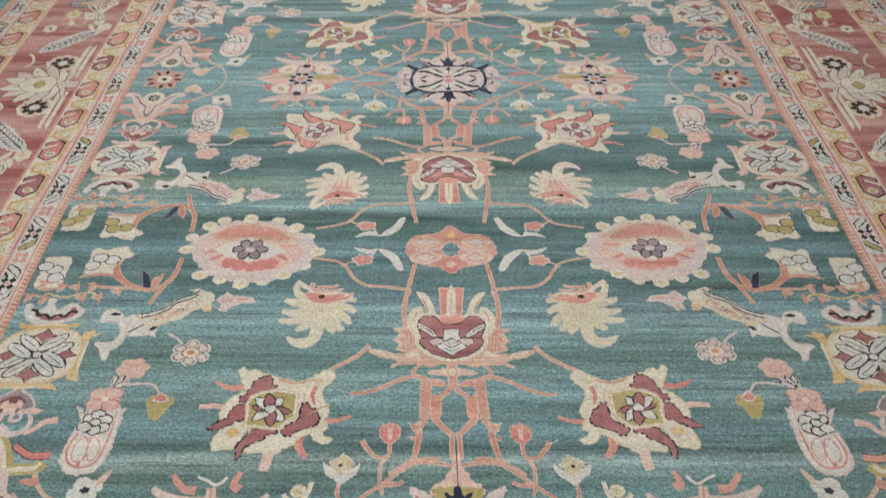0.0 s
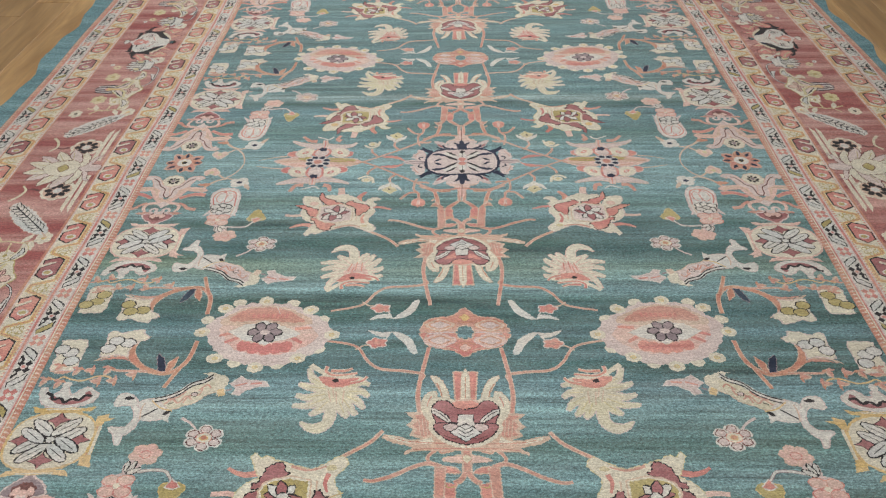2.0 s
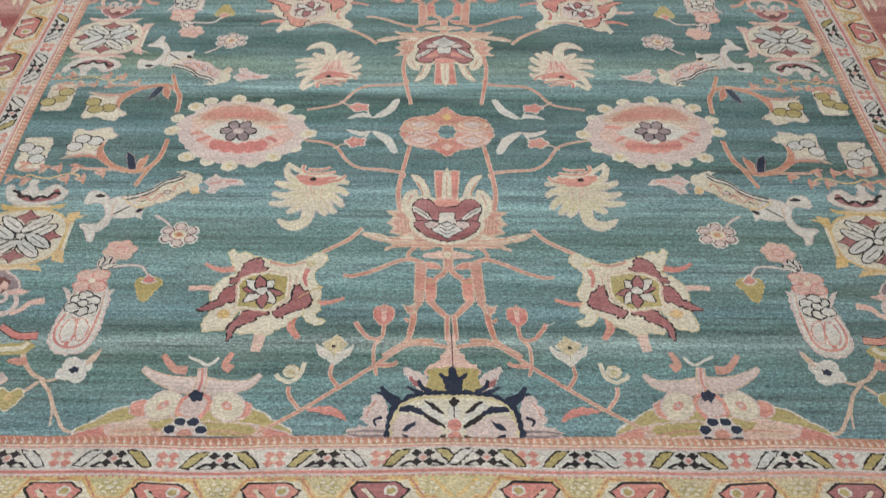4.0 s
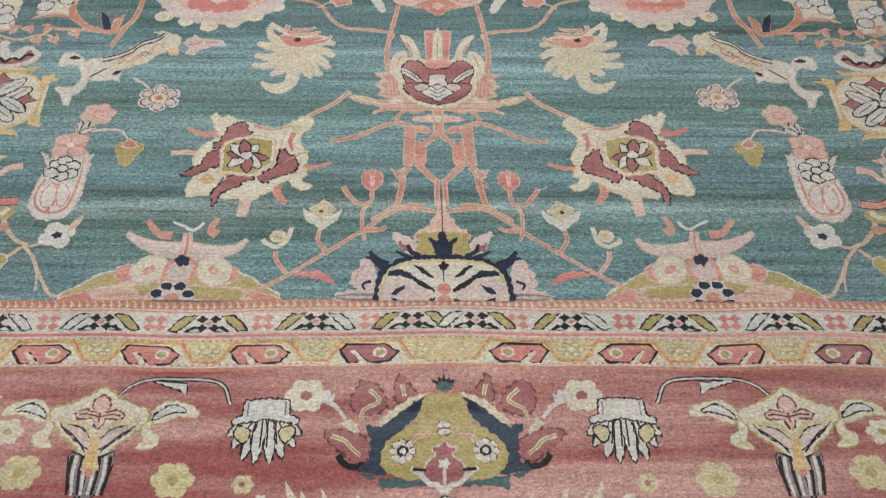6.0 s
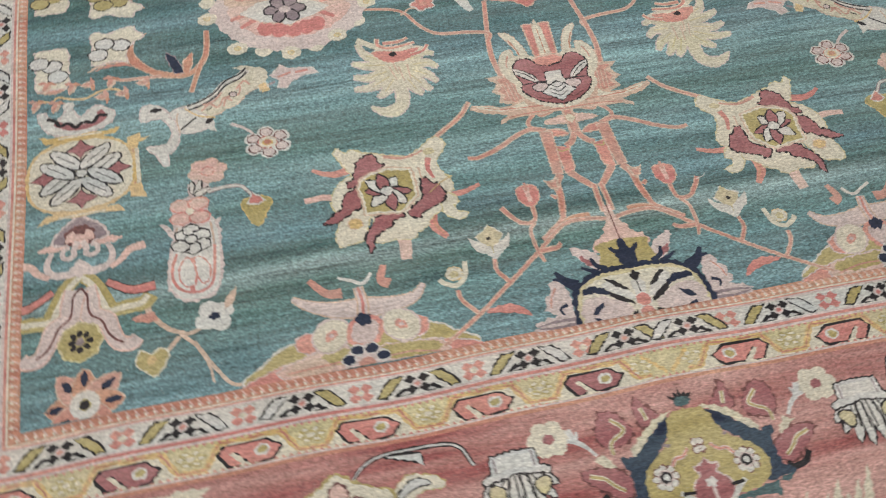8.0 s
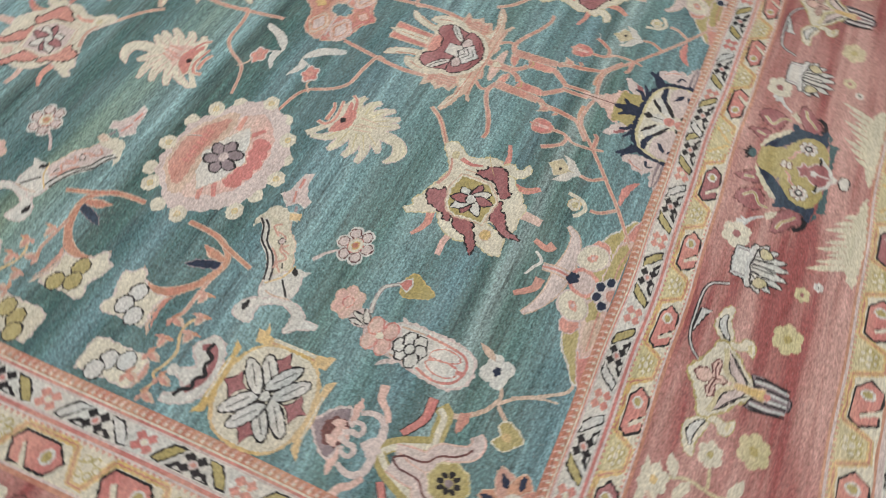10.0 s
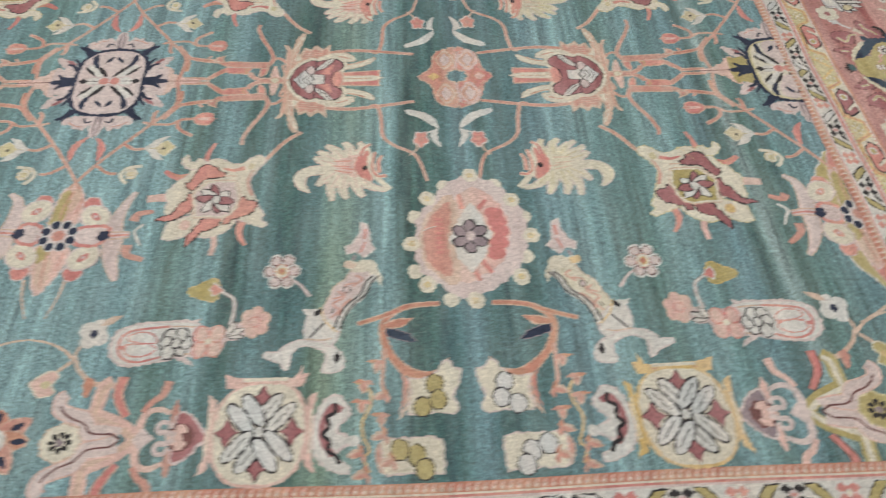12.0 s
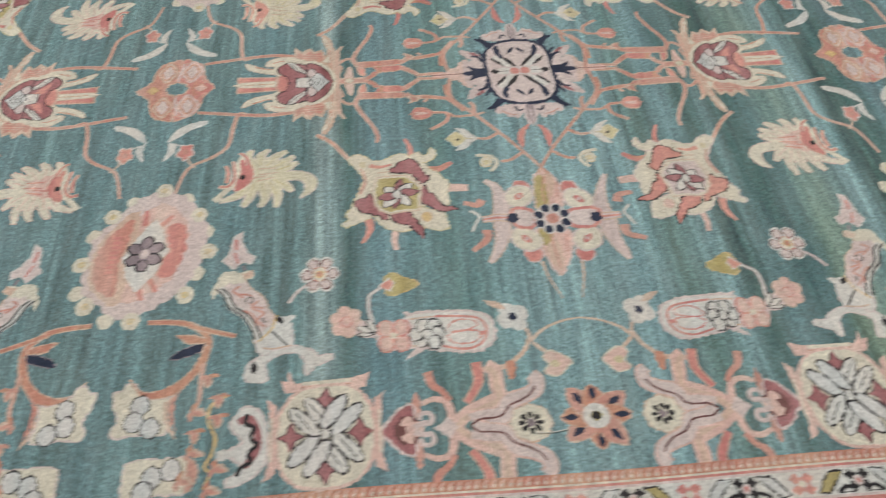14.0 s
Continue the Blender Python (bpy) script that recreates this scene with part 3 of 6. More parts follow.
    m.ring("white", "yellow", [(0.226, 0.712), (0.238, 0.702), (0.250, 0.688), (0.262, 0.700), (0.282, 0.710), (0.270, 0.727), (0.254, 0.740), (0.238, 0.728)], 0.002)
    m.line("olive", [(0.254, 0.738), (0.254, 0.752)], 0.002)
    m.fill("black", oval(0.256, 0.718, 0.0045, 0.004))
    m.finish("woven_blossom", "pale yellow blossom woven in the field")
    m = Motif(put, 0.0011)
    m.line("cream", [(0.315, 0.757), (0.322, 0.79), (0.342, 0.804), (0.363, 0.795), (0.372, 0.785)], 0.010)
    m.ring("gold", "cream", oval(0.341, 0.779, 0.017, 0.014), 0.001)
    m.ring("olive", "yellow", oval(0.342, 0.780, 0.007, 0.006), 0.001)
    m.finish("woven_curl", "small cream curl woven in the field")


def medallion(row, clip):
    """Pale round medallion with indigo outline, where two quarters meet."""
    y0 = AXIS_Y[row] - (0.018 if row == 0 else 0.0)
    m = Motif(lambda x, y: (1.07 * x, y0 + y), 0.0012, clip)
    for s in (-1, 1):
        # flat feet, side lobes and the pink spire
        for w in (-1, 1):
            m.fill("pale", jag(blob((w * 0.12, 0.0), (w * 0.135, s * 0.024), (w * 0.165, s * 0.018), (w * 0.195, s * 0.010), (w * 0.20, 0.0)), 0.010, 0.005))
            m.line("dusk", [(w * 0.128, s * 0.004), (w * 0.165, s * 0.006), (w * 0.198, s * 0.002)], 0.008, 0.003)
            m.fill("pale", jag(blob((w * 0.128, s * 0.020), (w * 0.130, s * 0.075), (w * 0.148, s * 0.090), (w * 0.160, s * 0.080), (w * 0.158, s * 0.068), (w * 0.174, s * 0.056),
                                    (w * 0.170, s * 0.044), (w * 0.180, s * 0.034), (w * 0.166, s * 0.022), (w * 0.150, s * 0.014)), 0.008, 0.004))
            m.line("coral", [(w * 0.148, s * 0.074), (w * 0.160, s * 0.056), (w * 0.166, s * 0.036)], 0.003)
            m.line("navy", [(w * 0.136, s * 0.036), (w * 0.150, s * 0.030), (w * 0.146, s * 0.016)], 0.007, 0.004)
            m.fill("pale", jag(blob((w * 0.042, s * 0.092), (w * 0.050, s * 0.125), (w * 0.076, s * 0.146), (w * 0.098, s * 0.154), (w * 0.090, s * 0.128), (w * 0.070, s * 0.098)), 0.008, 0.004))
            m.fill("maroon", jag(blob((w * 0.052, s * 0.098), (w * 0.066, s * 0.112), (w * 0.088, s * 0.132), (w * 0.078, s * 0.108)), 0.008, 0.004))
        m.fill("pink", jag(blob((0.007, s * 0.232), (0.012, s * 0.195), (0.024, s * 0.182), (0.026, s * 0.168), (0.050, s * 0.154), (0.048, s * 0.130),
                                (-0.048, s * 0.130), (-0.050, s * 0.154), (-0.026, s * 0.168), (-0.024, s * 0.182), (-0.012, s * 0.195), (-0.007, s * 0.232)), 0.009, 0.004))
        m.line("umber", [(0, s * 0.235), (0, s * 0.15)], 0.0025)
        m.fill("olive" if row == 0 else "pale", blob((-0.050, s * 0.146), (0, s * 0.152), (0.050, s * 0.146), (0.048, s * 0.126), (0.058, s * 0.09), (0.03, s * 0.085), (-0.03, s * 0.085), (-0.058, s * 0.09), (-0.048, s * 0.126)))
        m.fill("navy", jag(blob((0, s * 0.156), (0.009, s * 0.142), (0.009, s * 0.128), (0.030, s * 0.139), (0.018, s * 0.115), (0.012, s * 0.09),
                                (-0.012, s * 0.09), (-0.018, s * 0.115), (-0.030, s * 0.139), (-0.009, s * 0.128), (-0.009, s * 0.142)), 0.008, 0.002))
        for w in (-1, 1):
            # spikes on the dark outline
            m.line("navy", [(w * 0.108, s * 0.070), (w * 0.128, s * 0.086), (w * 0.140, s * 0.108)], 0.026, 0.007)
            m.line("navy", [(w * 0.130, s * 0.088), (w * 0.148, s * 0.092)], 0.010, 0.005)
            m.line("navy", [(w * 0.060, s * 0.090), (w * 0.076, s * 0.096), (w * 0.090, s * 0.106)], 0.010, 0.005)
            m.line("navy", [(w * 0.044, s * 0.092), (w * 0.062, s * 0.104), (w * 0.068, s * 0.122)], 0.012, 0.006)
    body = blob((0.120, -0.006), (0.120, 0.006), (0.114, 0.042), (0.094, 0.070), (0.056, 0.082), (0, 0.083), (-0.056, 0.082), (-0.094, 0.070), (-0.114, 0.042), (-0.120, 0.006),
                (-0.120, -0.006), (-0.114, -0.042), (-0.094, -0.070), (-0.056, -0.082), (0, -0.083), (0.056, -0.082), (0.094, -0.070), (0.114, -0.042))
    m.fill("navy", jag(grown(body, 0.011), 0.010, 0.006))
    m.fill("yellow" if row == 0 else "pale", jag(grown(body, 0.001), 0.008, 0.002))
    m.fill("cream" if row == 0 else "pale", grown(body, -0.007))
    for s in (-1, 1):
        for w in (-1, 1):
            # blush bays, white petals and dark leaf rays
            m.fill("pale", blob((w * 0.112, 0.0), (w * 0.106, s * 0.034), (w * 0.072, s * 0.036), (w * 0.050, s * 0.024), (w * 0.024, 0.0)))
            m.fill("white", jag(blob((w * 0.012, s * 0.020), (w * 0.030, s * 0.050), (w * 0.050, s * 0.067), (w * 0.066, s * 0.058), (w * 0.050, s * 0.040), (w * 0.024, s * 0.020)), 0.010, 0.003))
            m.fill("black", jag(blob((w * 0.018, s * 0.040), (w * 0.030, s * 0.054), (w * 0.044, s * 0.068), (w * 0.058, s * 0.072), (w * 0.046, s * 0.058), (w * 0.032, s * 0.045)), 0.010, 0.003))
            m.fill("navy", jag(blob((w * 0.040, s * 0.020), (w * 0.060, s * 0.038), (w * 0.082, s * 0.045), (w * 0.104, s * 0.048), (w * 0.098, s * 0.060), (w * 0.074, s * 0.058), (w * 0.054, s * 0.044)), 0.010, 0.003))
            m.fill("black", jag(blob((w * 0.016, s * 0.006), (w * 0.034, s * 0.015), (w * 0.052, s * 0.030), (w * 0.058, s * 0.044), (w * 0.040, s * 0.033), (w * 0.022, s * 0.018)), 0.008, 0.003))
            m.fill("navy", jag(blob((w * 0.070, s * 0.024), (w * 0.086, s * 0.018), (w * 0.098, s * 0.004), (w * 0.088, s * 0.004), (w * 0.078, s * 0.012)), 0.008, 0.002))
        m.fill("white", blob((-0.008, s * 0.025), (-0.013, s * 0.050), (0, s * 0.062), (0.013, s * 0.050), (0.008, s * 0.025)))
        m.line("black", [(0, s * 0.030), (0, s * 0.060)], 0.002)
        m.fill("black", jag([(0, s * 0.055), (0.012, s * 0.067), (0, s * 0.080), (-0.012, s * 0.067)], 0.006, 0.002))
        m.ring("white", "rose", jag(oval(0, s * 0.014, 0.014, 0.014), 0.008, 0.002), 0.002)
    m.finish("woven_medallion", "pale blush medallion with indigo outline and dark rays")


def cartouche(row):
    """Four-lobed cartouche, tan towards one end and rose towards the other."""
    y0 = AXIS_Y[row]
    m = Motif(lambda x, y: (x, y0 - 0.030 + y), 0.0012)
    north = [(0.003, 0.103), (0.02, 0.083), (0.041, 0.066), (0.07, 0.064), (0.104, 0.053), (0.118, 0.027), (0.108, 0.001), (0.004, 0)]
    south = [(0.004, -0.096), (0.021, -0.079), (0.041, -0.068), (0.068, -0.063), (0.101, -0.052), (0.116, -0.024), (0.108, 0.001), (0.004, 0)]
    for half, line, core in ((north, "rust", "tan"), (south, "tan", "rose")):
        ring = smooth([*half[:-1], *mirrored(half[:-1], 0.0)[::-1]], closed=True)
        m.ring("tan", "coral" if core == "tan" else core, jag(ring, 0.010, 0.003), 0.003)
        m.line(line, [(p[0] * 0.95, p[1] * 0.93) for p in half[1:-1]], 0.003)
        m.line(line, [(-p[0] * 0.95, p[1] * 0.93) for p in half[1:-1]], 0.003)
    for q in (-1, 1):
        for x, y, tone in ((*[(0.071, 0.031)][0], "tan"), (*[(0.07, -0.032)][0], "pink")):
            m.ring("rust" if tone == "tan" else "pale", tone, jag(oval(q * x, y, 0.040, 0.024, lobes=4, depth=0.10), 0.010, 0.003), 0.0035)
            m.ring("rust", "pale", oval(q * x, y, 0.025, 0.013, lobes=4, depth=0.12), 0.004)
        m.line("pale", [(q * 0.105, -0.006), (q * 0.06, 0.0), (q * 0.03, 0.0)], 0.006)
    for q, tone in ((1, "gold"), (-1, "pink")):
        m.ring("rust", tone, oval(0, q * 0.062, 0.013, 0.013, lobes=4, depth=0.15), 0.003)
        m.line("rust", [(-0.03, q * 0.050), (0, q * 0.040), (0.03, q * 0.050)], 0.005)
    m.ring("tan", "teal", jag(oval(0, 0, 0.024, 0.027, lobes=8, depth=0.12), 0.008, 0.002), 0.004)
    m.finish("woven_cartouche", "coral and tan four-lobed cartouche woven on the axis")


def crescents(put):
    m = Motif(put, 0.0010)
    branch_line = [(0.12, 0.214), (0.112, 0.189), (0.16, 0.177), (0.227, 0.17), (0.263, 0.141), (0.292, 0.094), (0.325, 0.076), (0.388, 0.062)]
    m.line("tan", branch_line, 0.012, 0.008)
    m.line("coral", branch_line, 0.006, 0.004)
    m.line("tan", [(0.30, 0.100), (0.275, 0.082), (0.25, 0.088)], 0.005)
    m.ring("white", "rose", oval(0.243, 0.072, 0.025, 0.017, lobes=5, depth=0.18), 0.003)
    m.fill("coral", oval(0.243, 0.072, 0.009, 0.007))
    m.fill("white", blob((0.205, 0.026), (0.172, 0.035), (0.146, 0.060), (0.130, 0.108), (0.146, 0.110), (0.166, 0.075), (0.19, 0.048)))
    m.fill("white", blob((0.205, 0.028), (0.235, 0.030), (0.272, 0.022), (0.25, 0.042), (0.222, 0.048)))
    m.line("white", [(0.212, 0.04), (0.222, 0.06)], 0.007, 0.003)
    m.finish("woven_crescent", "white crescent leaves with a small rose flower")


def big_rosette(row, side):
    """Blush rosette ringed with cream eyes, a white diamond and a dusky star at its heart."""
    y0 = AXIS_Y[row]
    m = Motif(lambda x, y: (side * (0.562 + x), y0 + y), 0.0012)
    for x, y in [(0.097, 0.101), (-0.06, 0.098), (-0.156, 0.024), (0.174, 0.029), (0.062, -0.145), (-0.056, -0.151), (-0.159, -0.096)]:
        m.fill("cream", oval(x, y, 0.020, 0.017))
    outline = smooth([(0.171, -0.014), (0.155, 0.029), (0.117, 0.069), (0.078, 0.098), (0.014, 0.1), (-0.051, 0.095), (-0.107, 0.064), (-0.156, 0.024), (-0.187, -0.025), (-0.18, -0.075), (-0.143, -0.113), (-0.099, -0.141), (-0.029, -0.153), (0.038, -0.145), (0.103, -0.119), (0.143, -0.074)], closed=True)
    m.fill("pale", jag(outline, 0.018, 0.010))
    m.fill("pink", jag(grown(outline, -0.040), 0.020, 0.010))
    m.fill("tan", jag(smooth([(0.137, 0.014), (0.113, 0.052), (0.08, 0.078), (0.025, 0.09), (-0.037, 0.083), (-0.096, 0.05), (-0.133, 0.011), (-0.066, -0.001), (0.012, 0.018), (0.072, 0.003)], closed=True), 0.016, 0.006))
    m.fill("coral", jag(smooth([(0.113, 0.023), (0.095, 0.056), (0.067, 0.073), (0.02, 0.081), (-0.032, 0.076), (-0.081, 0.046), (-0.107, 0.019), (-0.057, 0.018), (0.014, 0.027), (0.069, 0.02)], closed=True), 0.014, 0.005))
    for k in range(8):
        m.line("rose", [(-0.05 + 0.0135 * k, [(0.002, 0.035)][0][1]), (-0.052 + 0.014 * k, [(0.006, 0.054)][0][1])], 0.010, 0.008)
    for x, y in [(0.049, -0.079), (0.018, -0.088), (-0.013, -0.092), (-0.043, -0.088), (-0.066, -0.083)]:
        m.fill("rose", oval(x, y, 0.020, 0.022))
    for pts in ([(0.069, -0.045), (0.105, -0.066)], [(-0.076, -0.043), (-0.11, -0.069)], [(0.088, -0.025), (0.126, -0.038)], [(-0.083, -0.011), (-0.129, -0.008)]):
        m.line("rose", pts, 0.014, 0.009)
    heart = np.asarray([(0.104, -0.022), (0.063, 0.006), (0.03, 0.013), (0.01, 0.025), (-0.017, 0.013), (-0.057, -0.003), (-0.105, -0.033), (-0.062, -0.054), (-0.029, -0.061), (-0.007, -0.077), (0.019, -0.063), (0.051, -0.059)])
    m.fill("tan", grown(heart, 0.003))
    m.fill("white", jag(heart, 0.010, 0.003))
    cx, cy = [(0, -0.024)][0]
    for k in range(6):
        a = radians(60 * k)
        m.ring("black", "dusk", jag(oval(cx + 0.030 * math.cos(a), cy + 0.025 * math.sin(a), 0.0175, 0.0125, 60 * k), 0.007, 0.002), 0.0038)
    m.ring("dusk", "pale", oval(cx, cy, 0.014, 0.010), 0.002)
    rosette = m.finish("woven_rosette", "large blush pink rosette ringed with small cream eyes")
    for x, y in [(0.02, 0.108), (0.134, 0.077), (-0.116, 0.067), (0.178, -0.023), (-0.19, -0.041), (0.118, -0.128), (0.002, -0.162), (-0.108, -0.129)]:
        m = Motif(lambda a, b: (side * (0.562 + a), y0 + b), 0.0034)
        m.fill("cream", jag(oval(x, y, 0.023, 0.019), 0.010, 0.003))
        m.ring("gold", "yellow", oval(x, y, 0.006, 0.005), 0.0022)
        m.finish("eye", owner=rosette)


def feather_leaf(put, warm):
    """Cream leaf with curling tips and a rose mouth."""
    m = Motif(put, 0.0011)
    tone = "straw" if warm else "cream"
    vein = "yellow" if warm else "pink"
    fingers = ([(0.369, 0.222), (0.4, 0.204), (0.416, 0.166)], [(0.371, 0.238), (0.407, 0.232), (0.435, 0.219)], [(0.372, 0.262), (0.408, 0.268), (0.438, 0.258)], [(0.367, 0.281), (0.403, 0.295), (0.443, 0.293)], [(0.357, 0.293), (0.378, 0.315), (0.394, 0.326)],
               [(0.299, 0.232), (0.274, 0.22), (0.25, 0.228)], [(0.295, 0.252), (0.269, 0.252), (0.25, 0.268)], [(0.299, 0.272), (0.275, 0.287), (0.259, 0.31)], [(0.309, 0.287), (0.293, 0.31), (0.277, 0.329)], [(0.32, 0.299), (0.309, 0.322), (0.299, 0.337)])
    tail = smooth([(0.361, 0.286), (0.337, 0.29), (0.328, 0.329), (0.339, 0.365), (0.365, 0.384), (0.397, 0.375), (0.417, 0.347), (0.39, 0.357), (0.363, 0.35), (0.357, 0.32)], closed=True)
    body = smooth([(0.381, 0.201), (0.362, 0.19), (0.327, 0.191), (0.288, 0.2), (0.282, 0.232), (0.29, 0.28), (0.319, 0.31), (0.354, 0.301), (0.375, 0.258)], closed=True)
    for edge, grow in (("pale" if warm else "pink", 0.0025), (tone, 0.0)):
        for f in fingers:
            m.fill(edge, grown(stroke(f, 0.030, 0.010), grow))
        m.fill(edge, grown(tail, grow))
        m.fill(edge, grown(body, grow))
    for f in fingers:
        m.line(vein, [np.asarray(f[0]) * 0.8 + np.asarray([(0.333, 0.248)][0]) * 0.2, f[1]], 0.004, 0.003)
    if not warm:
        m.fill("pink", jag(smooth([(0.371, 0.214), (0.334, 0.207), (0.292, 0.216), (0.3, 0.26), (0.323, 0.287), (0.354, 0.27)], closed=True), 0.014, 0.008))
    for pts in ([(0.356, 0.247), (0.346, 0.286)], [(0.335, 0.251), (0.33, 0.294)], [(0.315, 0.248), (0.315, 0.291)], [(0.345, 0.239), (0.339, 0.271)]):
        m.line("tan" if warm else "rose", pts, 0.005, 0.003)
    # mouth
    m.line("cream", [(0.414, 0.154), (0.391, 0.172), (0.349, 0.199), (0.284, 0.204), (0.263, 0.216)], 0.016, 0.010)
    m.ring("cream", "rose", smooth([(0.387, 0.201), (0.364, 0.198), (0.325, 0.208), (0.281, 0.204), (0.3, 0.228), (0.328, 0.238), (0.361, 0.231)], closed=True), 0.002)
    for pts in ([(0.368, 0.161), (0.369, 0.181), (0.341, 0.195), (0.286, 0.188)], [(0.358, 0.178), (0.322, 0.179), (0.299, 0.171)], [(0.3, 0.224), (0.272, 0.216), (0.258, 0.2)]):
        m.line("rose", pts, 0.0085, 0.005, "cream")
    m.fill("black", oval(*[(0.341, 0.213)][0], 0.0085, 0.0065))
    m.finish("woven_leaf", "cream feathered leaf with rose mouth and curling tips")


def split_flower(put, warm):
    """Half-open flower: cream cup, four toothed dark wings and a hexagon heart."""
    m = Motif(put, 0.0012)
    dark = "maroon" if warm else "rose"
    m.line("tan", [(0.205, 0.378), (0.24, 0.418), (0.32, 0.470)], 0.012, 0.012)
    m.line("coral", [(0.205, 0.378), (0.24, 0.418), (0.32, 0.470)], 0.004)
    m.line("rose", [(0.492, 0.497), (0.525, 0.503), (0.551, 0.497), (0.571, 0.485)], 0.020, 0.008)
    m.line("pink", [(0.533, 0.56), (0.565, 0.555), (0.598, 0.559)], 0.016, 0.012)
    m.line("rose", [(0.318, 0.605), (0.274, 0.602), (0.239, 0.59)], 0.016, 0.008)
    m.line("rose", [(0.354, 0.632), (0.354, 0.667), (0.334, 0.698)], 0.026, 0.012)
    m.line("rust", [(0.35, 0.641), (0.35, 0.667), (0.337, 0.691)], 0.008, 0.004)
    m.line("pink", [(0.42, 0.667), (0.42, 0.701), (0.424, 0.727)], 0.026, 0.022)
    # cup, side petals, lower petal and curled tip
    for shape in ([(0.519, 0.451), (0.507, 0.441), (0.499, 0.456), (0.479, 0.451), (0.461, 0.462), (0.422, 0.476), (0.383, 0.49), (0.358, 0.488), (0.333, 0.474), (0.312, 0.46), (0.296, 0.46), (0.284, 0.475), (0.295, 0.493), (0.311, 0.51), (0.313, 0.531), (0.303, 0.554), (0.293, 0.579), (0.301, 0.597), (0.326, 0.612), (0.356, 0.62), (0.466, 0.618), (0.491, 0.612), (0.498, 0.563), (0.491, 0.516), (0.503, 0.49)],
                  [(0.496, 0.513), (0.516, 0.525), (0.535, 0.545), (0.546, 0.576), (0.536, 0.597), (0.515, 0.588), (0.489, 0.557), (0.479, 0.532)],
                  [(0.488, 0.594), (0.518, 0.604), (0.538, 0.624), (0.55, 0.654), (0.542, 0.673), (0.517, 0.671), (0.496, 0.664), (0.483, 0.636), (0.476, 0.612)],
                  [(0.466, 0.612), (0.47, 0.645), (0.479, 0.668), (0.464, 0.68), (0.435, 0.679), (0.401, 0.685), (0.386, 0.671), (0.365, 0.661), (0.352, 0.644), (0.331, 0.633), (0.32, 0.607), (0.418, 0.611)],
                  [(0.325, 0.604), (0.306, 0.599), (0.297, 0.612), (0.292, 0.625), (0.304, 0.627), (0.3, 0.644), (0.28, 0.651), (0.295, 0.663), (0.316, 0.657), (0.328, 0.639), (0.327, 0.619)]):
        m.fill("yellow" if warm else "pale", jag(grown(smooth(shape, closed=True), 0.0025), 0.009, 0.004))
        m.fill("cream", jag(smooth(shape, closed=True), 0.009, 0.004))
    for shape in ([(0.49, 0.525), (0.489, 0.508), (0.481, 0.499), (0.478, 0.486), (0.468, 0.476), (0.455, 0.47), (0.443, 0.47), (0.434, 0.482), (0.436, 0.493), (0.421, 0.502), (0.443, 0.512), (0.462, 0.521), (0.479, 0.533), (0.493, 0.54), (0.508, 0.543), (0.506, 0.529)],
                  [(0.488, 0.546), (0.509, 0.554), (0.517, 0.565), (0.525, 0.576), (0.525, 0.589), (0.541, 0.597), (0.552, 0.607), (0.574, 0.619), (0.536, 0.618), (0.527, 0.608), (0.512, 0.604), (0.506, 0.595), (0.49, 0.595), (0.487, 0.578)],
                  [(0.446, 0.619), (0.463, 0.621), (0.47, 0.633), (0.482, 0.645), (0.489, 0.656), (0.492, 0.672), (0.49, 0.7), (0.481, 0.687), (0.478, 0.67), (0.466, 0.658), (0.449, 0.651), (0.435, 0.647), (0.433, 0.634), (0.405, 0.631), (0.413, 0.618)],
                  [(0.354, 0.554), (0.344, 0.551), (0.338, 0.566), (0.323, 0.575), (0.312, 0.6), (0.322, 0.613), (0.338, 0.619), (0.356, 0.627), (0.372, 0.632), (0.376, 0.641), (0.389, 0.638), (0.4, 0.624), (0.386, 0.615), (0.37, 0.607), (0.36, 0.595), (0.358, 0.571)]):
        m.fill("black", jag(grown(np.asarray(shape), 0.0034), 0.007, 0.005))
        m.fill(dark, jag(np.asarray(shape), 0.007, 0.003))
    heart = [(0.486, 0.547), (0.477, 0.53), (0.455, 0.518), (0.419, 0.513), (0.387, 0.521), (0.372, 0.524), (0.371, 0.56), (0.373, 0.589), (0.383, 0.597), (0.399, 0.612), (0.412, 0.619), (0.454, 0.612), (0.482, 0.61), (0.481, 0.578)]
    m.fill("tan", grown(np.asarray(heart), 0.006))
    m.fill("cream", grown(np.asarray(heart), 0.002))
    m.fill("olive" if warm else "pale", grown(np.asarray(heart), -0.003))
    c = [(0.43, 0.565)][0]
    for k, tip in enumerate([(0.405, 0.536), (0.38, 0.576), (0.396, 0.601), (0.423, 0.614), (0.467, 0.594), (0.474, 0.557), (0.469, 0.532), (0.439, 0.522)]):
        white = k in (0, 2, 4, 6)
        m.ring("black", "white" if white else "maroon", toward(c, tip, 0.024 if k not in (1, 5) else 0.018), 0.0028)
    m.ring("black", "white", oval(*c, 0.012, 0.010), 0.0024)
    m.line("coral", [(0.42, 0.481), (0.383, 0.494), (0.354, 0.491), (0.336, 0.485)], 0.008, 0.004)
    m.line("rose", [(0.328, 0.506), (0.335, 0.531), (0.328, 0.557)], 0.013, 0.006)
    m.line("tan", [(0.354, 0.524), (0.353, 0.553)], 0.005, 0.003)
    m.fill("yellow", oval(*[(0.323, 0.49)][0], 0.012, 0.008))
    m.ring("tan", "gold" if warm else "pink", oval(*[(0.507, 0.628)][0], 0.014, 0.011), 0.002)
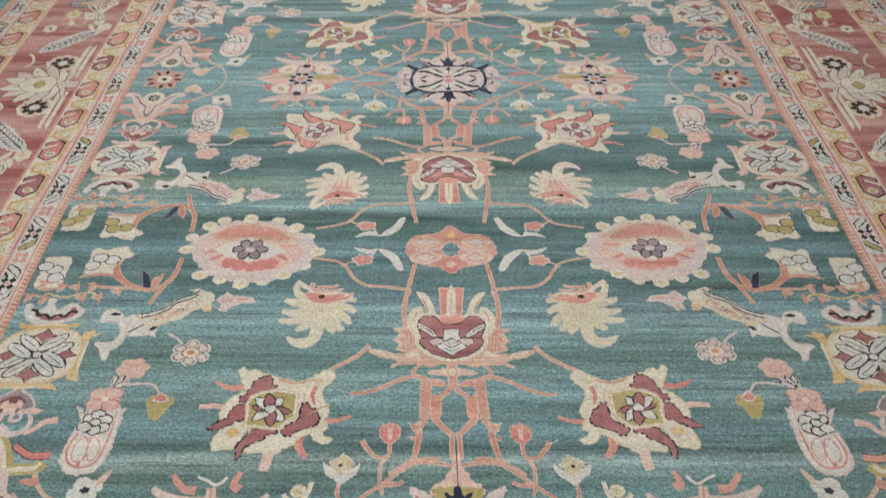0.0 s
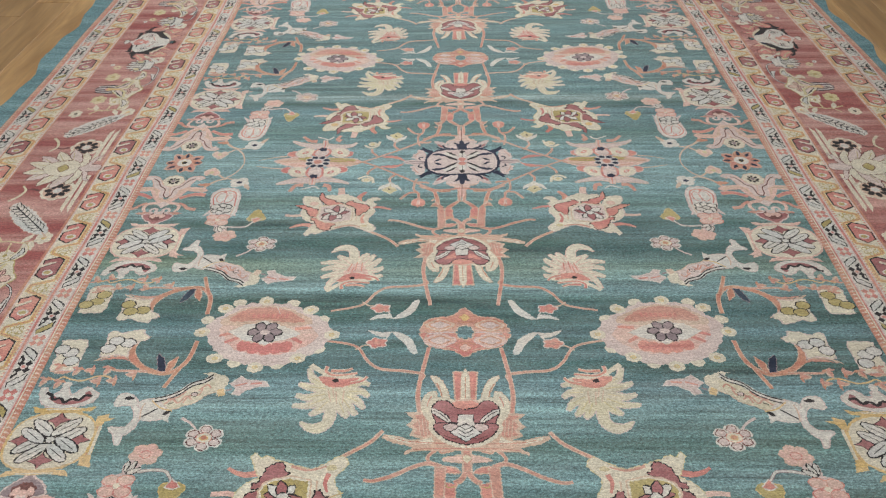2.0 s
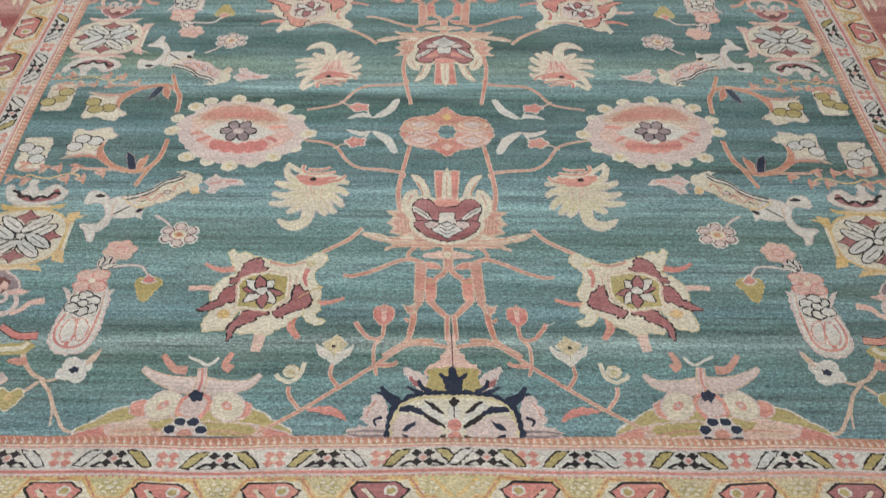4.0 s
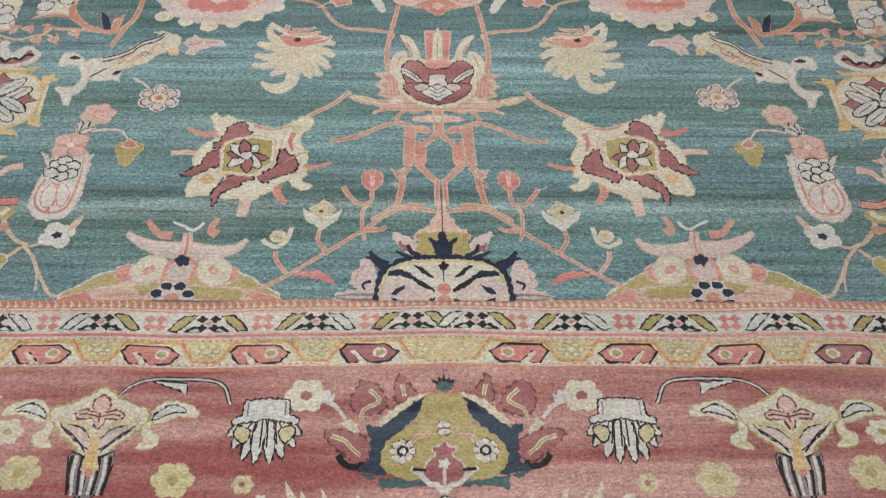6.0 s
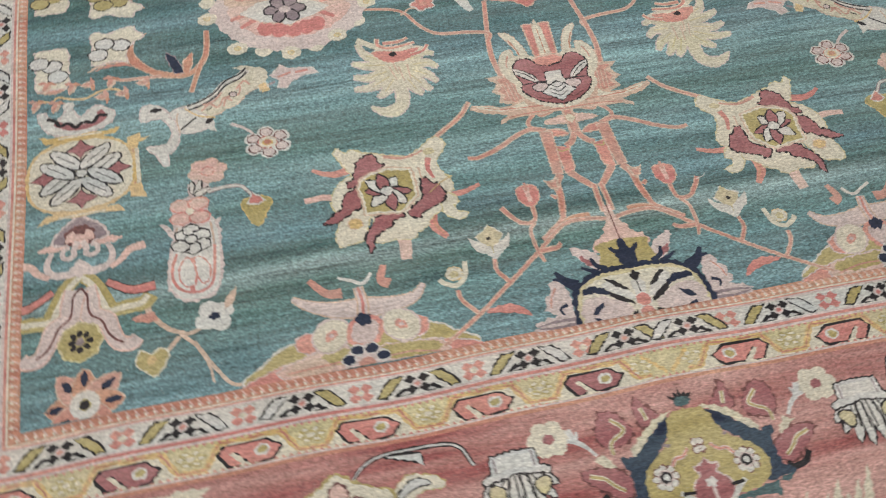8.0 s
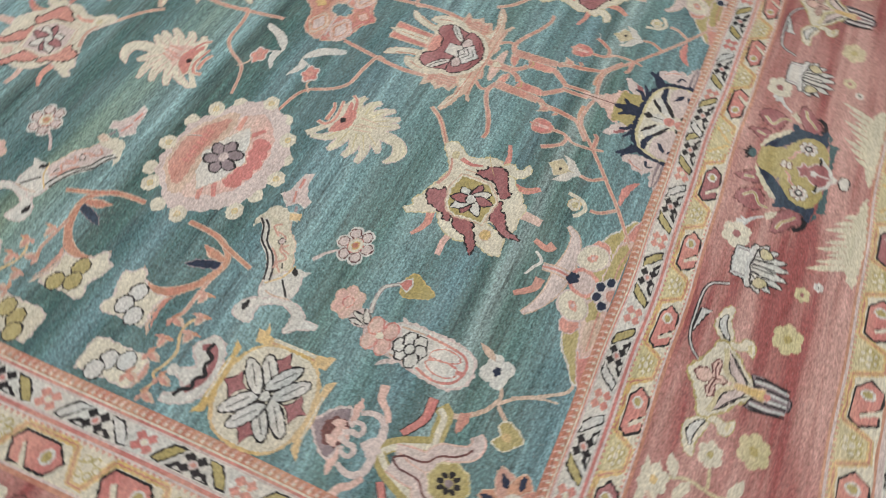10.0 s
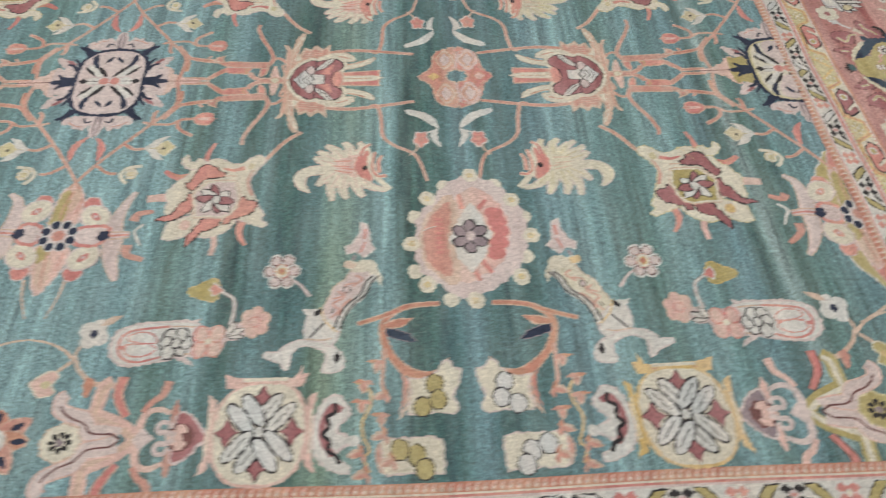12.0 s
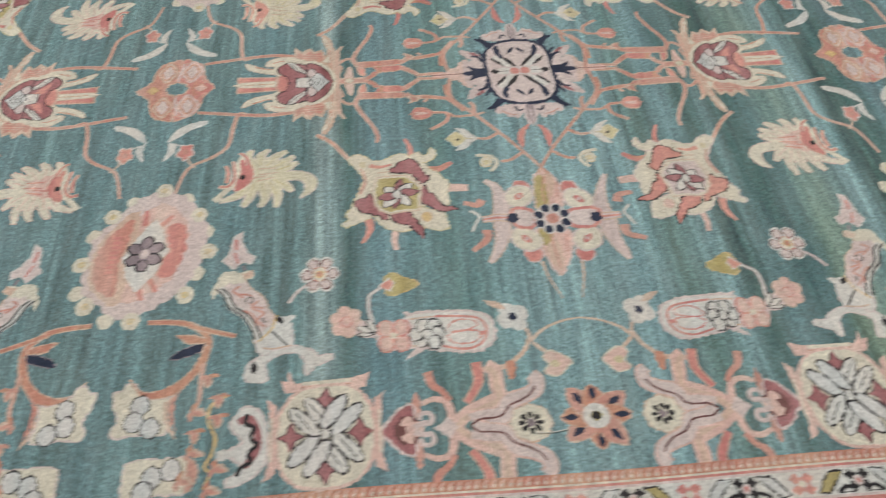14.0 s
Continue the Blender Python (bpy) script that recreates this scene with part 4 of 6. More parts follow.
    m.finish("woven_flower", ("plum and cream" if warm else "rose and pale cream") + " split flower with " + ("olive" if warm else "blush") + " heart")


def small_rosette(put):
    m = Motif(put, 0.0011)
    cx, cy = 0.650, 0.397
    for k in range(6):
        a = radians(60 * k + 30)
        m.fill("white", oval(cx + 0.033 * math.cos(a), cy + 0.026 * math.sin(a), 0.0195, 0.0155))
    for k in range(6):
        a = radians(60 * k + 30)
        m.ring("umber", "pale", jag(oval(cx + 0.033 * math.cos(a), cy + 0.026 * math.sin(a), 0.0125, 0.0098), 0.006, 0.002), 0.0026)
    m.ring("rose", "cream", oval(cx, cy, 0.019, 0.015), 0.0015)
    m.ring("gold", "rust", oval(cx, cy, 0.008, 0.0065), 0.0025)
    m.line("pale", [(0.676, 0.370), (0.695, 0.350), (0.720, 0.334)], 0.006, 0.008)
    m.finish("woven_rosette", "small blush six-petalled rosette")


def horn(put, warm):
    """Tapering horn of plenty with a forked tail, and the scrap beside it."""
    m = Motif(put, 0.0011)
    tone = "straw" if warm else "pale"
    fork = smooth([(0.904, 0.296), (0.901, 0.26), (0.872, 0.257), (0.853, 0.274), (0.836, 0.304), (0.83, 0.35), (0.846, 0.383), (0.858, 0.391), (0.857, 0.416), (0.868, 0.416), (0.88, 0.388), (0.898, 0.369), (0.862, 0.365), (0.844, 0.346), (0.847, 0.316), (0.866, 0.292)], closed=True)
    m.fill("pale", grown(fork, 0.003))
    m.fill("white", fork)
    m.fill("black", petal(*[(0.887, 0.27)][0], 0.030, 0.013, 180))
    body = smooth([(0.816, 0.273), (0.784, 0.265), (0.751, 0.249), (0.727, 0.223), (0.694, 0.207), (0.668, 0.189), (0.64, 0.201), (0.634, 0.234), (0.655, 0.246), (0.677, 0.258), (0.698, 0.281), (0.727, 0.292), (0.754, 0.304), (0.787, 0.296)], closed=True)
    m.fill("tan", grown(body, 0.003))
    m.fill(tone, body)
    mouth = [(0.698, 0.18), (0.666, 0.177), (0.648, 0.189), (0.628, 0.193), (0.621, 0.218), (0.631, 0.234), (0.623, 0.256), (0.644, 0.26), (0.661, 0.234), (0.656, 0.21), (0.671, 0.193)]
    m.fill("cream", jag(np.asarray(mouth), 0.010, 0.005))
    m.fill("gold" if warm else "tan", [(0.65, 0.242), (0.634, 0.234), (0.624, 0.258), (0.641, 0.262)])
    neck = smooth([(0.845, 0.289), (0.827, 0.273), (0.794, 0.278), (0.764, 0.311), (0.767, 0.334), (0.805, 0.342), (0.83, 0.335), (0.833, 0.304)], closed=True)
    m.fill("pale", grown(neck, 0.0025))
    m.fill("white", neck)
    # dotted double line along the back
    back = [(0.806, 0.275), (0.774, 0.265), (0.743, 0.247), (0.719, 0.221), (0.686, 0.207), (0.669, 0.191)]
    m.line("white", back, 0.017)
    for lift in (-0.0062, 0.0062):
        m.line("black", [(u, v + lift) for u, v in back], 0.0042)
    m.line("black", [(0.825, 0.331), (0.789, 0.302)], 0.004)
    m.line("gold", [(0.812, 0.275), (0.783, 0.3), (0.749, 0.311)], 0.004)
    m.line("tan", [(0.827, 0.338), (0.831, 0.304), (0.827, 0.285)], 0.004)
    for pts in ([(0.777, 0.288), (0.758, 0.272), (0.741, 0.284), (0.725, 0.261), (0.708, 0.273)], [(0.729, 0.284), (0.719, 0.261), (0.694, 0.257), (0.687, 0.234)], [(0.697, 0.242), (0.678, 0.222), (0.666, 0.234)], [(0.772, 0.272), (0.748, 0.265), (0.729, 0.245)]):
        m.line("coral", pts, 0.0045)
    m.ring("black", "pale", oval(*[(0.705, 0.255)][0], 0.007, 0.006), 0.002)
    m.line("black", [(0.766, 0.288), (0.753, 0.282)], 0.003)
    m.fill("white", [(0.778, 0.323), (0.754, 0.315), (0.752, 0.349), (0.765, 0.341)])
    m.fill("black", petal(*[(0.772, 0.323)][0], 0.024, 0.012, 215))
    m.finish("woven_horn", "cream horn-shaped motif with dotted dark outline")
    m = Motif(put, 0.0011)
    sprig = [(0.62, 0.218), (0.602, 0.201), (0.595, 0.191), (0.575, 0.203), (0.545, 0.206), (0.522, 0.212), (0.511, 0.227), (0.542, 0.225), (0.561, 0.235), (0.577, 0.243), (0.587, 0.259), (0.608, 0.255), (0.599, 0.233)]
    m.fill("white", grown(np.asarray(sprig), 0.002))
    m.fill("pale", jag(np.asarray(sprig), 0.010, 0.004))
    m.line("rose", [(0.603, 0.225), (0.573, 0.215)], 0.005)
    m.line("rose", [(0.564, 0.217), (0.535, 0.214)], 0.006)
    m.line("dusk", [(0.624, 0.242), (0.61, 0.236)], 0.006)
    m.finish("woven_sprig", "small blush sprig woven in the field")


def vase(put):
    """Slender pale vase with flowers and a hanging fruit."""
    m = Motif(put, 0.0011)
    body = smooth([(0.85, 0.564), (0.855, 0.598), (0.861, 0.62), (0.868, 0.653), (0.871, 0.682), (0.867, 0.708), (0.85, 0.727), (0.827, 0.734), (0.799, 0.728), (0.785, 0.713), (0.778, 0.692), (0.775, 0.657), (0.774, 0.618), (0.776, 0.582), (0.786, 0.56), (0.816, 0.57)], closed=True)
    for wing in ([(0.884, 0.559), (0.872, 0.565), (0.854, 0.589), (0.854, 0.61), (0.865, 0.592)], [(0.766, 0.56), (0.777, 0.569), (0.785, 0.588), (0.777, 0.606), (0.772, 0.582)]):
        m.fill("pale", jag(smooth(wing, closed=True), 0.008, 0.003))
    m.fill("pale", jag(grown(body, 0.006), 0.010, 0.004))
    m.fill("white", body)
    m.line("rose", [(0.856, 0.631), (0.865, 0.661), (0.865, 0.687), (0.851, 0.71), (0.828, 0.719), (0.805, 0.716), (0.791, 0.698), (0.786, 0.663), (0.783, 0.621)], 0.0055)
    m.line("tan", [(0.852, 0.564), (0.853, 0.592), (0.855, 0.616)], 0.004)
    m.line("tan", [(0.787, 0.569), (0.784, 0.597), (0.784, 0.618)], 0.004)
    for bulb in ([(0.835, 0.644), (0.848, 0.655), (0.853, 0.678), (0.844, 0.701), (0.828, 0.705), (0.824, 0.686), (0.826, 0.66)], [(0.822, 0.647), (0.819, 0.678), (0.811, 0.701), (0.8, 0.695), (0.796, 0.675), (0.801, 0.657), (0.812, 0.647)]):
        m.ring("rose", "white", smooth(bulb, closed=True), 0.003)
    m.line("rose", [(0.831, 0.704), (0.83, 0.721)], 0.010, 0.008)
    # pink flowers at the neck and the tip
    m.fill("pale", jag(smooth([(0.858, 0.571), (0.86, 0.539), (0.857, 0.517), (0.842, 0.507), (0.818, 0.503), (0.791, 0.512), (0.788, 0.538), (0.789, 0.569), (0.815, 0.576)], closed=True), 0.009, 0.005))
    for x, y in [(0.842, 0.523), (0.806, 0.522), (0.843, 0.553), (0.806, 0.554)]:
        m.ring("rose", "pink", oval(x, y, 0.019, 0.013), 0.003)
    m.fill("cream", oval(*[(0.824, 0.538)][0], 0.008, 0.008))
    cx, cy = [(0.781, 0.447)][0]
    for k in range(6):
        a = radians(60 * k + 10)
        m.ring("tan", "pink", oval(cx + 0.024 * math.cos(a), cy + 0.020 * math.sin(a), 0.015, 0.012), 0.002)
    m.ring("rose", "pink", oval(cx, cy, 0.012, 0.010), 0.002)
    # small dark leaves and the dark-edged flower
    m.fill("pale", smooth([(0.823, 0.503), (0.823, 0.474), (0.807, 0.464), (0.782, 0.48), (0.788, 0.5), (0.804, 0.506)], closed=True))
    for tip in [(0.817, 0.467), (0.797, 0.467), (0.78, 0.487)]:
        m.ring("black", "white", toward([(0.811, 0.503)][0], tip, 0.012, 0.7), 0.0024)
    for x, y in [(0.84, 0.592), (0.825, 0.582), (0.805, 0.596), (0.806, 0.617), (0.825, 0.623), (0.847, 0.616)]:
        m.ring("black", "white", jag(oval(x, y, 0.016, 0.012), 0.007, 0.003), 0.0032)
    m.ring("black", "white", oval(*[(0.826, 0.603)][0], 0.011, 0.009), 0.0026)
    stem = [(0.786, 0.498), (0.756, 0.493), (0.723, 0.495), (0.709, 0.508), (0.7, 0.522)]
    m.line("dusk", stem, 0.010, 0.008)
    m.line("white", stem, 0.006, 0.005)
    m.finish("woven_vase", "slender pale vase with blush flowers woven in the field")
    m = Motif(put, 0.0011)
    m.fill("gold", jag(grown(smooth([(0.723, 0.541), (0.712, 0.53), (0.677, 0.53), (0.661, 0.545), (0.677, 0.57), (0.689, 0.594), (0.702, 0.593), (0.715, 0.566)], closed=True), 0.002), 0.008, 0.002))
    m.fill("olive", smooth([(0.723, 0.541), (0.712, 0.53), (0.677, 0.53), (0.661, 0.545), (0.677, 0.57), (0.689, 0.594), (0.702, 0.593), (0.715, 0.566)], closed=True))
    m.ring("white", "rose", [(0.708, 0.54), (0.697, 0.518), (0.677, 0.54), (0.69, 0.546)], 0.004)
    m.finish("woven_fruit", "olive hanging fruit with rose cap")


def cross_star(put, warm):
    """Cream octagon with a white cross star, in a ragged frame."""
    m = Motif(put, 0.0012)
    edge = "gold" if warm else "pink"
    cx, cy = 1.032, 0.408
    m.fill(edge, jag(oval(cx, cy, 0.112, 0.100), 0.012, 0.006))
    for s in (-1, 1):
        m.fill(edge, [(cx - 0.07, cy + s * 0.09), (cx - 0.085, cy + s * 0.108), (cx - 0.055, cy + s * 0.102), (cx + 0.055, cy + s * 0.102), (cx + 0.085, cy + s * 0.11), (cx + 0.07, cy + s * 0.088)])
        m.line("cream", [(cx - 0.045, cy + s * 0.098), (cx + 0.045, cy + s * 0.098)], 0.004)
    m.fill(edge, [(cx - 0.095, cy - 0.075), (cx - 0.125, cy - 0.085), (cx - 0.115, cy - 0.05), (cx - 0.118, cy + 0.05), (cx - 0.128, cy + 0.082), (cx - 0.095, cy + 0.075)])
    m.line("cream", [(cx - 0.113, cy - 0.045), (cx - 0.113, cy + 0.045)], 0.008)
    m.line("rust", [(cx - 0.105, cy - 0.045), (cx - 0.105, cy + 0.045)], 0.003)
    m.fill(edge, [(cx - 0.10, cy - 0.07), (cx - 0.145, cy - 0.072), (cx - 0.11, cy - 0.055)])
    m.ring(edge, "cream", blob((cx - 0.098, cy - 0.04), (cx - 0.06, cy - 0.076), (cx, cy - 0.086), (cx + 0.06, cy - 0.076), (cx + 0.098, cy - 0.04), (cx + 0.098, cy + 0.04),
                               (cx + 0.06, cy + 0.076), (cx, cy + 0.086), (cx - 0.06, cy + 0.076), (cx - 0.098, cy + 0.04)), 0.006)
    m.line("black", [(cx - 0.05, cy), (cx + 0.05, cy)], 0.0025)
    m.line("black", [(cx, cy - 0.04), (cx, cy + 0.04)], 0.0025)
    star = m.finish("woven_star", "cream octagon with white cross star and " + ("gold" if warm else "blush") + " frame")
    for a in (0, 90, 180, 270):
        r = radians(a)
        m = Motif(put, 0.0030)
        m.ring("black", "maroon", [(cx + 1.5 * dx + 0.070 * math.cos(r), cy + 1.45 * dy + 0.062 * math.sin(r)) for dx, dy in ((0.020, 0), (0.006, 0.006), (0, 0.016), (-0.006, 0.006), (-0.020, 0), (-0.006, -0.006), (0, -0.016), (0.006, -0.006))], 0.0022)
        m.finish("lozenge", owner=star)
    for sx, sy in ((1, 1), (1, -1), (-1, 1), (-1, -1)):
        ang = math.degrees(math.atan2(sy * 0.74, sx))
        for off in (-14, 14):
            t = radians(ang + off)
            m = Motif(put, 0.0034 + 0.0001 * (off > 0))
            lean, away = radians(ang), 0.0150 * (1 if off > 0 else -1)
            px, py = cx + 0.047 * math.cos(lean) - away * math.sin(lean), cy + 0.045 * math.sin(lean) + away * math.cos(lean)
            m.ring("black", "white" if sx * sy > 0 else "grey", oval(px, py, 0.039, 0.0135, ang + off * 0.3, n=20), 0.0032)
            if warm or sx * sy > 0:
                m.line("black", [(px - 0.022 * math.cos(lean), py - 0.022 * math.sin(lean)), (px + 0.026 * math.cos(lean), py + 0.026 * math.sin(lean))], 0.002)
            m.finish("petal", owner=star)
    m = Motif(put, 0.0040)
    m.ring("black", "white", oval(cx, cy, 0.011, 0.009, n=10), 0.0020)
    m.finish("boss", owner=star)


def crown(put):
    """Pale crescent cap with a dark zigzag."""
    m = Motif(put, 0.0011, keep_in_sides)
    shape = smooth([(0.997, 0.237), (0.969, 0.251), (0.959, 0.267), (0.978, 0.291), (1.014, 0.303), (1.051, 0.305), (1.084, 0.296), (1.107, 0.274), (1.117, 0.243), (1.106, 0.236), (1.092, 0.255), (1.076, 0.262), (1.063, 0.244), (1.052, 0.228), (1.044, 0.244), (1.033, 0.262), (1.016, 0.252)], closed=True)
    m.fill("pale", jag(grown(shape, 0.004), 0.010, 0.004))
    m.fill("white", shape)
    m.line("maroon", [(0.991, 0.251), (0.983, 0.27), (1.014, 0.286), (1.052, 0.285), (1.083, 0.266)], 0.014)
    m.line("black", [(0.974, 0.266), (0.993, 0.264), (1.005, 0.28), (1.024, 0.274), (1.04, 0.286), (1.055, 0.272), (1.073, 0.276), (1.083, 0.26), (1.099, 0.253)], 0.0085)
    m.line("white", [(1.006, 0.259), (1.024, 0.268), (1.048, 0.268), (1.067, 0.259)], 0.008)
    m.fill("white", oval(*[(1.054, 0.226)][0], 0.012, 0.012))
    m.finish("woven_crown", "white crown motif with dark zigzag")


def corner_blocks(put, side, warm):
    """Cream blocks with small lobes under rust brackets, looping stems and budding twigs near the field's edge."""
    m = Motif(put, 0.0006, keep_in_sides)
    st = lambda pts, w=0.010, w2=None, c="rust": m.line(c, pts, w * 0.75, None if w2 is None else w2 * 0.75, "tan")
    st([(0.745, 0.056), (0.748, 0.104), (0.757, 0.141), (0.781, 0.171), (0.806, 0.18), (0.832, 0.176)], 0.012, 0.016)
    st([(0.76, 0.142), (0.775, 0.179), (0.793, 0.231)], 0.012, 0.010)
    m.ring("tan", "rust", [(0.781, 0.115), (0.785, 0.151), (0.795, 0.175), (0.804, 0.172), (0.802, 0.139)], 0.003)
    # bracket over the inner block
    m.ring("tan", "rust", smooth([(0.877, 0.041), (0.904, 0.061), (0.91, 0.089), (0.898, 0.121), (0.873, 0.149), (0.84, 0.166), (0.812, 0.173), (0.82, 0.183), (0.856, 0.176), (0.891, 0.153), (0.916, 0.129), (0.924, 0.092), (0.914, 0.066)], closed=True), 0.002)
    m.fill("tan", [(0.916, 0.131), (0.939, 0.122), (0.972, 0.124), (1.013, 0.142), (1.003, 0.13), (0.967, 0.115), (0.935, 0.113)])
    m.fill("coral", [(0.905, 0.14), (0.936, 0.131), (0.971, 0.133), (1.003, 0.14), (0.967, 0.124), (0.932, 0.123)])
    m.ring("tan", "coral", smooth([(1.056, 0.171), (1.083, 0.166), (1.118, 0.167), (1.111, 0.178), (1.079, 0.185)], closed=True), 0.002)
    # twigs
    m.line("coral", [(0.853, 0.175), (0.893, 0.174), (0.938, 0.174), (0.97, 0.159)], 0.005, 0.004, "tan")
    m.line("gold", [(0.93, 0.225), (0.949, 0.199), (0.981, 0.196), (1.017, 0.211), (1.047, 0.208), (1.074, 0.197), (1.089, 0.207), (1.117, 0.197)], 0.006, 0.005)
    for x, y, a in (*((x, y, 60) for x, y in [(0.892, 0.187), (0.938, 0.211), (0.981, 0.213), (1.009, 0.174)]), *((x, y, 130) for x, y in [(1.054, 0.164), (1.107, 0.151), (1.089, 0.209), (1.13, 0.199), (0.97, 0.163)])):
        m.fill("tan", petal(x - 0.014, y, 0.034, 0.019, a - 60))
        m.fill("coral", petal(x - 0.011, y, 0.027, 0.011, a - 60))
        m.fill("rust", petal(x - 0.010, y, 0.022, 0.009, a + 25))
        m.fill("coral", petal(x - 0.010, y, 0.020, 0.009, a - 130))
    m.finish("woven_stem", "rust looping stems and budding twigs")
    m = Motif(put, 0.0011, keep_in_sides)
    leaf = [(0.839, 0.108), (0.821, 0.122), (0.81, 0.149), (0.806, 0.173), (0.823, 0.17), (0.833, 0.142), (0.839, 0.12)]
    m.fill("dusk", grown(np.asarray(leaf), 0.002))
    m.fill("navy" if not warm else "blue", leaf)
    m.finish("woven_leaf", "small dark indigo leaf")
    inner = [(0.889, 0.039), (0.887, 0.051), (0.908, 0.062), (0.923, 0.081), (0.926, 0.109), (0.923, 0.123), (0.942, 0.116), (0.967, 0.115), (0.997, 0.122), (1.001, 0.097), (0.998, 0.062), (1.002, 0.034), (0.989, 0.023), (0.961, 0.034), (0.94, 0.022), (0.904, 0.016), (0.908, 0.028)]
    outer = [(1.056, 0.059), (1.051, 0.084), (1.052, 0.116), (1.052, 0.167), (1.068, 0.173), (1.094, 0.169), (1.12, 0.168), (1.12, 0.116), (1.121, 0.075), (1.122, 0.058), (1.093, 0.059), (1.075, 0.058)]
    for shape, lobes in ((inner, [(0.937, 0.069), (0.972, 0.062), (0.987, 0.093)]), (outer, [(1.086, 0.107), (1.074, 0.139), (1.114, 0.094)])):
        m = Motif(put, 0.0010, keep_in_sides)
        m.fill("pale", jag(grown(smooth(shape, closed=True), 0.003), 0.012, 0.004))
        m.fill("cream", jag(smooth(shape, closed=True), 0.012, 0.004))
        block = m.finish("woven_block", "cream block with three small " + ("olive" if warm else "grey") + " lobes")
        for k, (x, y) in enumerate(lobes):
            m = Motif(put, 0.0014 + 0.0002 * k, keep_in_sides)
            m.ring("black", "olive" if warm else "grey", jag(oval(x, y, 0.0205, 0.0165), 0.006, 0.002), 0.0028)
            m.finish("lobe", owner=block)


def side_spray(put, warm, low):
    """Scrolls, a bell palmette and stems near the field's long edge."""
    m = Motif(put, 0.0011, keep_in_sides)
    c = 1.036
    both = lambda pts: (np.asarray(pts, float), mirrored(pts, c))
    # plum crown with blush lobes and flames
    crest = smooth([*[(1.039, 0.509), (1.023, 0.521), (1.004, 0.534), (0.991, 0.55), (0.994, 0.566)], *mirrored([(1.039, 0.509), (1.023, 0.521), (1.004, 0.534), (0.991, 0.55), (0.994, 0.566)], c)[::-1][:-1]], closed=True)
    for p in both([(0.997, 0.564), (0.978, 0.566), (0.955, 0.573), (0.974, 0.581), (1.015, 0.578)]):
        m.fill("pink" if warm else "coral", jag(smooth(p, closed=True), 0.010, 0.003))
    m.fill("pale", jag(grown(crest, 0.006), 0.010, 0.003))
    m.fill("dusk" if warm else "maroon", grown(crest, 0.001))
    m.fill("umber", jag(oval(c, 0.556, 0.030, 0.026), 0.010, 0.005))
    for p in both([(1.024, 0.543), (1.01, 0.553), (1.011, 0.566), (1.029, 0.563)]):
        m.fill("pink", smooth(p, closed=True))
    m.fill("pink", oval(c, 0.568, 0.016, 0.017))
    for p in both([(1.032, 0.567), (1.024, 0.585), (1.025, 0.596), (1.013, 0.602), (1.003, 0.594), (1.006, 0.581), (1.017, 0.578)]):
        m.line("pale", p, 0.012, 0.008)
    for p in both([(0.984, 0.583), (0.975, 0.607), (0.983, 0.629), (1.008, 0.637), (1.032, 0.633)]):
        m.line("pale" if warm else "pink", p, 0.010, 0.018)
    m.fill("pale", [(c, 0.604), (c + 0.022, 0.630), (c, 0.648), (c - 0.022, 0.630)])
    for p in both([(0.914, 0.598), (0.943, 0.605), (0.959, 0.623), (0.98, 0.637)]):
        m.line("pink" if warm else "coral", p, 0.018, 0.010)
    m.finish("woven_scroll", "blush scrolls under a small plum crown")
    m = Motif(put, 0.0012, keep_in_sides)
    warmc = "olive" if warm else "pink"
    for s, p in zip((-1, 1), both([(1.033, 0.643), (1.014, 0.661), (1.001, 0.681), (0.988, 0.71), (0.978, 0.728), (0.952, 0.727), (0.92, 0.724), (0.907, 0.709)])):
        m.line(warmc, p, 0.026, 0.030)
        m.line("cream" if warm else "tan", p - (0.006 * s, 0), 0.012, 0.012)
    for p in both([(0.899, 0.691), (0.936, 0.694), (0.961, 0.684), (0.987, 0.667)]):
        m.line("rose", p, 0.018, 0.012, "black" if warm else "tan")
    for p in both([(1.029, 0.673), (1.021, 0.703), (1.016, 0.731), (0.989, 0.748), (0.98, 0.772), (0.966, 0.797), (0.944, 0.802), (0.933, 0.792)]):
        m.line("pink", p, 0.046, 0.026)
        m.line("pale", p, 0.038, 0.018)
    for p in both([(1.035, 0.67), (1.023, 0.688), (1.022, 0.711), (1.016, 0.731), (0.998, 0.745), (0.987, 0.77), (0.974, 0.788), (0.959, 0.797)]):
        m.line("umber", p, 0.0042)
    m.fill("coral" if warm else "rust", jag(smooth([(0.903, 0.749), (0.899, 0.765), (0.927, 0.765), (0.945, 0.756), (0.928, 0.748)], closed=True), 0.008, 0.003))
    eye = (c, 0.780)
    m.ring("yellow" if warm else "tan", "olive" if warm else "cream", oval(*eye, 0.037, 0.036, lobes=8, depth=0.04), 0.003)
    for k in range(8):
        a = radians(45 * k)
        m.fill("black", oval(eye[0] + 0.016 * math.cos(a), eye[1] + 0.016 * math.sin(a), 0.0072, 0.0052, 45 * k, n=10))
    m.fill("dusk", oval(*eye, 0.008, 0.008))
    m.finish("woven_bell", "blush and cream bell palmette with dark star")
    m = Motif(put, 0.0006, keep_in_sides)
    m.line("tan", [(0.79, 0.75), (0.80, 0.78), (0.835, 0.80), (0.858, 0.80)], 0.007)
    m.line("tan", [(0.858, 0.80), (0.83, 0.83), (0.812, 0.87), (0.806, 0.905)], 0.008, 0.004)
    m.line("tan", [(0.85, 0.80), (0.88, 0.785), (0.91, 0.75), (0.915, 0.725)], 0.008, 0.012)
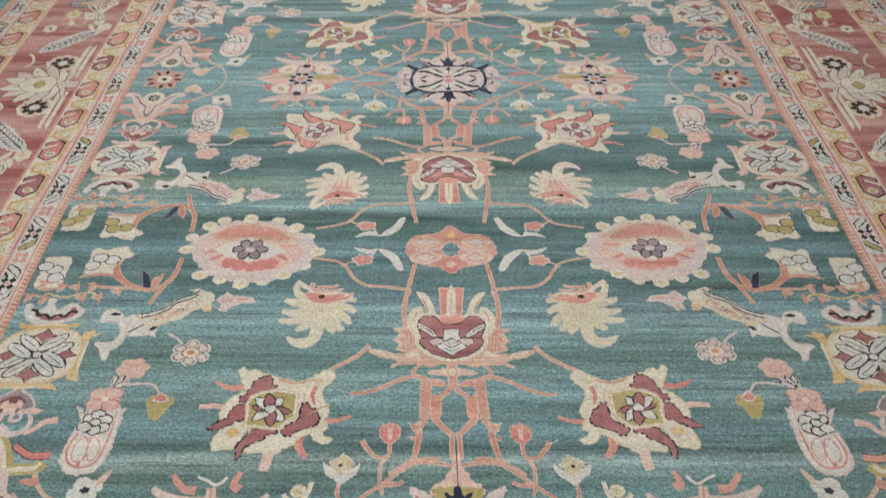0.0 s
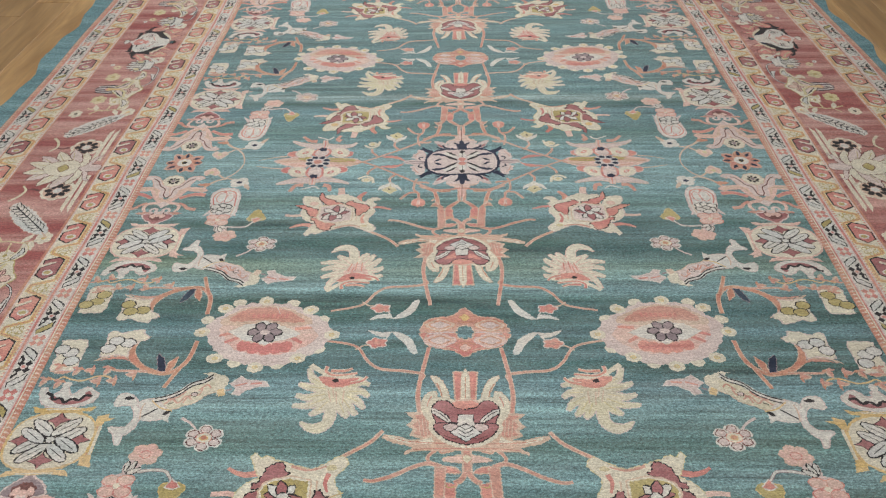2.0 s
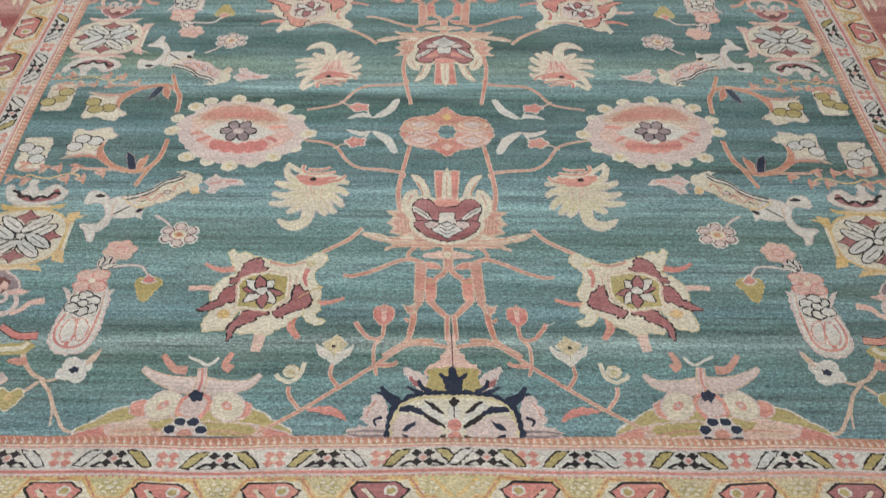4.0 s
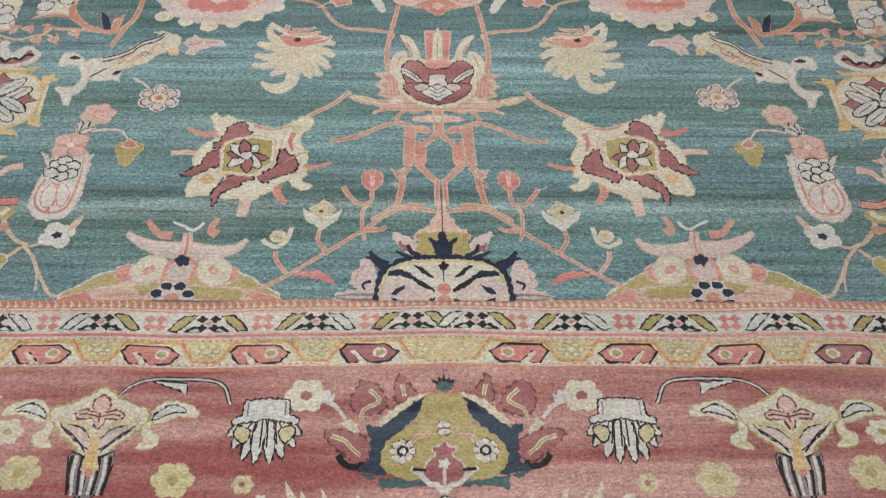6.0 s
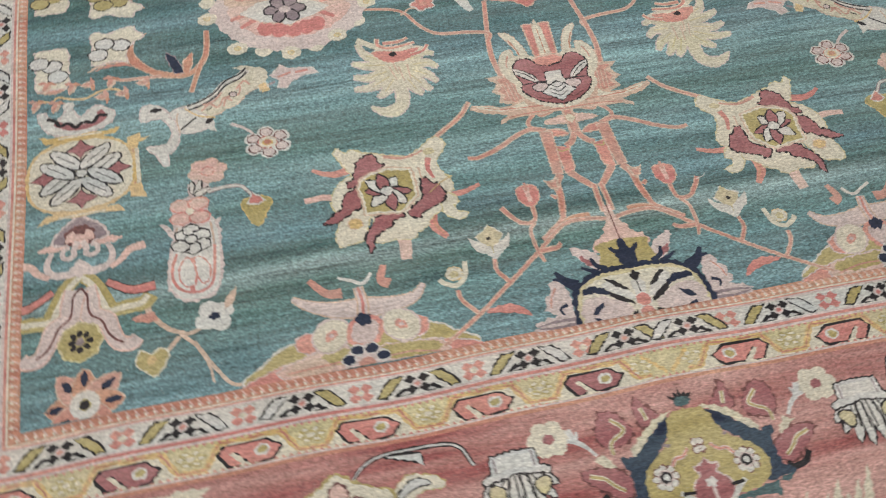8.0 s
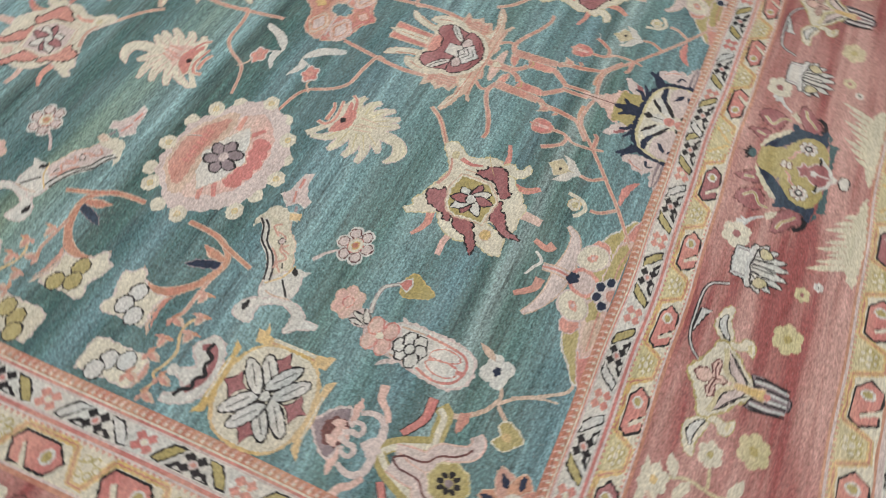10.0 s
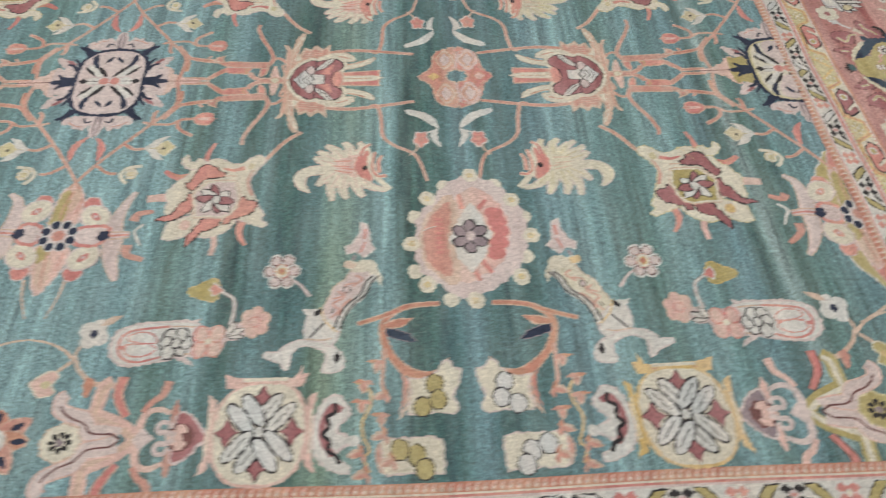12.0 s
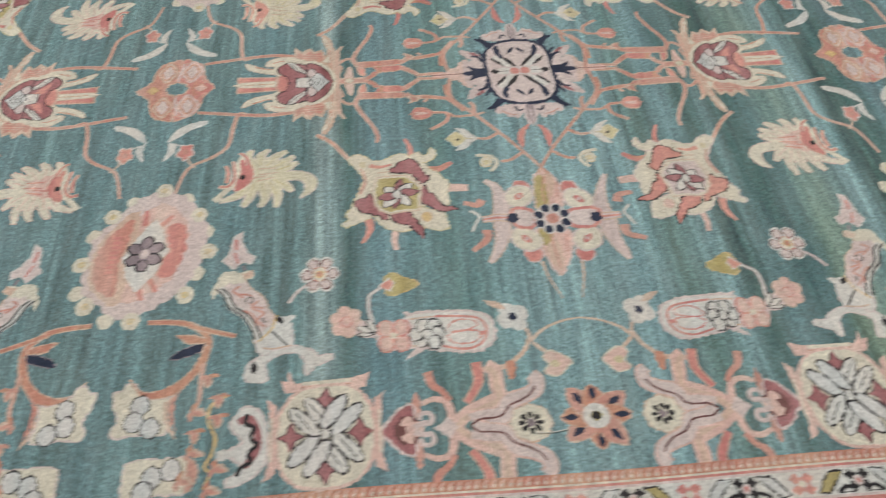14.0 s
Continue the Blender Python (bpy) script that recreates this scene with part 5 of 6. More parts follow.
    m.line("tan", [(0.86, 0.805), (0.885, 0.83)], 0.008)
    if not low:
        m.line("tan", [(0.655, 0.862), (0.70, 0.868), (0.755, 0.885)], 0.007, 0.003)
    else:
        m.line("tan", [(0.835, 0.82), (0.80, 0.88), (0.765, 0.918), (0.70, 0.90), (0.645, 0.878)], 0.008, 0.006)
    m.finish("woven_stem", "tan stems woven near the field's edge")
    m = Motif(put, 0.0011, keep_in_sides)
    for k in range(4):
        a = radians(90 * k + 30)
        m.fill("white", oval(0.795 + 0.018 * math.cos(a), 0.775 + 0.017 * math.sin(a), 0.020, 0.017))
    m.fill("tan", petal(0.775, 0.765, 0.05, 0.016, -120))
    m.fill("navy", oval(0.795, 0.775, 0.010, 0.008, n=12, lobes=5, depth=0.15))
    m.finish("woven_blossom", "white blossom with dark centre")
    m = Motif(put, 0.0011, keep_in_sides)
    m.ring("cream", "olive" if warm else "pink", blob((0.882, 0.838), (0.895, 0.822), (0.912, 0.832), (0.930, 0.822), (0.938, 0.845), (0.922, 0.862), (0.905, 0.872)), 0.003)
    m.fill("gold" if warm else "yellow", oval(0.912, 0.842, 0.009, 0.009))
    m.finish("woven_bud", "small " + ("olive" if warm else "blush") + " bud")


def mid_row(row, clip, side):
    """The motifs that straddle a medallion row: winged flower and dark-eyed star."""
    y0 = AXIS_Y[row]
    edge = row in (0, len(AXIS_Y) - 1)
    base = y0 - 0.020 if row == 0 else y0
    m = Motif(lambda x, y: (side * (0.535 + x), base + y), 0.0012, clip)
    for pts in ([(-0.03, 0.031), (-0.084, 0.03), (-0.131, 0.025), (-0.153, 0.006), (-0.15, -0.014), (-0.117, -0.028), (-0.072, -0.034), (-0.027, -0.021)], [(0.024, 0.035), (0.054, 0.045), (0.1, 0.034), (0.148, 0.019), (0.161, 0.008), (0.134, -0.007), (0.088, -0.028), (0.035, -0.031)]):
        m.ring("pale", "pink", jag(smooth(pts, closed=True), 0.010, 0.004), 0.003)
    for pts, tone in (([(-0.03, 0.031), (-0.084, 0.03), (-0.127, 0.023), (-0.141, 0.007), (-0.104, 0), (-0.036, 0.007)], "olive"), ([(-0.141, 0.001), (-0.144, -0.015), (-0.11, -0.022), (-0.063, -0.006), (-0.104, -0.002)], "tan"),
                      ([(0.024, 0.034), (0.051, 0.04), (0.081, 0.027), (0.059, 0.011), (0.029, 0.011)], "olive"), ([(0.078, 0.027), (0.059, 0.006), (0.102, -0.004), (0.146, 0.003), (0.142, 0.014), (0.11, 0.025)], "tan")):
        m.fill(tone, jag(smooth(pts, closed=True), 0.010, 0.004))
    for pts in ([(-0.137, -0.001), (-0.086, 0.011), (-0.04, 0.011)], [(-0.117, -0.028), (-0.066, -0.02)], [(0.042, 0.014), (0.095, 0.01), (0.142, 0.007)], [(0.045, -0.022), (0.096, -0.015)]):
        m.line("coral", pts, 0.004, 0.003)
    # wings
    for pts in ([(-0.132, 0.142), (-0.108, 0.119), (-0.061, 0.113), (-0.013, 0.116), (0.042, 0.12), (0.087, 0.136), (0.117, 0.156)], [(-0.134, -0.146), (-0.086, -0.126), (-0.039, -0.116), (0.011, -0.12), (0.061, -0.125), (0.102, -0.138), (0.126, -0.147)]):
        k = smooth(pts, n=8)
        for end in (k[:len(k) // 2 + 1][::-1], k[len(k) // 2:]):
            m.fill("tan", stroke(end, 0.048, 0.012))
            m.fill("pale", stroke(end, 0.040, 0.007))
    # corner petals, eyes and sprigs
    for x, y in [(-0.104, 0.059), (-0.095, -0.053), (0.098, 0.059), (0.102, -0.053)]:
        m.ring("pale", "rose", jag(oval(x, y, 0.022, 0.020), 0.010, 0.004), 0.003)
    for (x, y), turn in zip([(-0.075, 0.069), (-0.058, -0.068), (0.055, 0.068), (0.061, -0.067)], (40, -40, -40, 40)):
        m.ring("pale", "cream", oval(x, y, 0.036, 0.029, turn), 0.004)
        m.ring("cream", "rose", oval(x, y, 0.014, 0.008, turn), 0.001)
        m.fill("pale", oval(x, y, 0.005, 0.004))
    for pts in ([(-0.064, 0.199), (-0.054, 0.168), (-0.069, 0.157)], [(0.081, 0.189), (0.051, 0.156), (0.023, 0.153)], [(-0.072, -0.196), (-0.064, -0.163), (-0.043, -0.155)], [(0.07, -0.197), (0.054, -0.159), (0.027, -0.155)]):
        m.line("coral", pts, 0.012, 0.022)
    for pts in ([(-0.038, 0.186), (-0.019, 0.167), (0.004, 0.177), (0.027, 0.187)], [(-0.034, -0.181), (-0.014, -0.164), (0.004, -0.17), (0.029, -0.183)]):
        m.line("white", pts, 0.007, 0.006)
    for body, stem, spot in (([(-0.036, 0.093), (-0.042, 0.068), (-0.027, 0.039), (-0.001, 0.035), (0.025, 0.047), (0.025, 0.077), (0.008, 0.097), (-0.012, 0.099)], [(-0.009, 0.101), (-0.012, 0.127), (-0.008, 0.16)], [(-0.008, 0.092)][0]),
                             ([(-0.011, -0.028), (-0.029, -0.044), (-0.034, -0.084), (-0.025, -0.109), (0.001, -0.111), (0.029, -0.093), (0.032, -0.062), (0.022, -0.033)], [(-0, -0.109), (-0.003, -0.154)], [(0, -0.097)][0])):
        m.line("tan", stem, 0.026, 0.020)
        m.line("pale", stem, 0.018, 0.012)
        m.line("rose", stem, 0.006, 0.005)
        shape = smooth(body, closed=True)
        m.fill("rose", jag(shape, 0.010, 0.003))
        m.fill("pale", grown(shape, -0.009))
        m.fill("navy", jag(oval(*spot, 0.015, 0.013, lobes=5, depth=0.15), 0.007, 0.003))
    cx, cy = [(-0.001, 0.002)][0]
    m.fill("pale", oval(cx, cy, 0.042, 0.040))
    for k in range(8):
        a = radians(45 * k + 22)
        m.ring("grey", "navy", oval(cx + 0.034 * math.cos(a), cy + 0.032 * math.sin(a), 0.0115, 0.0095), 0.002)
    m.fill("coral", oval(cx, cy, 0.015, 0.014))
    m.finish("woven_flower", "winged gold and blush flower ringed with dark dots")
    if edge:
        m = Motif(lambda x, y: (side * (0.540 + 1.32 * x), (y0 + 1.25 * y) if row == 0 else (y0 - 1.25 * y)), 0.0010, clip)
        m.ring("white", "olive", blob((-0.145, -0.02), (-0.13, 0.012), (-0.09, 0.034), (0, 0.036), (0.09, 0.034), (0.13, 0.012), (0.145, -0.02)), 0.003)
        for s in (-1, 1):
            m.ring("pale", "rose", blob((s * 0.05, -0.02), (s * 0.085, 0.004), (s * 0.13, -0.004), (s * 0.165, -0.022)), 0.002)
        m.finish("woven_hill", "olive and rose mound at the field's edge")
    here = lambda x, y: (side * (1.03 + x), y0 + 0.004 + y)
    m = Motif(here, 0.0016, clip)
    m.ring("tan", "white", oval(0, 0, 0.026, 0.026), 0.001)
    m.ring("olive", "black", oval(0, 0, 0.009, 0.010, n=10), 0.0016)
    star = m.finish("woven_star", "rust eight-petalled star with dark eyes")
    for k in range(8):
        a = 45 * k + (8 if k % 2 else 0)
        m = Motif(here, 0.0010 + 0.00005 * k, clip)
        m.ring("tan", "coral" if k % 2 else "rust", petal(0, 0, 0.078 if k % 2 else 0.068, 0.044, a, 0.7), 0.002)
        m.fill("navy", petal(0.034 * math.cos(radians(a)), 0.034 * math.sin(radians(a)), 0.032, 0.014, a))
        m.finish("petal", owner=star)


rows_seen = len(AXIS_Y)
for r in range(rows_seen):
    clip = keep_in_field
    if r % 2 == 0:
        medallion(r, clip)
        for side in (-1, 1):
            mid_row(r, clip, side)
        continue
    cartouche(r)
    for side in (-1, 1):
        big_rosette(r, side)
    for up in (False, True):
        warm = not up
        palmette(cell(r, up, 1), warm)
        for side in (-1, 1):
            put = cell(r, up, side)
            axis_stems(put, side)
            crescents(put)
            feather_leaf(put, warm)
            split_flower(put, warm or r > 1)
            small_rosette(put)
            horn(put, warm and r == 1)
            vase(put)
            cross_star(put, warm and r == 1)
            crown(put)
            corner_blocks(put, side, up and r == 1)
            side_spray(put, warm and r == 1, warm and r == 1)

# ---- the rug: narrow border stripes ----


def border_frame(where, k0, k1):
    """Maps s along a border and d (0 at the stripe's inner edge, 1 at its outer) to the rug."""
    if where in ("west", "east"):
        side = -1 if where == "west" else 1
        a, b = FIELD_X + SIDE[k0], FIELD_X + SIDE[k1]
        return lambda s, d: (side * (a + (b - a) * d), s)
    a, b = END[k0], END[k1]
    if where == "south":
        return lambda s, d: (s, FIELD_Y0 - a - (b - a) * d)
    return lambda s, d: (s, FIELD_Y1 + a + (b - a) * d)


def reach(where, k):
    if where in ("west", "east"):
        return FIELD_Y0 - END[k], FIELD_Y1 + END[k]
    return -FIELD_X - SIDE[k], FIELD_X + SIDE[k]


def white_stripe(where, k0, stretch):
    put = border_frame(where, k0, k0 + 1)
    lo, hi = reach(where, k0 + 1)
    step = 0.204 * stretch
    if where in ("south", "north"):
        dark = [0.062 * q for q in (-1, 1)] + [q * (0.246 + 0.207 * n) for q in (-1, 1) for n in range(9)]
        rosy = [q * (0.142 + 0.207 * n) for q in (-1, 1) for n in range(9)]
    else:
        dark = [1.968 + step * n for n in range(-9, 28)]
        rosy = [s + step / 2 for s in dark]
    for k, s in enumerate(dark):
        if not lo + 0.06 < s < hi - 0.06:
            continue
        m = Motif(put, 0.0008)
        for dx in (-0.011, 0.011):
            for dy in (0.27, 0.72):
                m.fill("black", oval(s + dx * 1.1, dy, 0.0095, 0.17, n=9, lobes=4, depth=0.2))
        m.fill("pale", oval(s, 0.5, 0.009, 0.19))
        m.fill("rose", oval(s, 0.5, 0.005, 0.1, n=8))
        for q in (-1, 1):
            m.line("black", [(s + q * 0.010, 0.93), (s + q * 0.045, 0.93)], 0.04)
            m.fill("black", [(s + q * 0.018, 0.72), (s + q * 0.027, 0.62), (s + q * 0.044, 0.90), (s + q * 0.038, 0.95)])
        m.finish("crosslet", "dark crosslet in the ivory stripe")
        for q in (-1, 1):
            m = Motif(put, 0.0009)
            m.fill("black", [(s + q * 0.020, 0.04), (s + q * 0.049, 0.06), (s + q * 0.064, 0.40), (s + q * 0.078, 0.90), (s + q * 0.058, 0.97), (s + q * 0.040, 0.56)])
            m.fill("olive" if ((k + q) % 3 if where in ("south", "north") else s < 1.6 or (k + q) % 4 == 0) else "grey", [(s + q * 0.024, 0.10), (s + q * 0.046, 0.12), (s + q * 0.060, 0.42), (s + q * 0.074, 0.86), (s + q * 0.060, 0.90), (s + q * 0.044, 0.55)])
            m.finish("stripe_leaf", "olive leaf in the ivory stripe")
    for s in rosy:
        if not lo + 0.03 < s < hi - 0.03:
            continue
        m = Motif(put, 0.0008)
        for dx in (-0.011, 0.011):
            for dy in (0.29, 0.71):
                m.fill("rose", oval(s + dx, dy, 0.0095, 0.18, n=9, lobes=4, depth=0.15))
        m.fill("cream", oval(s, 0.5, 0.0065, 0.13, n=8))
        m.finish("rose_crosslet", "rose crosslet in the ivory stripe")


def scallop_stripe(where, k0, stretch):
    put = border_frame(where, k0, k0 + 1)
    lo, hi = reach(where, k0 + 1)
    step = 0.206 * stretch
    h = step / 2
    if where in ("south", "north"):
        spots = [q * (0.138 + step * n) for q in (-1, 1) for n in range(9)]
    else:
        spots = [3.297 + step * n for n in range(-14, 22)]
    for k, s in enumerate(spots):
        if not lo + 0.09 < s < hi - 0.09:
            continue
        q = -1 if s < 0 and where in ("south", "north") else 1
        along = lambda pts: [(s - q * x, y) for x, y in pts]
        m = Motif(put, 0.0008)
        # waved gold line, straw ground outside it and cream inside
        m.fill("cream", along([(-0.052, 0.12), (0.052, 0.12), (0.080, 0.86), (h, 0.90), (h, 1.0), (-h, 1.0), (-h, 0.90), (-0.080, 0.86)]))
        for g in (-1, 1):
            for tone, w in (("gold", 0.075), ("rust", 0.02)):
                m.fill(tone, along([(0, 0.12 - w), (g * 0.056, 0.12 - w), (g * 0.050, 0.12 + w), (0, 0.12 + w)]))
                m.fill(tone, along([(g * (0.053 - 0.10 * w), 0.10), (g * (0.053 + 0.10 * w), 0.10), (g * (0.080 + 0.10 * w), 0.88), (g * (0.080 - 0.10 * w), 0.88)]))
                m.fill(tone, along([(g * 0.080, 0.86 - w), (g * h, 0.86 - w), (g * h, 0.86 + w), (g * 0.076, 0.86 + w)]))
        red = [(-0.044, 0.27), (0.024, 0.27), (0.050, 0.58), (0.032, 0.92), (-0.004, 0.92), (-0.030, 0.45), (-0.038, 0.52), (-0.020, 0.90), (-0.040, 0.92), (-0.056, 0.50)]
        m.fill("black", along([(x * 1.10, 0.59 + (y - 0.59) * 1.18) for x, y in red]))
        m.fill("maroon" if k % 4 == 0 else "rose", along(red))
        m.fill("white", oval(s - q * 0.018, 0.58, 0.014, 0.20, n=10))
        m.fill("olive", oval(s - q * 0.018, 0.58, 0.009, 0.13, n=10))
        m.finish("hexagon", "red hexagon with ring in the straw yellow stripe")
        m = Motif(put, 0.0009)
        b = s + (h if s > 0 or where not in ("south", "north") else -h)
        for a in range(6):
            m.fill("olive", oval(b + 0.018 * math.cos(radians(60 * a)), 0.44 + 0.19 * math.sin(radians(60 * a)), 0.0090, 0.095, n=8))
            m.fill("cream", oval(b + 0.018 * math.cos(radians(60 * a)), 0.44 + 0.19 * math.sin(radians(60 * a)), 0.006, 0.06, n=8))
        m.fill("cream", oval(b, 0.44, 0.007, 0.08, n=8))
        m.finish("lobe_flower", "tiny pale flower in the straw yellow stripe")


def stripe_teeth(where, k0):
    """Fine rose teeth along both edges of a yellow stripe."""
    put = border_frame(where, k0, k0 + 1)
    lo, hi = reach(where, k0 + 1)
    m = Motif(put, 0.0007)
    s = lo + 0.02
    while s < hi - 0.02:
        for d, tip in ((0.0, 0.10), (1.0, 0.90)):
            m.count = 0
            m.fill("rose", [(s, d), (s + 0.008, d), (s + 0.004, tip)], rough=False)
        s += 0.013
    tagged(m.finish("stripe_teeth", "fine rose teeth along a yellow stripe"), kind="stuff")
    if where in ("west", "east"):
        return
    for q in (-1, 1):
        m = Motif(put, 0.0009)
        m.fill("gold", [(q * 0.002, 0.80), (q * 0.006, 0.92), (q * 0.048, 0.16), (q * 0.040, 0.12)])
        for a in range(6):
            b, d = q * 0.052 + 0.018 * math.cos(radians(60 * a)), 0.50 + 0.19 * math.sin(radians(60 * a))
            m.ring("olive", "cream", oval(b, d, 0.006, 0.06, n=8), 0.002)
        m.finish("lobe_flower", "tiny pale flower in the straw yellow stripe")


def zigzag_stripe(where, k0):
    put = border_frame(where, k0, k0 + 1)
    lo, hi = reach(where, k0 + 1)
    m = Motif(put, 0.0007)
    s = lo + 0.01
    while s < hi - 0.01:
        m.count = 0
        m.fill("pink", [(s, 0.15), (s + 0.004, 0.15), (s + 0.012, 0.8), (s + 0.008, 0.8)], rough=False)
        m.count = 1
        m.fill("cream", [(s + 0.002, 0.55), (s + 0.006, 0.55), (s + 0.008, 0.9), (s + 0.004, 0.9)], rough=False)
        s += 0.0155
    m.finish("zigzag_trim", "rust guard stripe with fine pale zigzag")


for where in ("south", "north", "west", "east"):
    end = where in ("south", "north")
    white_stripe(where, 4, 1.0)
    scallop_stripe(where, 8, 1.0 if end else 0.9)
    zigzag_stripe(where, 0)
    stripe_teeth(where, 8)
    stripe_teeth(where, 14)
    scallop_stripe(where, 14, 1.0 if end else 0.9)
    white_stripe(where, 17, 1.0)
    zigzag_stripe(where, 20)

# ---- the rug: main border motifs ----
# s: metres along the border from a motif's middle; d: metres outwards from the inner edge of the red ground


def main_frame(where, at, flip=1):
    if where in ("west", "east"):
        side = -1 if where == "west" else 1
        a = FIELD_X + SIDE[11]
        return lambda s, d: (side * (a + d), at + flip * s)
    if where == "south":
        return lambda s, d: (at + flip * s, FIELD_Y0 - END[11] - d)
    return lambda s, d: (at + flip * s, FIELD_Y1 + END[11] + d)


def olive_palmette(put, tone):
    m = Motif(put, 0.0010)
    both = lambda pts: (np.asarray(pts, float), mirrored(pts, 0.0))
    whole = lambda pts: np.asarray([*pts, *mirrored(pts, 0.0)[::-1]])
    warm = tone == "olive"
    # toothed side leaves
    for shape, vein in (([(0.081, 0.014), (0.09, 0.04), (0.086, 0.066), (0.06, 0.067), (0.045, 0.058), (0.06, 0.042), (0.071, 0.028)], [(0.077, 0.034), (0.072, 0.057)]),
                        ([(0.152, 0.025), (0.166, 0.052), (0.165, 0.078), (0.15, 0.089), (0.127, 0.09), (0.105, 0.073), (0.112, 0.05), (0.129, 0.032)], [(0.137, 0.041), (0.118, 0.064), (0.146, 0.081), (0.149, 0.102)]),
                        ([(0.215, 0.125), (0.198, 0.117), (0.167, 0.12), (0.15, 0.13), (0.135, 0.143), (0.134, 0.167), (0.146, 0.178), (0.161, 0.177), (0.171, 0.167), (0.193, 0.15)], [(0.201, 0.129), (0.177, 0.138), (0.164, 0.152), (0.148, 0.165)])):
        for p in both(shape):
            m.fill("umber", jag(grown(smooth(p, closed=True), 0.003), 0.008, 0.008))
            m.fill("maroon" if warm else "rose", jag(smooth(p, closed=True), 0.008, 0.005))
        for p in both(vein):
            m.line("cream", p, 0.0085, 0.007)
            m.line("olive", p, 0.004)
    for p in both([(0.188, 0.164), (0.175, 0.181), (0.151, 0.187), (0.144, 0.177)]):
        m.line("black", p, 0.012, 0.010)
    for p in both([(0.186, 0.106), (0.168, 0.097), (0.153, 0.115), (0.149, 0.128), (0.167, 0.121)]):
        m.fill("straw", jag(p, 0.010, 0.004))
    for p in both([(0.216, 0.043), (0.207, 0.065), (0.194, 0.076), (0.178, 0.097)]):
        m.line("grey", p, 0.012, 0.006)
    for p in both([(0.221, 0.062), (0.207, 0.065), (0.201, 0.049)]):
        m.line("grey", p, 0.008, 0.005)
    # fringe, dark flanks and foot
    for p in both([(0.025, 0.051), (0.049, 0.056), (0.072, 0.066), (0.089, 0.078), (0.103, 0.091), (0.119, 0.101), (0.117, 0.124), (0.108, 0.114), (0.09, 0.1), (0.072, 0.083), (0.045, 0.067)]):
        m.fill("straw", jag(smooth(p, closed=True), 0.010, 0.007))
    flank = [(0.023, 0.06), (0.04, 0.062), (0.061, 0.074), (0.081, 0.089), (0.101, 0.105), (0.117, 0.116), (0.127, 0.112), (0.141, 0.107), (0.142, 0.121), (0.131, 0.132), (0.132, 0.161), (0.135, 0.179), (0.151, 0.186), (0.154, 0.195), (0.13, 0.198), (0.105, 0.205), (0.095, 0.193), (0.104, 0.167), (0.092, 0.137), (0.066, 0.114), (0.047, 0.096), (0.037, 0.076)]
    for p in both(flank):
        m.fill("blue" if warm else "black", jag(p, 0.008, 0.004))
    for p in both([(0.037, 0.062), (0.056, 0.072), (0.068, 0.086), (0.053, 0.089), (0.039, 0.076)]):
        m.fill("navy", p)
    for p in both([(0.116, 0.205), (0.076, 0.21), (0.032, 0.219), (0.03, 0.226), (0.076, 0.225), (0.101, 0.225), (0.11, 0.234)]):
        m.fill("deep" if warm else "black", jag(p, 0.010, 0.004))
    for p in both([(0.149, 0.196), (0.125, 0.199), (0.118, 0.205), (0.131, 0.211)]):
        m.fill("deep" if warm else "black", p)
    body = [(-0.001, 0.053), (0.025, 0.056), (0.039, 0.066), (0.043, 0.082), (0.049, 0.098), (0.061, 0.113), (0.081, 0.126), (0.101, 0.142), (0.111, 0.158), (0.113, 0.178), (0.104, 0.194), (0.089, 0.204), (0.07, 0.212), (0.046, 0.212), (0.026, 0.206), (0.001, 0.207)]
    m.fill("olive" if warm else "white", jag(smooth(whole(body), closed=True), 0.010, 0.003))
    for p in both([(0.064, 0.104), (0.047, 0.11), (0.053, 0.114)]):
        m.fill("dusk", p)
    # rosettes, tiny buds and the rose heart
    cx, cy = [(0.074, 0.161)][0]
    for q in (-1, 1):
        for k in range(8):
            a = radians(45 * k)
            m.ring("umber", "white", oval(q * cx + 0.017 * math.cos(a), cy + 0.016 * math.sin(a), 0.0066, 0.0062, n=9), 0.0014)
        m.fill("pale", oval(q * cx, cy, 0.014, 0.013, n=12))
        m.ring("black", "grey", oval(q * cx, cy, 0.0066, 0.0056, n=10), 0.0042)
    for p in both([(0.057, 0.146), (0.047, 0.135), (0.033, 0.134), (0.02, 0.122)]):
        m.line("pale", p, 0.008, 0.006)
        m.line("rose", p, 0.004)
    for k in range(4):
        a = radians(90 * k + 45)
        m.ring("umber", "white", oval(0.007 * math.cos(a), 0.121 + 0.009 * math.sin(a), 0.0065, 0.0065, n=9), 0.0016)
    heart = [(-0, 0.145), (0.009, 0.156), (0.022, 0.158), (0.013, 0.17), (0.027, 0.182), (0.035, 0.196), (0.035, 0.207), (0.023, 0.218), (0.011, 0.229), (0.002, 0.241)]
    m.fill("pale", jag(grown(smooth(whole(heart), closed=True), 0.003), 0.007, 0.002))
    m.fill("maroon" if warm else "rose", smooth(whole(heart), closed=True))
    m.line("pale", [(0, 0.180), (0, 0.235)], 0.006)
    m.fill("white", oval(0, 0.186, 0.010, 0.008, lobes=5, depth=0.2))
    for p in both([(0.059, 0.192), (0.041, 0.206), (0.026, 0.221), (0.011, 0.224), (0.001, 0.239)]):
        m.line("white", p, 0.009, 0.008)
    for p in both([(0.056, 0.195), (0.032, 0.197)]):
        m.line("black", p, 0.007, 0.005)
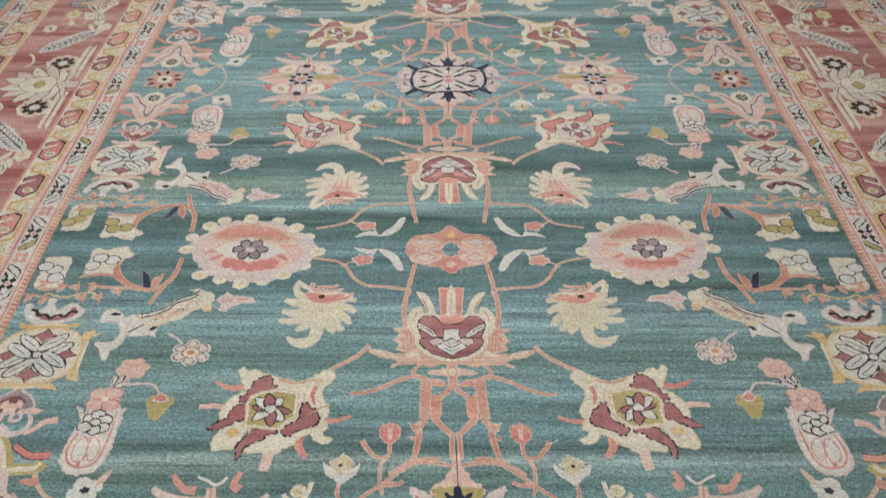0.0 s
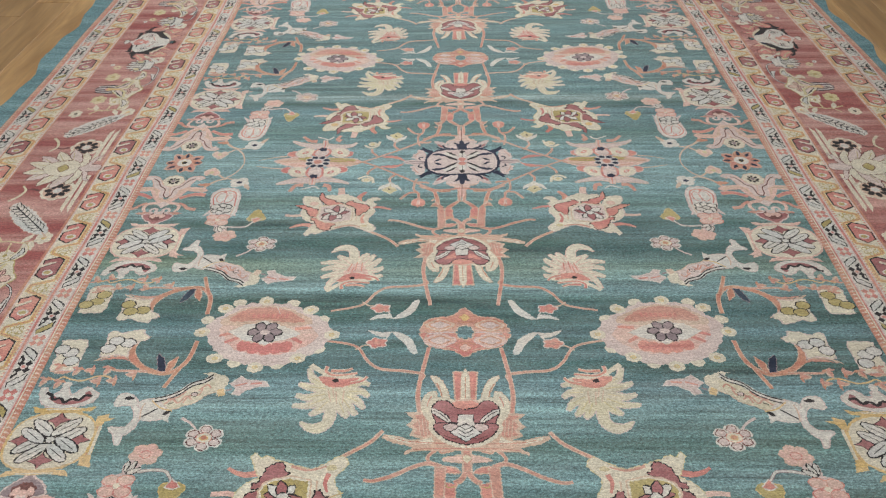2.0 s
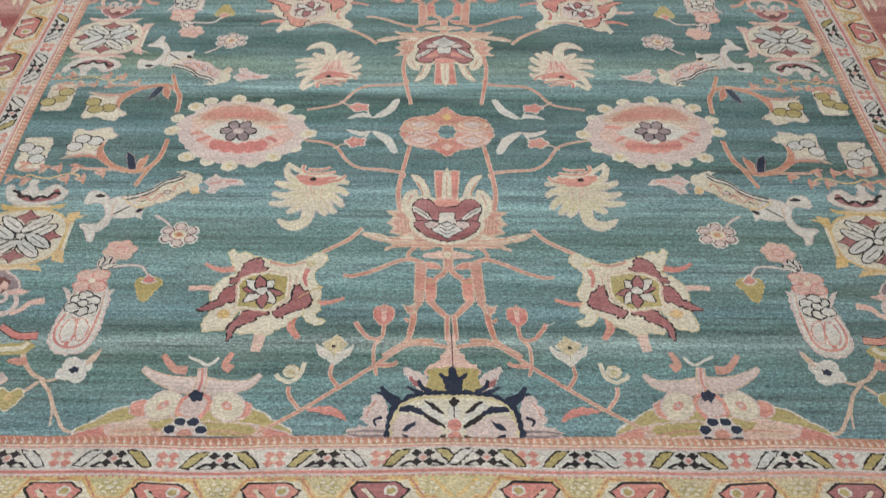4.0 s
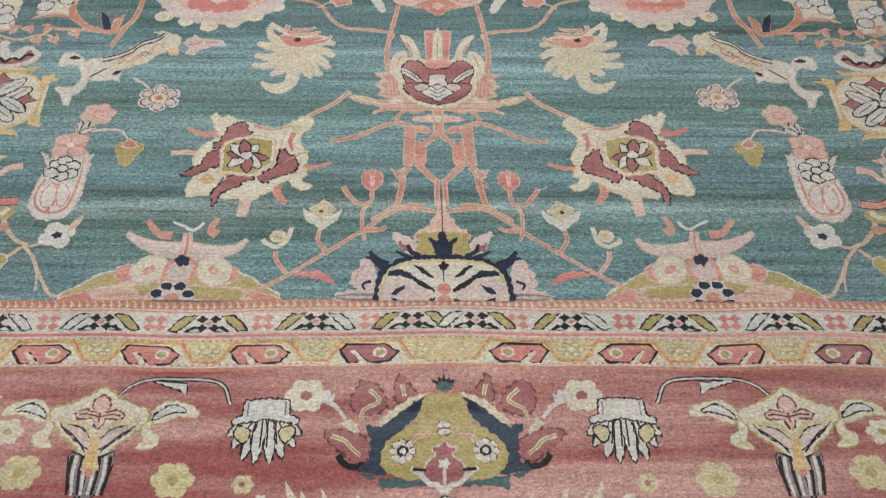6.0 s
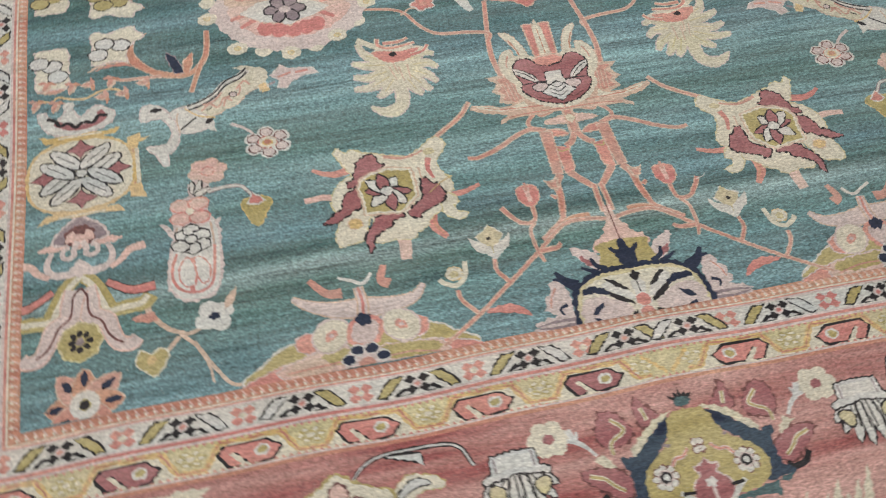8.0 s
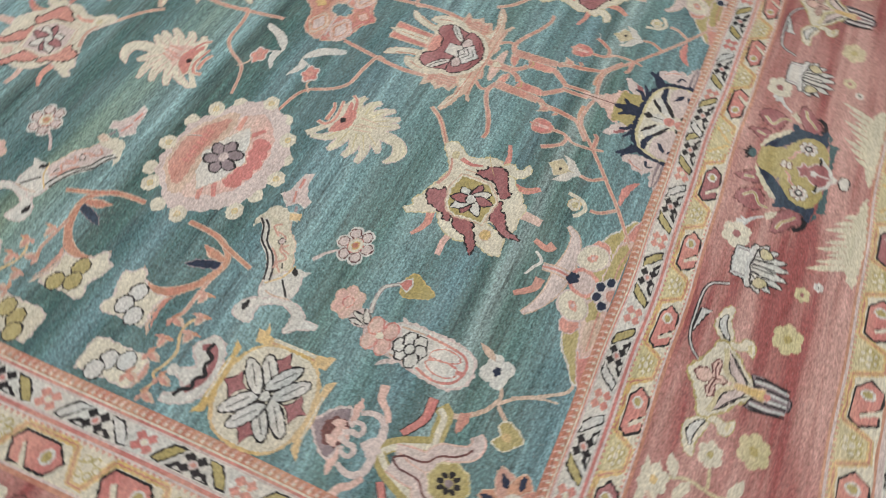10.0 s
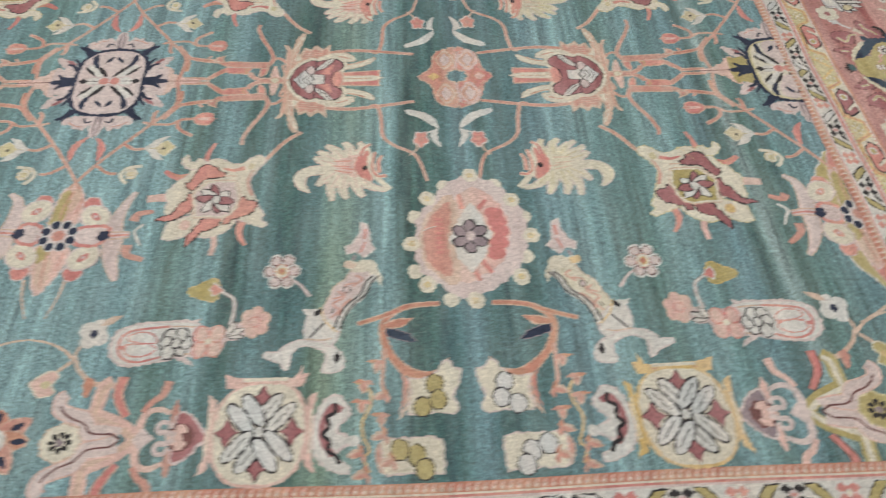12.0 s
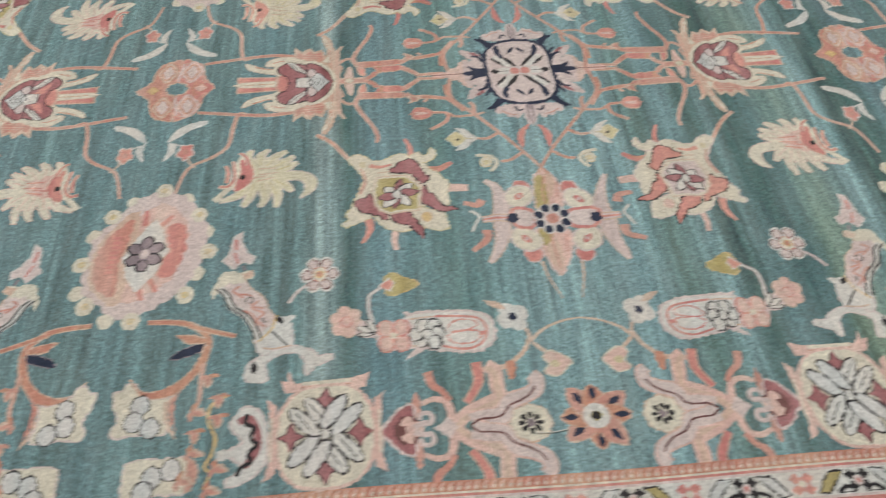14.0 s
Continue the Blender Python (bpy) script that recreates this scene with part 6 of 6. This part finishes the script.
    m.ring("black", "white", blob((-0.019, 0.252), (0, 0.245), (0.019, 0.252), (0.015, 0.266), (-0.015, 0.266)), 0.0026)
    for a in (-150, -120, -90, -60, -30):
        m.fill("black", petal(0, 0.040, 0.028 if a % 60 else 0.022, 0.007, a))
    m.fill("deep", oval(0, 0.040, 0.016, 0.009))
    m.finish("border_palmette", ("olive and slate blue" if warm else "pale and black") + " palmette on red border")
    if not warm:
        return
    m = Motif(put, 0.0006)
    for q in (-1, 1):
        for a in range(9):
            m.fill("straw", petal(q * (0.08 + 0.019 * a), 0.312, 0.05 + 0.016 * (a % 3) + 0.004 * a, 0.017, -66 if q > 0 else -114))
        m.fill("straw", jag(blob((q * 0.02, 0.318), (q * 0.10, 0.292), (q * 0.23, 0.285), (q * 0.28, 0.318)), 0.012, 0.006))
    m.finish("border_plume", "cream plumes along the red border's outer edge")


def daisy(put, s, d, tone="cream", heart="rose", r=0.026):
    m = Motif(put, 0.0010)
    for k in range(6):
        a = radians(60 * k)
        m.fill(tone, oval(s + r * 0.72 * math.cos(a), d + r * 0.62 * math.sin(a), r * 0.5, r * 0.42))
    m.fill(tone, oval(s, d, r * 0.6, r * 0.55))
    m.fill(heart, oval(s, d, r * 0.33, r * 0.28, n=10))
    m.finish("border_daisy", tone + " daisy woven in the red border")


def jellyfish(put):
    """Fringed pale bell flower with dark outlines."""
    m = Motif(put, 0.0010)
    for k, (tip, tone) in enumerate((((-0.066, 0.128), "grey"), ((0.066, 0.128), "grey"), ((-0.056, 0.150), "grey"), ((0.056, 0.150), "grey"), ((-0.036, 0.172), "white"), ((0.036, 0.172), "white"),
                                     ((-0.014, 0.180), "white"), ((0.014, 0.180), "white"))):
        m.ring("black", tone, toward((tip[0] * 0.3, 0.088), tip, 0.019, 0.6), 0.0030)
    for q in (-1, 1):
        m.ring("black", "yellow", blob((q * 0.028, 0.118), (q * 0.046, 0.110), (q * 0.054, 0.122), (q * 0.040, 0.140), (q * 0.030, 0.134)), 0.0028)
    bell = [(-0.040, 0.062), (0, 0.058), (0.040, 0.062), (0.042, 0.090), (0.060, 0.096), (0.058, 0.106), (0.034, 0.102), (0, 0.096), (-0.034, 0.102), (-0.058, 0.106), (-0.060, 0.096), (-0.042, 0.090)]
    m.ring("black", "grey", jag(np.asarray(bell), 0.007, 0.002), 0.0032)
    m.fill("white", [(-0.032, 0.066), (0.032, 0.066), (0.030, 0.090), (0, 0.086), (-0.030, 0.090)])
    for q in (-1, 1):
        m.line("dusk", [(q * 0.034, 0.064), (q * 0.034, 0.090)], 0.003)
        m.line("black", [(q * 0.005, 0.100), (q * 0.006, 0.150)], 0.003)
        m.line("black", [(q * 0.018, 0.102), (q * 0.024, 0.145)], 0.003)
    m.finish("border_tassel", "pale grey tassel flower with dark outlines")


def lily(put):
    """Angular cream lily with wing leaves and a dark striped stem."""
    m = Motif(put, 0.0010)
    both = lambda pts: (np.asarray(pts, float), mirrored(pts, 0.0))
    m.line("black", [(-0.235, 0.066), (-0.205, 0.022), (-0.10, 0.016), (-0.05, 0.03), (-0.02, 0.062), (-0.01, 0.075)], 0.009, 0.007)
    m.line("grey", [(-0.235, 0.066), (-0.205, 0.022), (-0.10, 0.016), (-0.05, 0.03), (-0.02, 0.062), (-0.01, 0.075)], 0.004, 0.003)
    m.ring("black", "grey", [(-0.085, 0.020), (-0.100, 0.020), (-0.150, 0.024), (-0.152, 0.046), (-0.136, 0.036)], 0.0025)
    for p in both([(0.178, 0.089), (0.172, 0.072), (0.15, 0.063), (0.129, 0.058), (0.113, 0.062), (0.099, 0.074), (0.092, 0.085), (0.09, 0.098), (0.099, 0.104), (0.116, 0.1), (0.135, 0.091), (0.154, 0.088)]):
        m.ring("olive", "cream", jag(smooth(p, closed=True), 0.008, 0.003), 0.002)
    for p in both([(0.156, 0.079), (0.137, 0.068), (0.122, 0.07), (0.105, 0.082), (0.098, 0.095), (0.119, 0.086), (0.139, 0.08)]):
        m.ring("black", "grey", smooth(p, closed=True), 0.003)
    for p in both([(0.096, 0.1), (0.096, 0.117), (0.112, 0.125), (0.112, 0.141), (0.096, 0.15), (0.075, 0.149), (0.086, 0.135), (0.081, 0.118), (0.081, 0.102)]):
        m.ring("olive", "cream", smooth(p, closed=True), 0.002)
    for p in both([(0.105, 0.142), (0.099, 0.134), (0.087, 0.136), (0.081, 0.147)]):
        m.fill("yellow", p)
    half = [(-0, 0.037), (0.011, 0.043), (0.024, 0.054), (0.043, 0.063), (0.063, 0.071), (0.085, 0.077), (0.091, 0.087), (0.087, 0.098), (0.072, 0.114), (0.06, 0.129), (0.042, 0.141), (0.029, 0.155), (0.016, 0.17), (-0, 0.192)]
    m.fill("olive", jag(grown(np.asarray([*half, *mirrored(half, 0)[::-1]]), 0.004), 0.008, 0.004))
    m.fill("cream", jag(np.asarray([*half, *mirrored(half, 0)[::-1]]), 0.008, 0.003))
    for p in both([(0.072, 0.102), (0.053, 0.109), (0.027, 0.117), (0.012, 0.132), (-0.002, 0.147), (-0, 0.157), (0.016, 0.149), (0.032, 0.139), (0.051, 0.124)]):
        m.ring("black", "pale", p, 0.003)
    for p in both([(0.076, 0.096), (0.055, 0.103), (0.027, 0.107), (0.009, 0.126), (-0.006, 0.145)]):
        m.line("yellow", p, 0.011, 0.009)
    for p in both([(0.062, 0.115), (0.047, 0.124), (0.027, 0.143), (0.014, 0.16)]):
        m.line("black", p, 0.003)
    gem = [(0.002, 0.053), (0.013, 0.063), (0.016, 0.076), (0.006, 0.087), (0.03, 0.081), (0.045, 0.09), (0.039, 0.097), (0.01, 0.095), (0.006, 0.111), (-0.008, 0.126)]
    for tone, w in (("umber", 0.0035), ("pink", 0.0)):
        m.fill(tone, jag(grown(np.asarray([*gem, *mirrored(gem, 0)[::-1]]), w), 0.007, 0.002))
    for p in both([(0.038, 0.09), (0.021, 0.089), (0.001, 0.094)]):
        m.line("umber", p, 0.0035)
    m.line("umber", [(0, 0.086), (0, 0.104)], 0.004)
    # striped stem
    for p in both([(0.038, 0.158), (0.04, 0.177), (0.033, 0.203), (0.026, 0.226), (0.009, 0.241), (-0.006, 0.244), (-0.001, 0.202), (0.011, 0.172)]):
        m.ring("black", "dusk", p, 0.003)
    for a, b, tone in ((0.034, 0.030, "black"), (0.026, 0.022, "grey"), (0.015, 0.012, "black"), (0.007, 0.006, "grey")):
        for q in (-1, 1):
            m.line(tone, [(q * a, 0.166), (q * (a + 0.001), 0.20), (q * b, 0.236)], 0.0065, 0.005)
    m.ring("tan", "gold", [(-0.006, 0.132), (0.006, 0.132), (0.008, 0.165), (0.014, 0.190), (0, 0.200), (-0.014, 0.190), (-0.008, 0.165)], 0.002)
    m.fill("rose", oval(0, 0.196, 0.009, 0.007, n=8))
    m.finish("border_lily", "angular cream lily with dark striped stem")


def plume(put):
    """Grey feather leaf with dark barbs."""
    m = Motif(put, 0.0010)
    m.ring("tan", "grey", jag(blob((-0.03, 0.04), (0.01, 0.05), (0.06, 0.09), (0.11, 0.14), (0.155, 0.205), (0.12, 0.222), (0.06, 0.19), (0.005, 0.135), (-0.028, 0.08)), 0.012, 0.008), 0.002)
    for k in range(9):
        t = k / 8
        x, y = -0.005 + 0.125 * t, 0.065 + 0.128 * t
        m.ring("black", "white", toward((x, y), (x + 0.036, y + 0.010), 0.013), 0.0028)
        m.ring("black", "white", toward((x, y), (x + 0.002, y + 0.034), 0.013), 0.0028)
    m.line("black", [(-0.02, 0.05), (0.05, 0.12), (0.13, 0.205)], 0.004)
    m.line("tan", [(-0.05, 0.03), (-0.02, 0.055)], 0.009, 0.004)
    m.finish("border_plume", "grey feather leaf with dark barbs")


def branch(put):
    """Straw stem with small flowers."""
    m = Motif(put, 0.0007)
    m.line("yellow", [(0.0, 0.215), (0.02, 0.15), (0.01, 0.09), (0.03, 0.04)], 0.007)
    m.line("yellow", [(0.012, 0.13), (-0.03, 0.125), (-0.05, 0.12)], 0.006)
    m.line("yellow", [(0.018, 0.165), (0.05, 0.19)], 0.006)
    for x, y, a in ((0.012, 0.10, -30), (0.02, 0.07, 200), (0.02, 0.17, 160)):
        m.fill("cream", petal(x, y, 0.055, 0.022, a))
    m.finish("border_branch", "straw coloured stem in the red border")
    daisy(put, -0.055, 0.12, "cream", "olive", 0.024)
    daisy(put, 0.035, 0.035, "cream", "gold", 0.028)


def leaf_palmette(put):
    """Broad pale leaf palmette with spread, dark-edged points."""
    m = Motif(put, 0.0010)
    for q in (-1, 1):
        m.ring("umber", "pale", stroke([(0, 0.085), (q * 0.03, 0.045), (q * 0.075, 0.030), (q * 0.085, 0.012)], 0.022, 0.008), 0.002)
    m.ring("umber", "pale", blob((-0.018, 0.0), (0.018, 0.0), (0.026, 0.05), (0.05, 0.085), (-0.05, 0.085), (-0.026, 0.05)), 0.002)
    for k, (x, y, tip) in enumerate(((0.03, 0.09, (0.115, 0.085)), (0.03, 0.11, (0.135, 0.135)), (0.03, 0.14, (0.120, 0.190)), (0.02, 0.17, (0.085, 0.245)), (0.01, 0.18, (0.036, 0.275)))):
        for q in (-1, 1):
            m.ring("umber", "pale" if k % 2 else "cream", jag(toward((q * x * 0.3, y - 0.02), (q * tip[0], tip[1]), 0.048), 0.010, 0.004), 0.003)
            m.line("olive", [(q * x, y), (q * tip[0] * 0.8, 0.2 * y + 0.8 * tip[1])], 0.003, 0.002)
    m.ring("umber", "cream", jag(blob((-0.05, 0.10), (0, 0.075), (0.05, 0.10), (0.045, 0.17), (0, 0.21), (-0.045, 0.17)), 0.010, 0.004), 0.002)
    m.ring("umber", "olive", oval(0, 0.135, 0.022, 0.018, lobes=4, depth=0.1), 0.003)
    m.finish("border_leaf", "broad cream leaf palmette on red border")


def dark_rosette(put):
    m = Motif(put, 0.0010)
    m.fill("cream", jag(oval(0, 0.10, 0.060, 0.060, lobes=8, depth=0.06), 0.012, 0.004))
    m.fill("tan", oval(0, 0.10, 0.050, 0.050))
    for k in range(8):
        a = radians(45 * k)
        m.fill("black", jag(oval(0.031 * math.cos(a), 0.10 + 0.031 * math.sin(a), 0.0155, 0.011, 45 * k, n=14), 0.007, 0.002))
    m.ring("pink", "white", oval(0, 0.10, 0.015, 0.015, n=12), 0.003)
    m.line("umber", [(0, 0.165), (0.01, 0.195), (-0.005, 0.225)], 0.012, 0.004)
    m.line("straw", [(0.03, 0.235), (0.0, 0.215), (-0.04, 0.225), (-0.07, 0.25)], 0.008, 0.012)
    m.finish("border_rosette", "small dark rosette on a blush ground")


def long_bars(put, half):
    for q in (-1, 1):
        for d in (0.020, 0.042):
            m = Motif(put, 0.0009)
            m.fill("cream", [(q * 0.05, d - 0.008), (q * half, d - 0.007), (q * (half - 0.03), d + 0.007), (q * 0.05, d + 0.008)])
            m.finish("border_bar", "long cream bar along the border")


def border_half(where, at, flip, f):
    """Motifs from a palmette's middle to the next turn of the border; f closes up their spacing."""
    put = lambda s: main_frame(where, at + flip * s * f, flip)
    daisy(put(0.252), 0, 0.052, "cream", "maroon", 0.032)
    jellyfish(put(0.322))
    daisy(put(0.352), 0, 0.215, "yellow", "maroon", 0.017)
    daisy(put(0.318), 0, 0.245, "white", "black", 0.011)
    daisy(put(0.475), 0, 0.205, "yellow", "olive", 0.032)
    lily(put(0.624))
    daisy(put(0.745), 0, 0.195, "yellow", "olive", 0.032)
    branch(put(0.84))
    plume(put(0.95))
    daisy(put(0.90), 0, 0.245, "cream", "black", 0.026)


for where in ("south", "north"):
    olive_palmette(main_frame(where, 0.0), "olive")
    for flip in (-1, 1):
        border_half(where, 0.0, flip, 1.0)
        long_bars(main_frame(where, flip * 1.02), 0.19)
for where in ("west", "east"):
    for at in (1.64, 3.92, 6.20):
        olive_palmette(main_frame(where, at), "pale" if at > 2 else "olive")
        for flip in (-1, 1):
            if (at < 2 and flip < 0) or (at > 6 and flip > 0):
                continue
            border_half(where, at, flip, 0.80)
            dark_rosette(main_frame(where, at + flip * 0.99, flip))
    for at in (2.78, 5.06):
        leaf_palmette(main_frame(where, at))
        long_bars(main_frame(where, at), 0.29)

# ---- floor planks ----
PLANK_W, PLANK_L = 0.192, 1.85
plank_meshes = []
for k in range(4):
    bm = box(bmesh.new(), -PLANK_W / 2 + 0.0008, PLANK_W / 2 - 0.0008, -PLANK_L / 2 + 0.001, PLANK_L / 2 - 0.001, -0.012, 0.0)
    bmesh.ops.bevel(bm, geom=[e for e in bm.edges if all(v.co.z > -0.001 for v in e.verts)], offset=0.0014, segments=1, affect="EDGES")
    plank_meshes.append(mesh_of("plank", bm, WOOD))
random.seed(4)
column = 0
x = ROOM_X0 + PLANK_W / 2
while x < ROOM_X1 - PLANK_W / 2 + 0.001:
    y = ROOM_Y0 + PLANK_L / 2 - random.uniform(0, PLANK_L)
    while y < ROOM_Y1 + PLANK_L / 2:
        y0, y1 = max(y - PLANK_L / 2, ROOM_Y0), min(y + PLANK_L / 2, ROOM_Y1)
        if y1 - y0 > 0.03:
            plank = new("plank", plank_meshes[column % 4])
            plank.parent = floor
            plank.location = (x, (y0 + y1) / 2, 0)
            plank.scale = (1, (y1 - y0) / PLANK_L, 1)
        y += PLANK_L
    column += 1
    x += PLANK_W

# ---- loose threads on the rug ----


def loose_thread(points, tone, label):
    """A thin bent thread lying on the pile."""
    line = smooth([np.array(p) for p in points], n=5)
    bm = bmesh.new()
    rings = []
    for k, p in enumerate(line):
        rings.append([bm.verts.new((p[0] + 0.0009 * math.cos(a), p[1] + 0.0009 * math.sin(a), PILE + 0.0028 + p[2] + 0.0009 * math.sin(a))) for a in np.linspace(0, 2 * np.pi, 6, endpoint=False)])
    for r, s in zip(rings, rings[1:]):
        for k in range(6):
            bm.faces.new((r[k], r[(k + 1) % 6], s[(k + 1) % 6], s[k]))
    tagged(new("loose_thread", mesh_of("loose_thread", bm, WOOL[tone])), label, "thread", "loose threads")


loose_thread([(-0.337, 1.327, 0), (-0.31, 1.346, 0.002), (-0.284, 1.359, 0)], "gold", "short straw coloured thread lying on the rug")
loose_thread([(0.237, 1.264, 0), (0.23, 1.257, 0.002), (0.216, 1.254, 0)], "grey", "tiny grey thread lying on the rug")
loose_thread([(-1.07, 2.934, 0), (-1.072, 2.905, 0.001), (-1.067, 2.872, 0)], "white", "short white thread lying on the rug")
loose_thread([(-0.537, 1.975, 0), (-0.545, 1.992, 0.002), (-0.551, 2.004, 0)], "white", "tiny white thread lying on the rug")
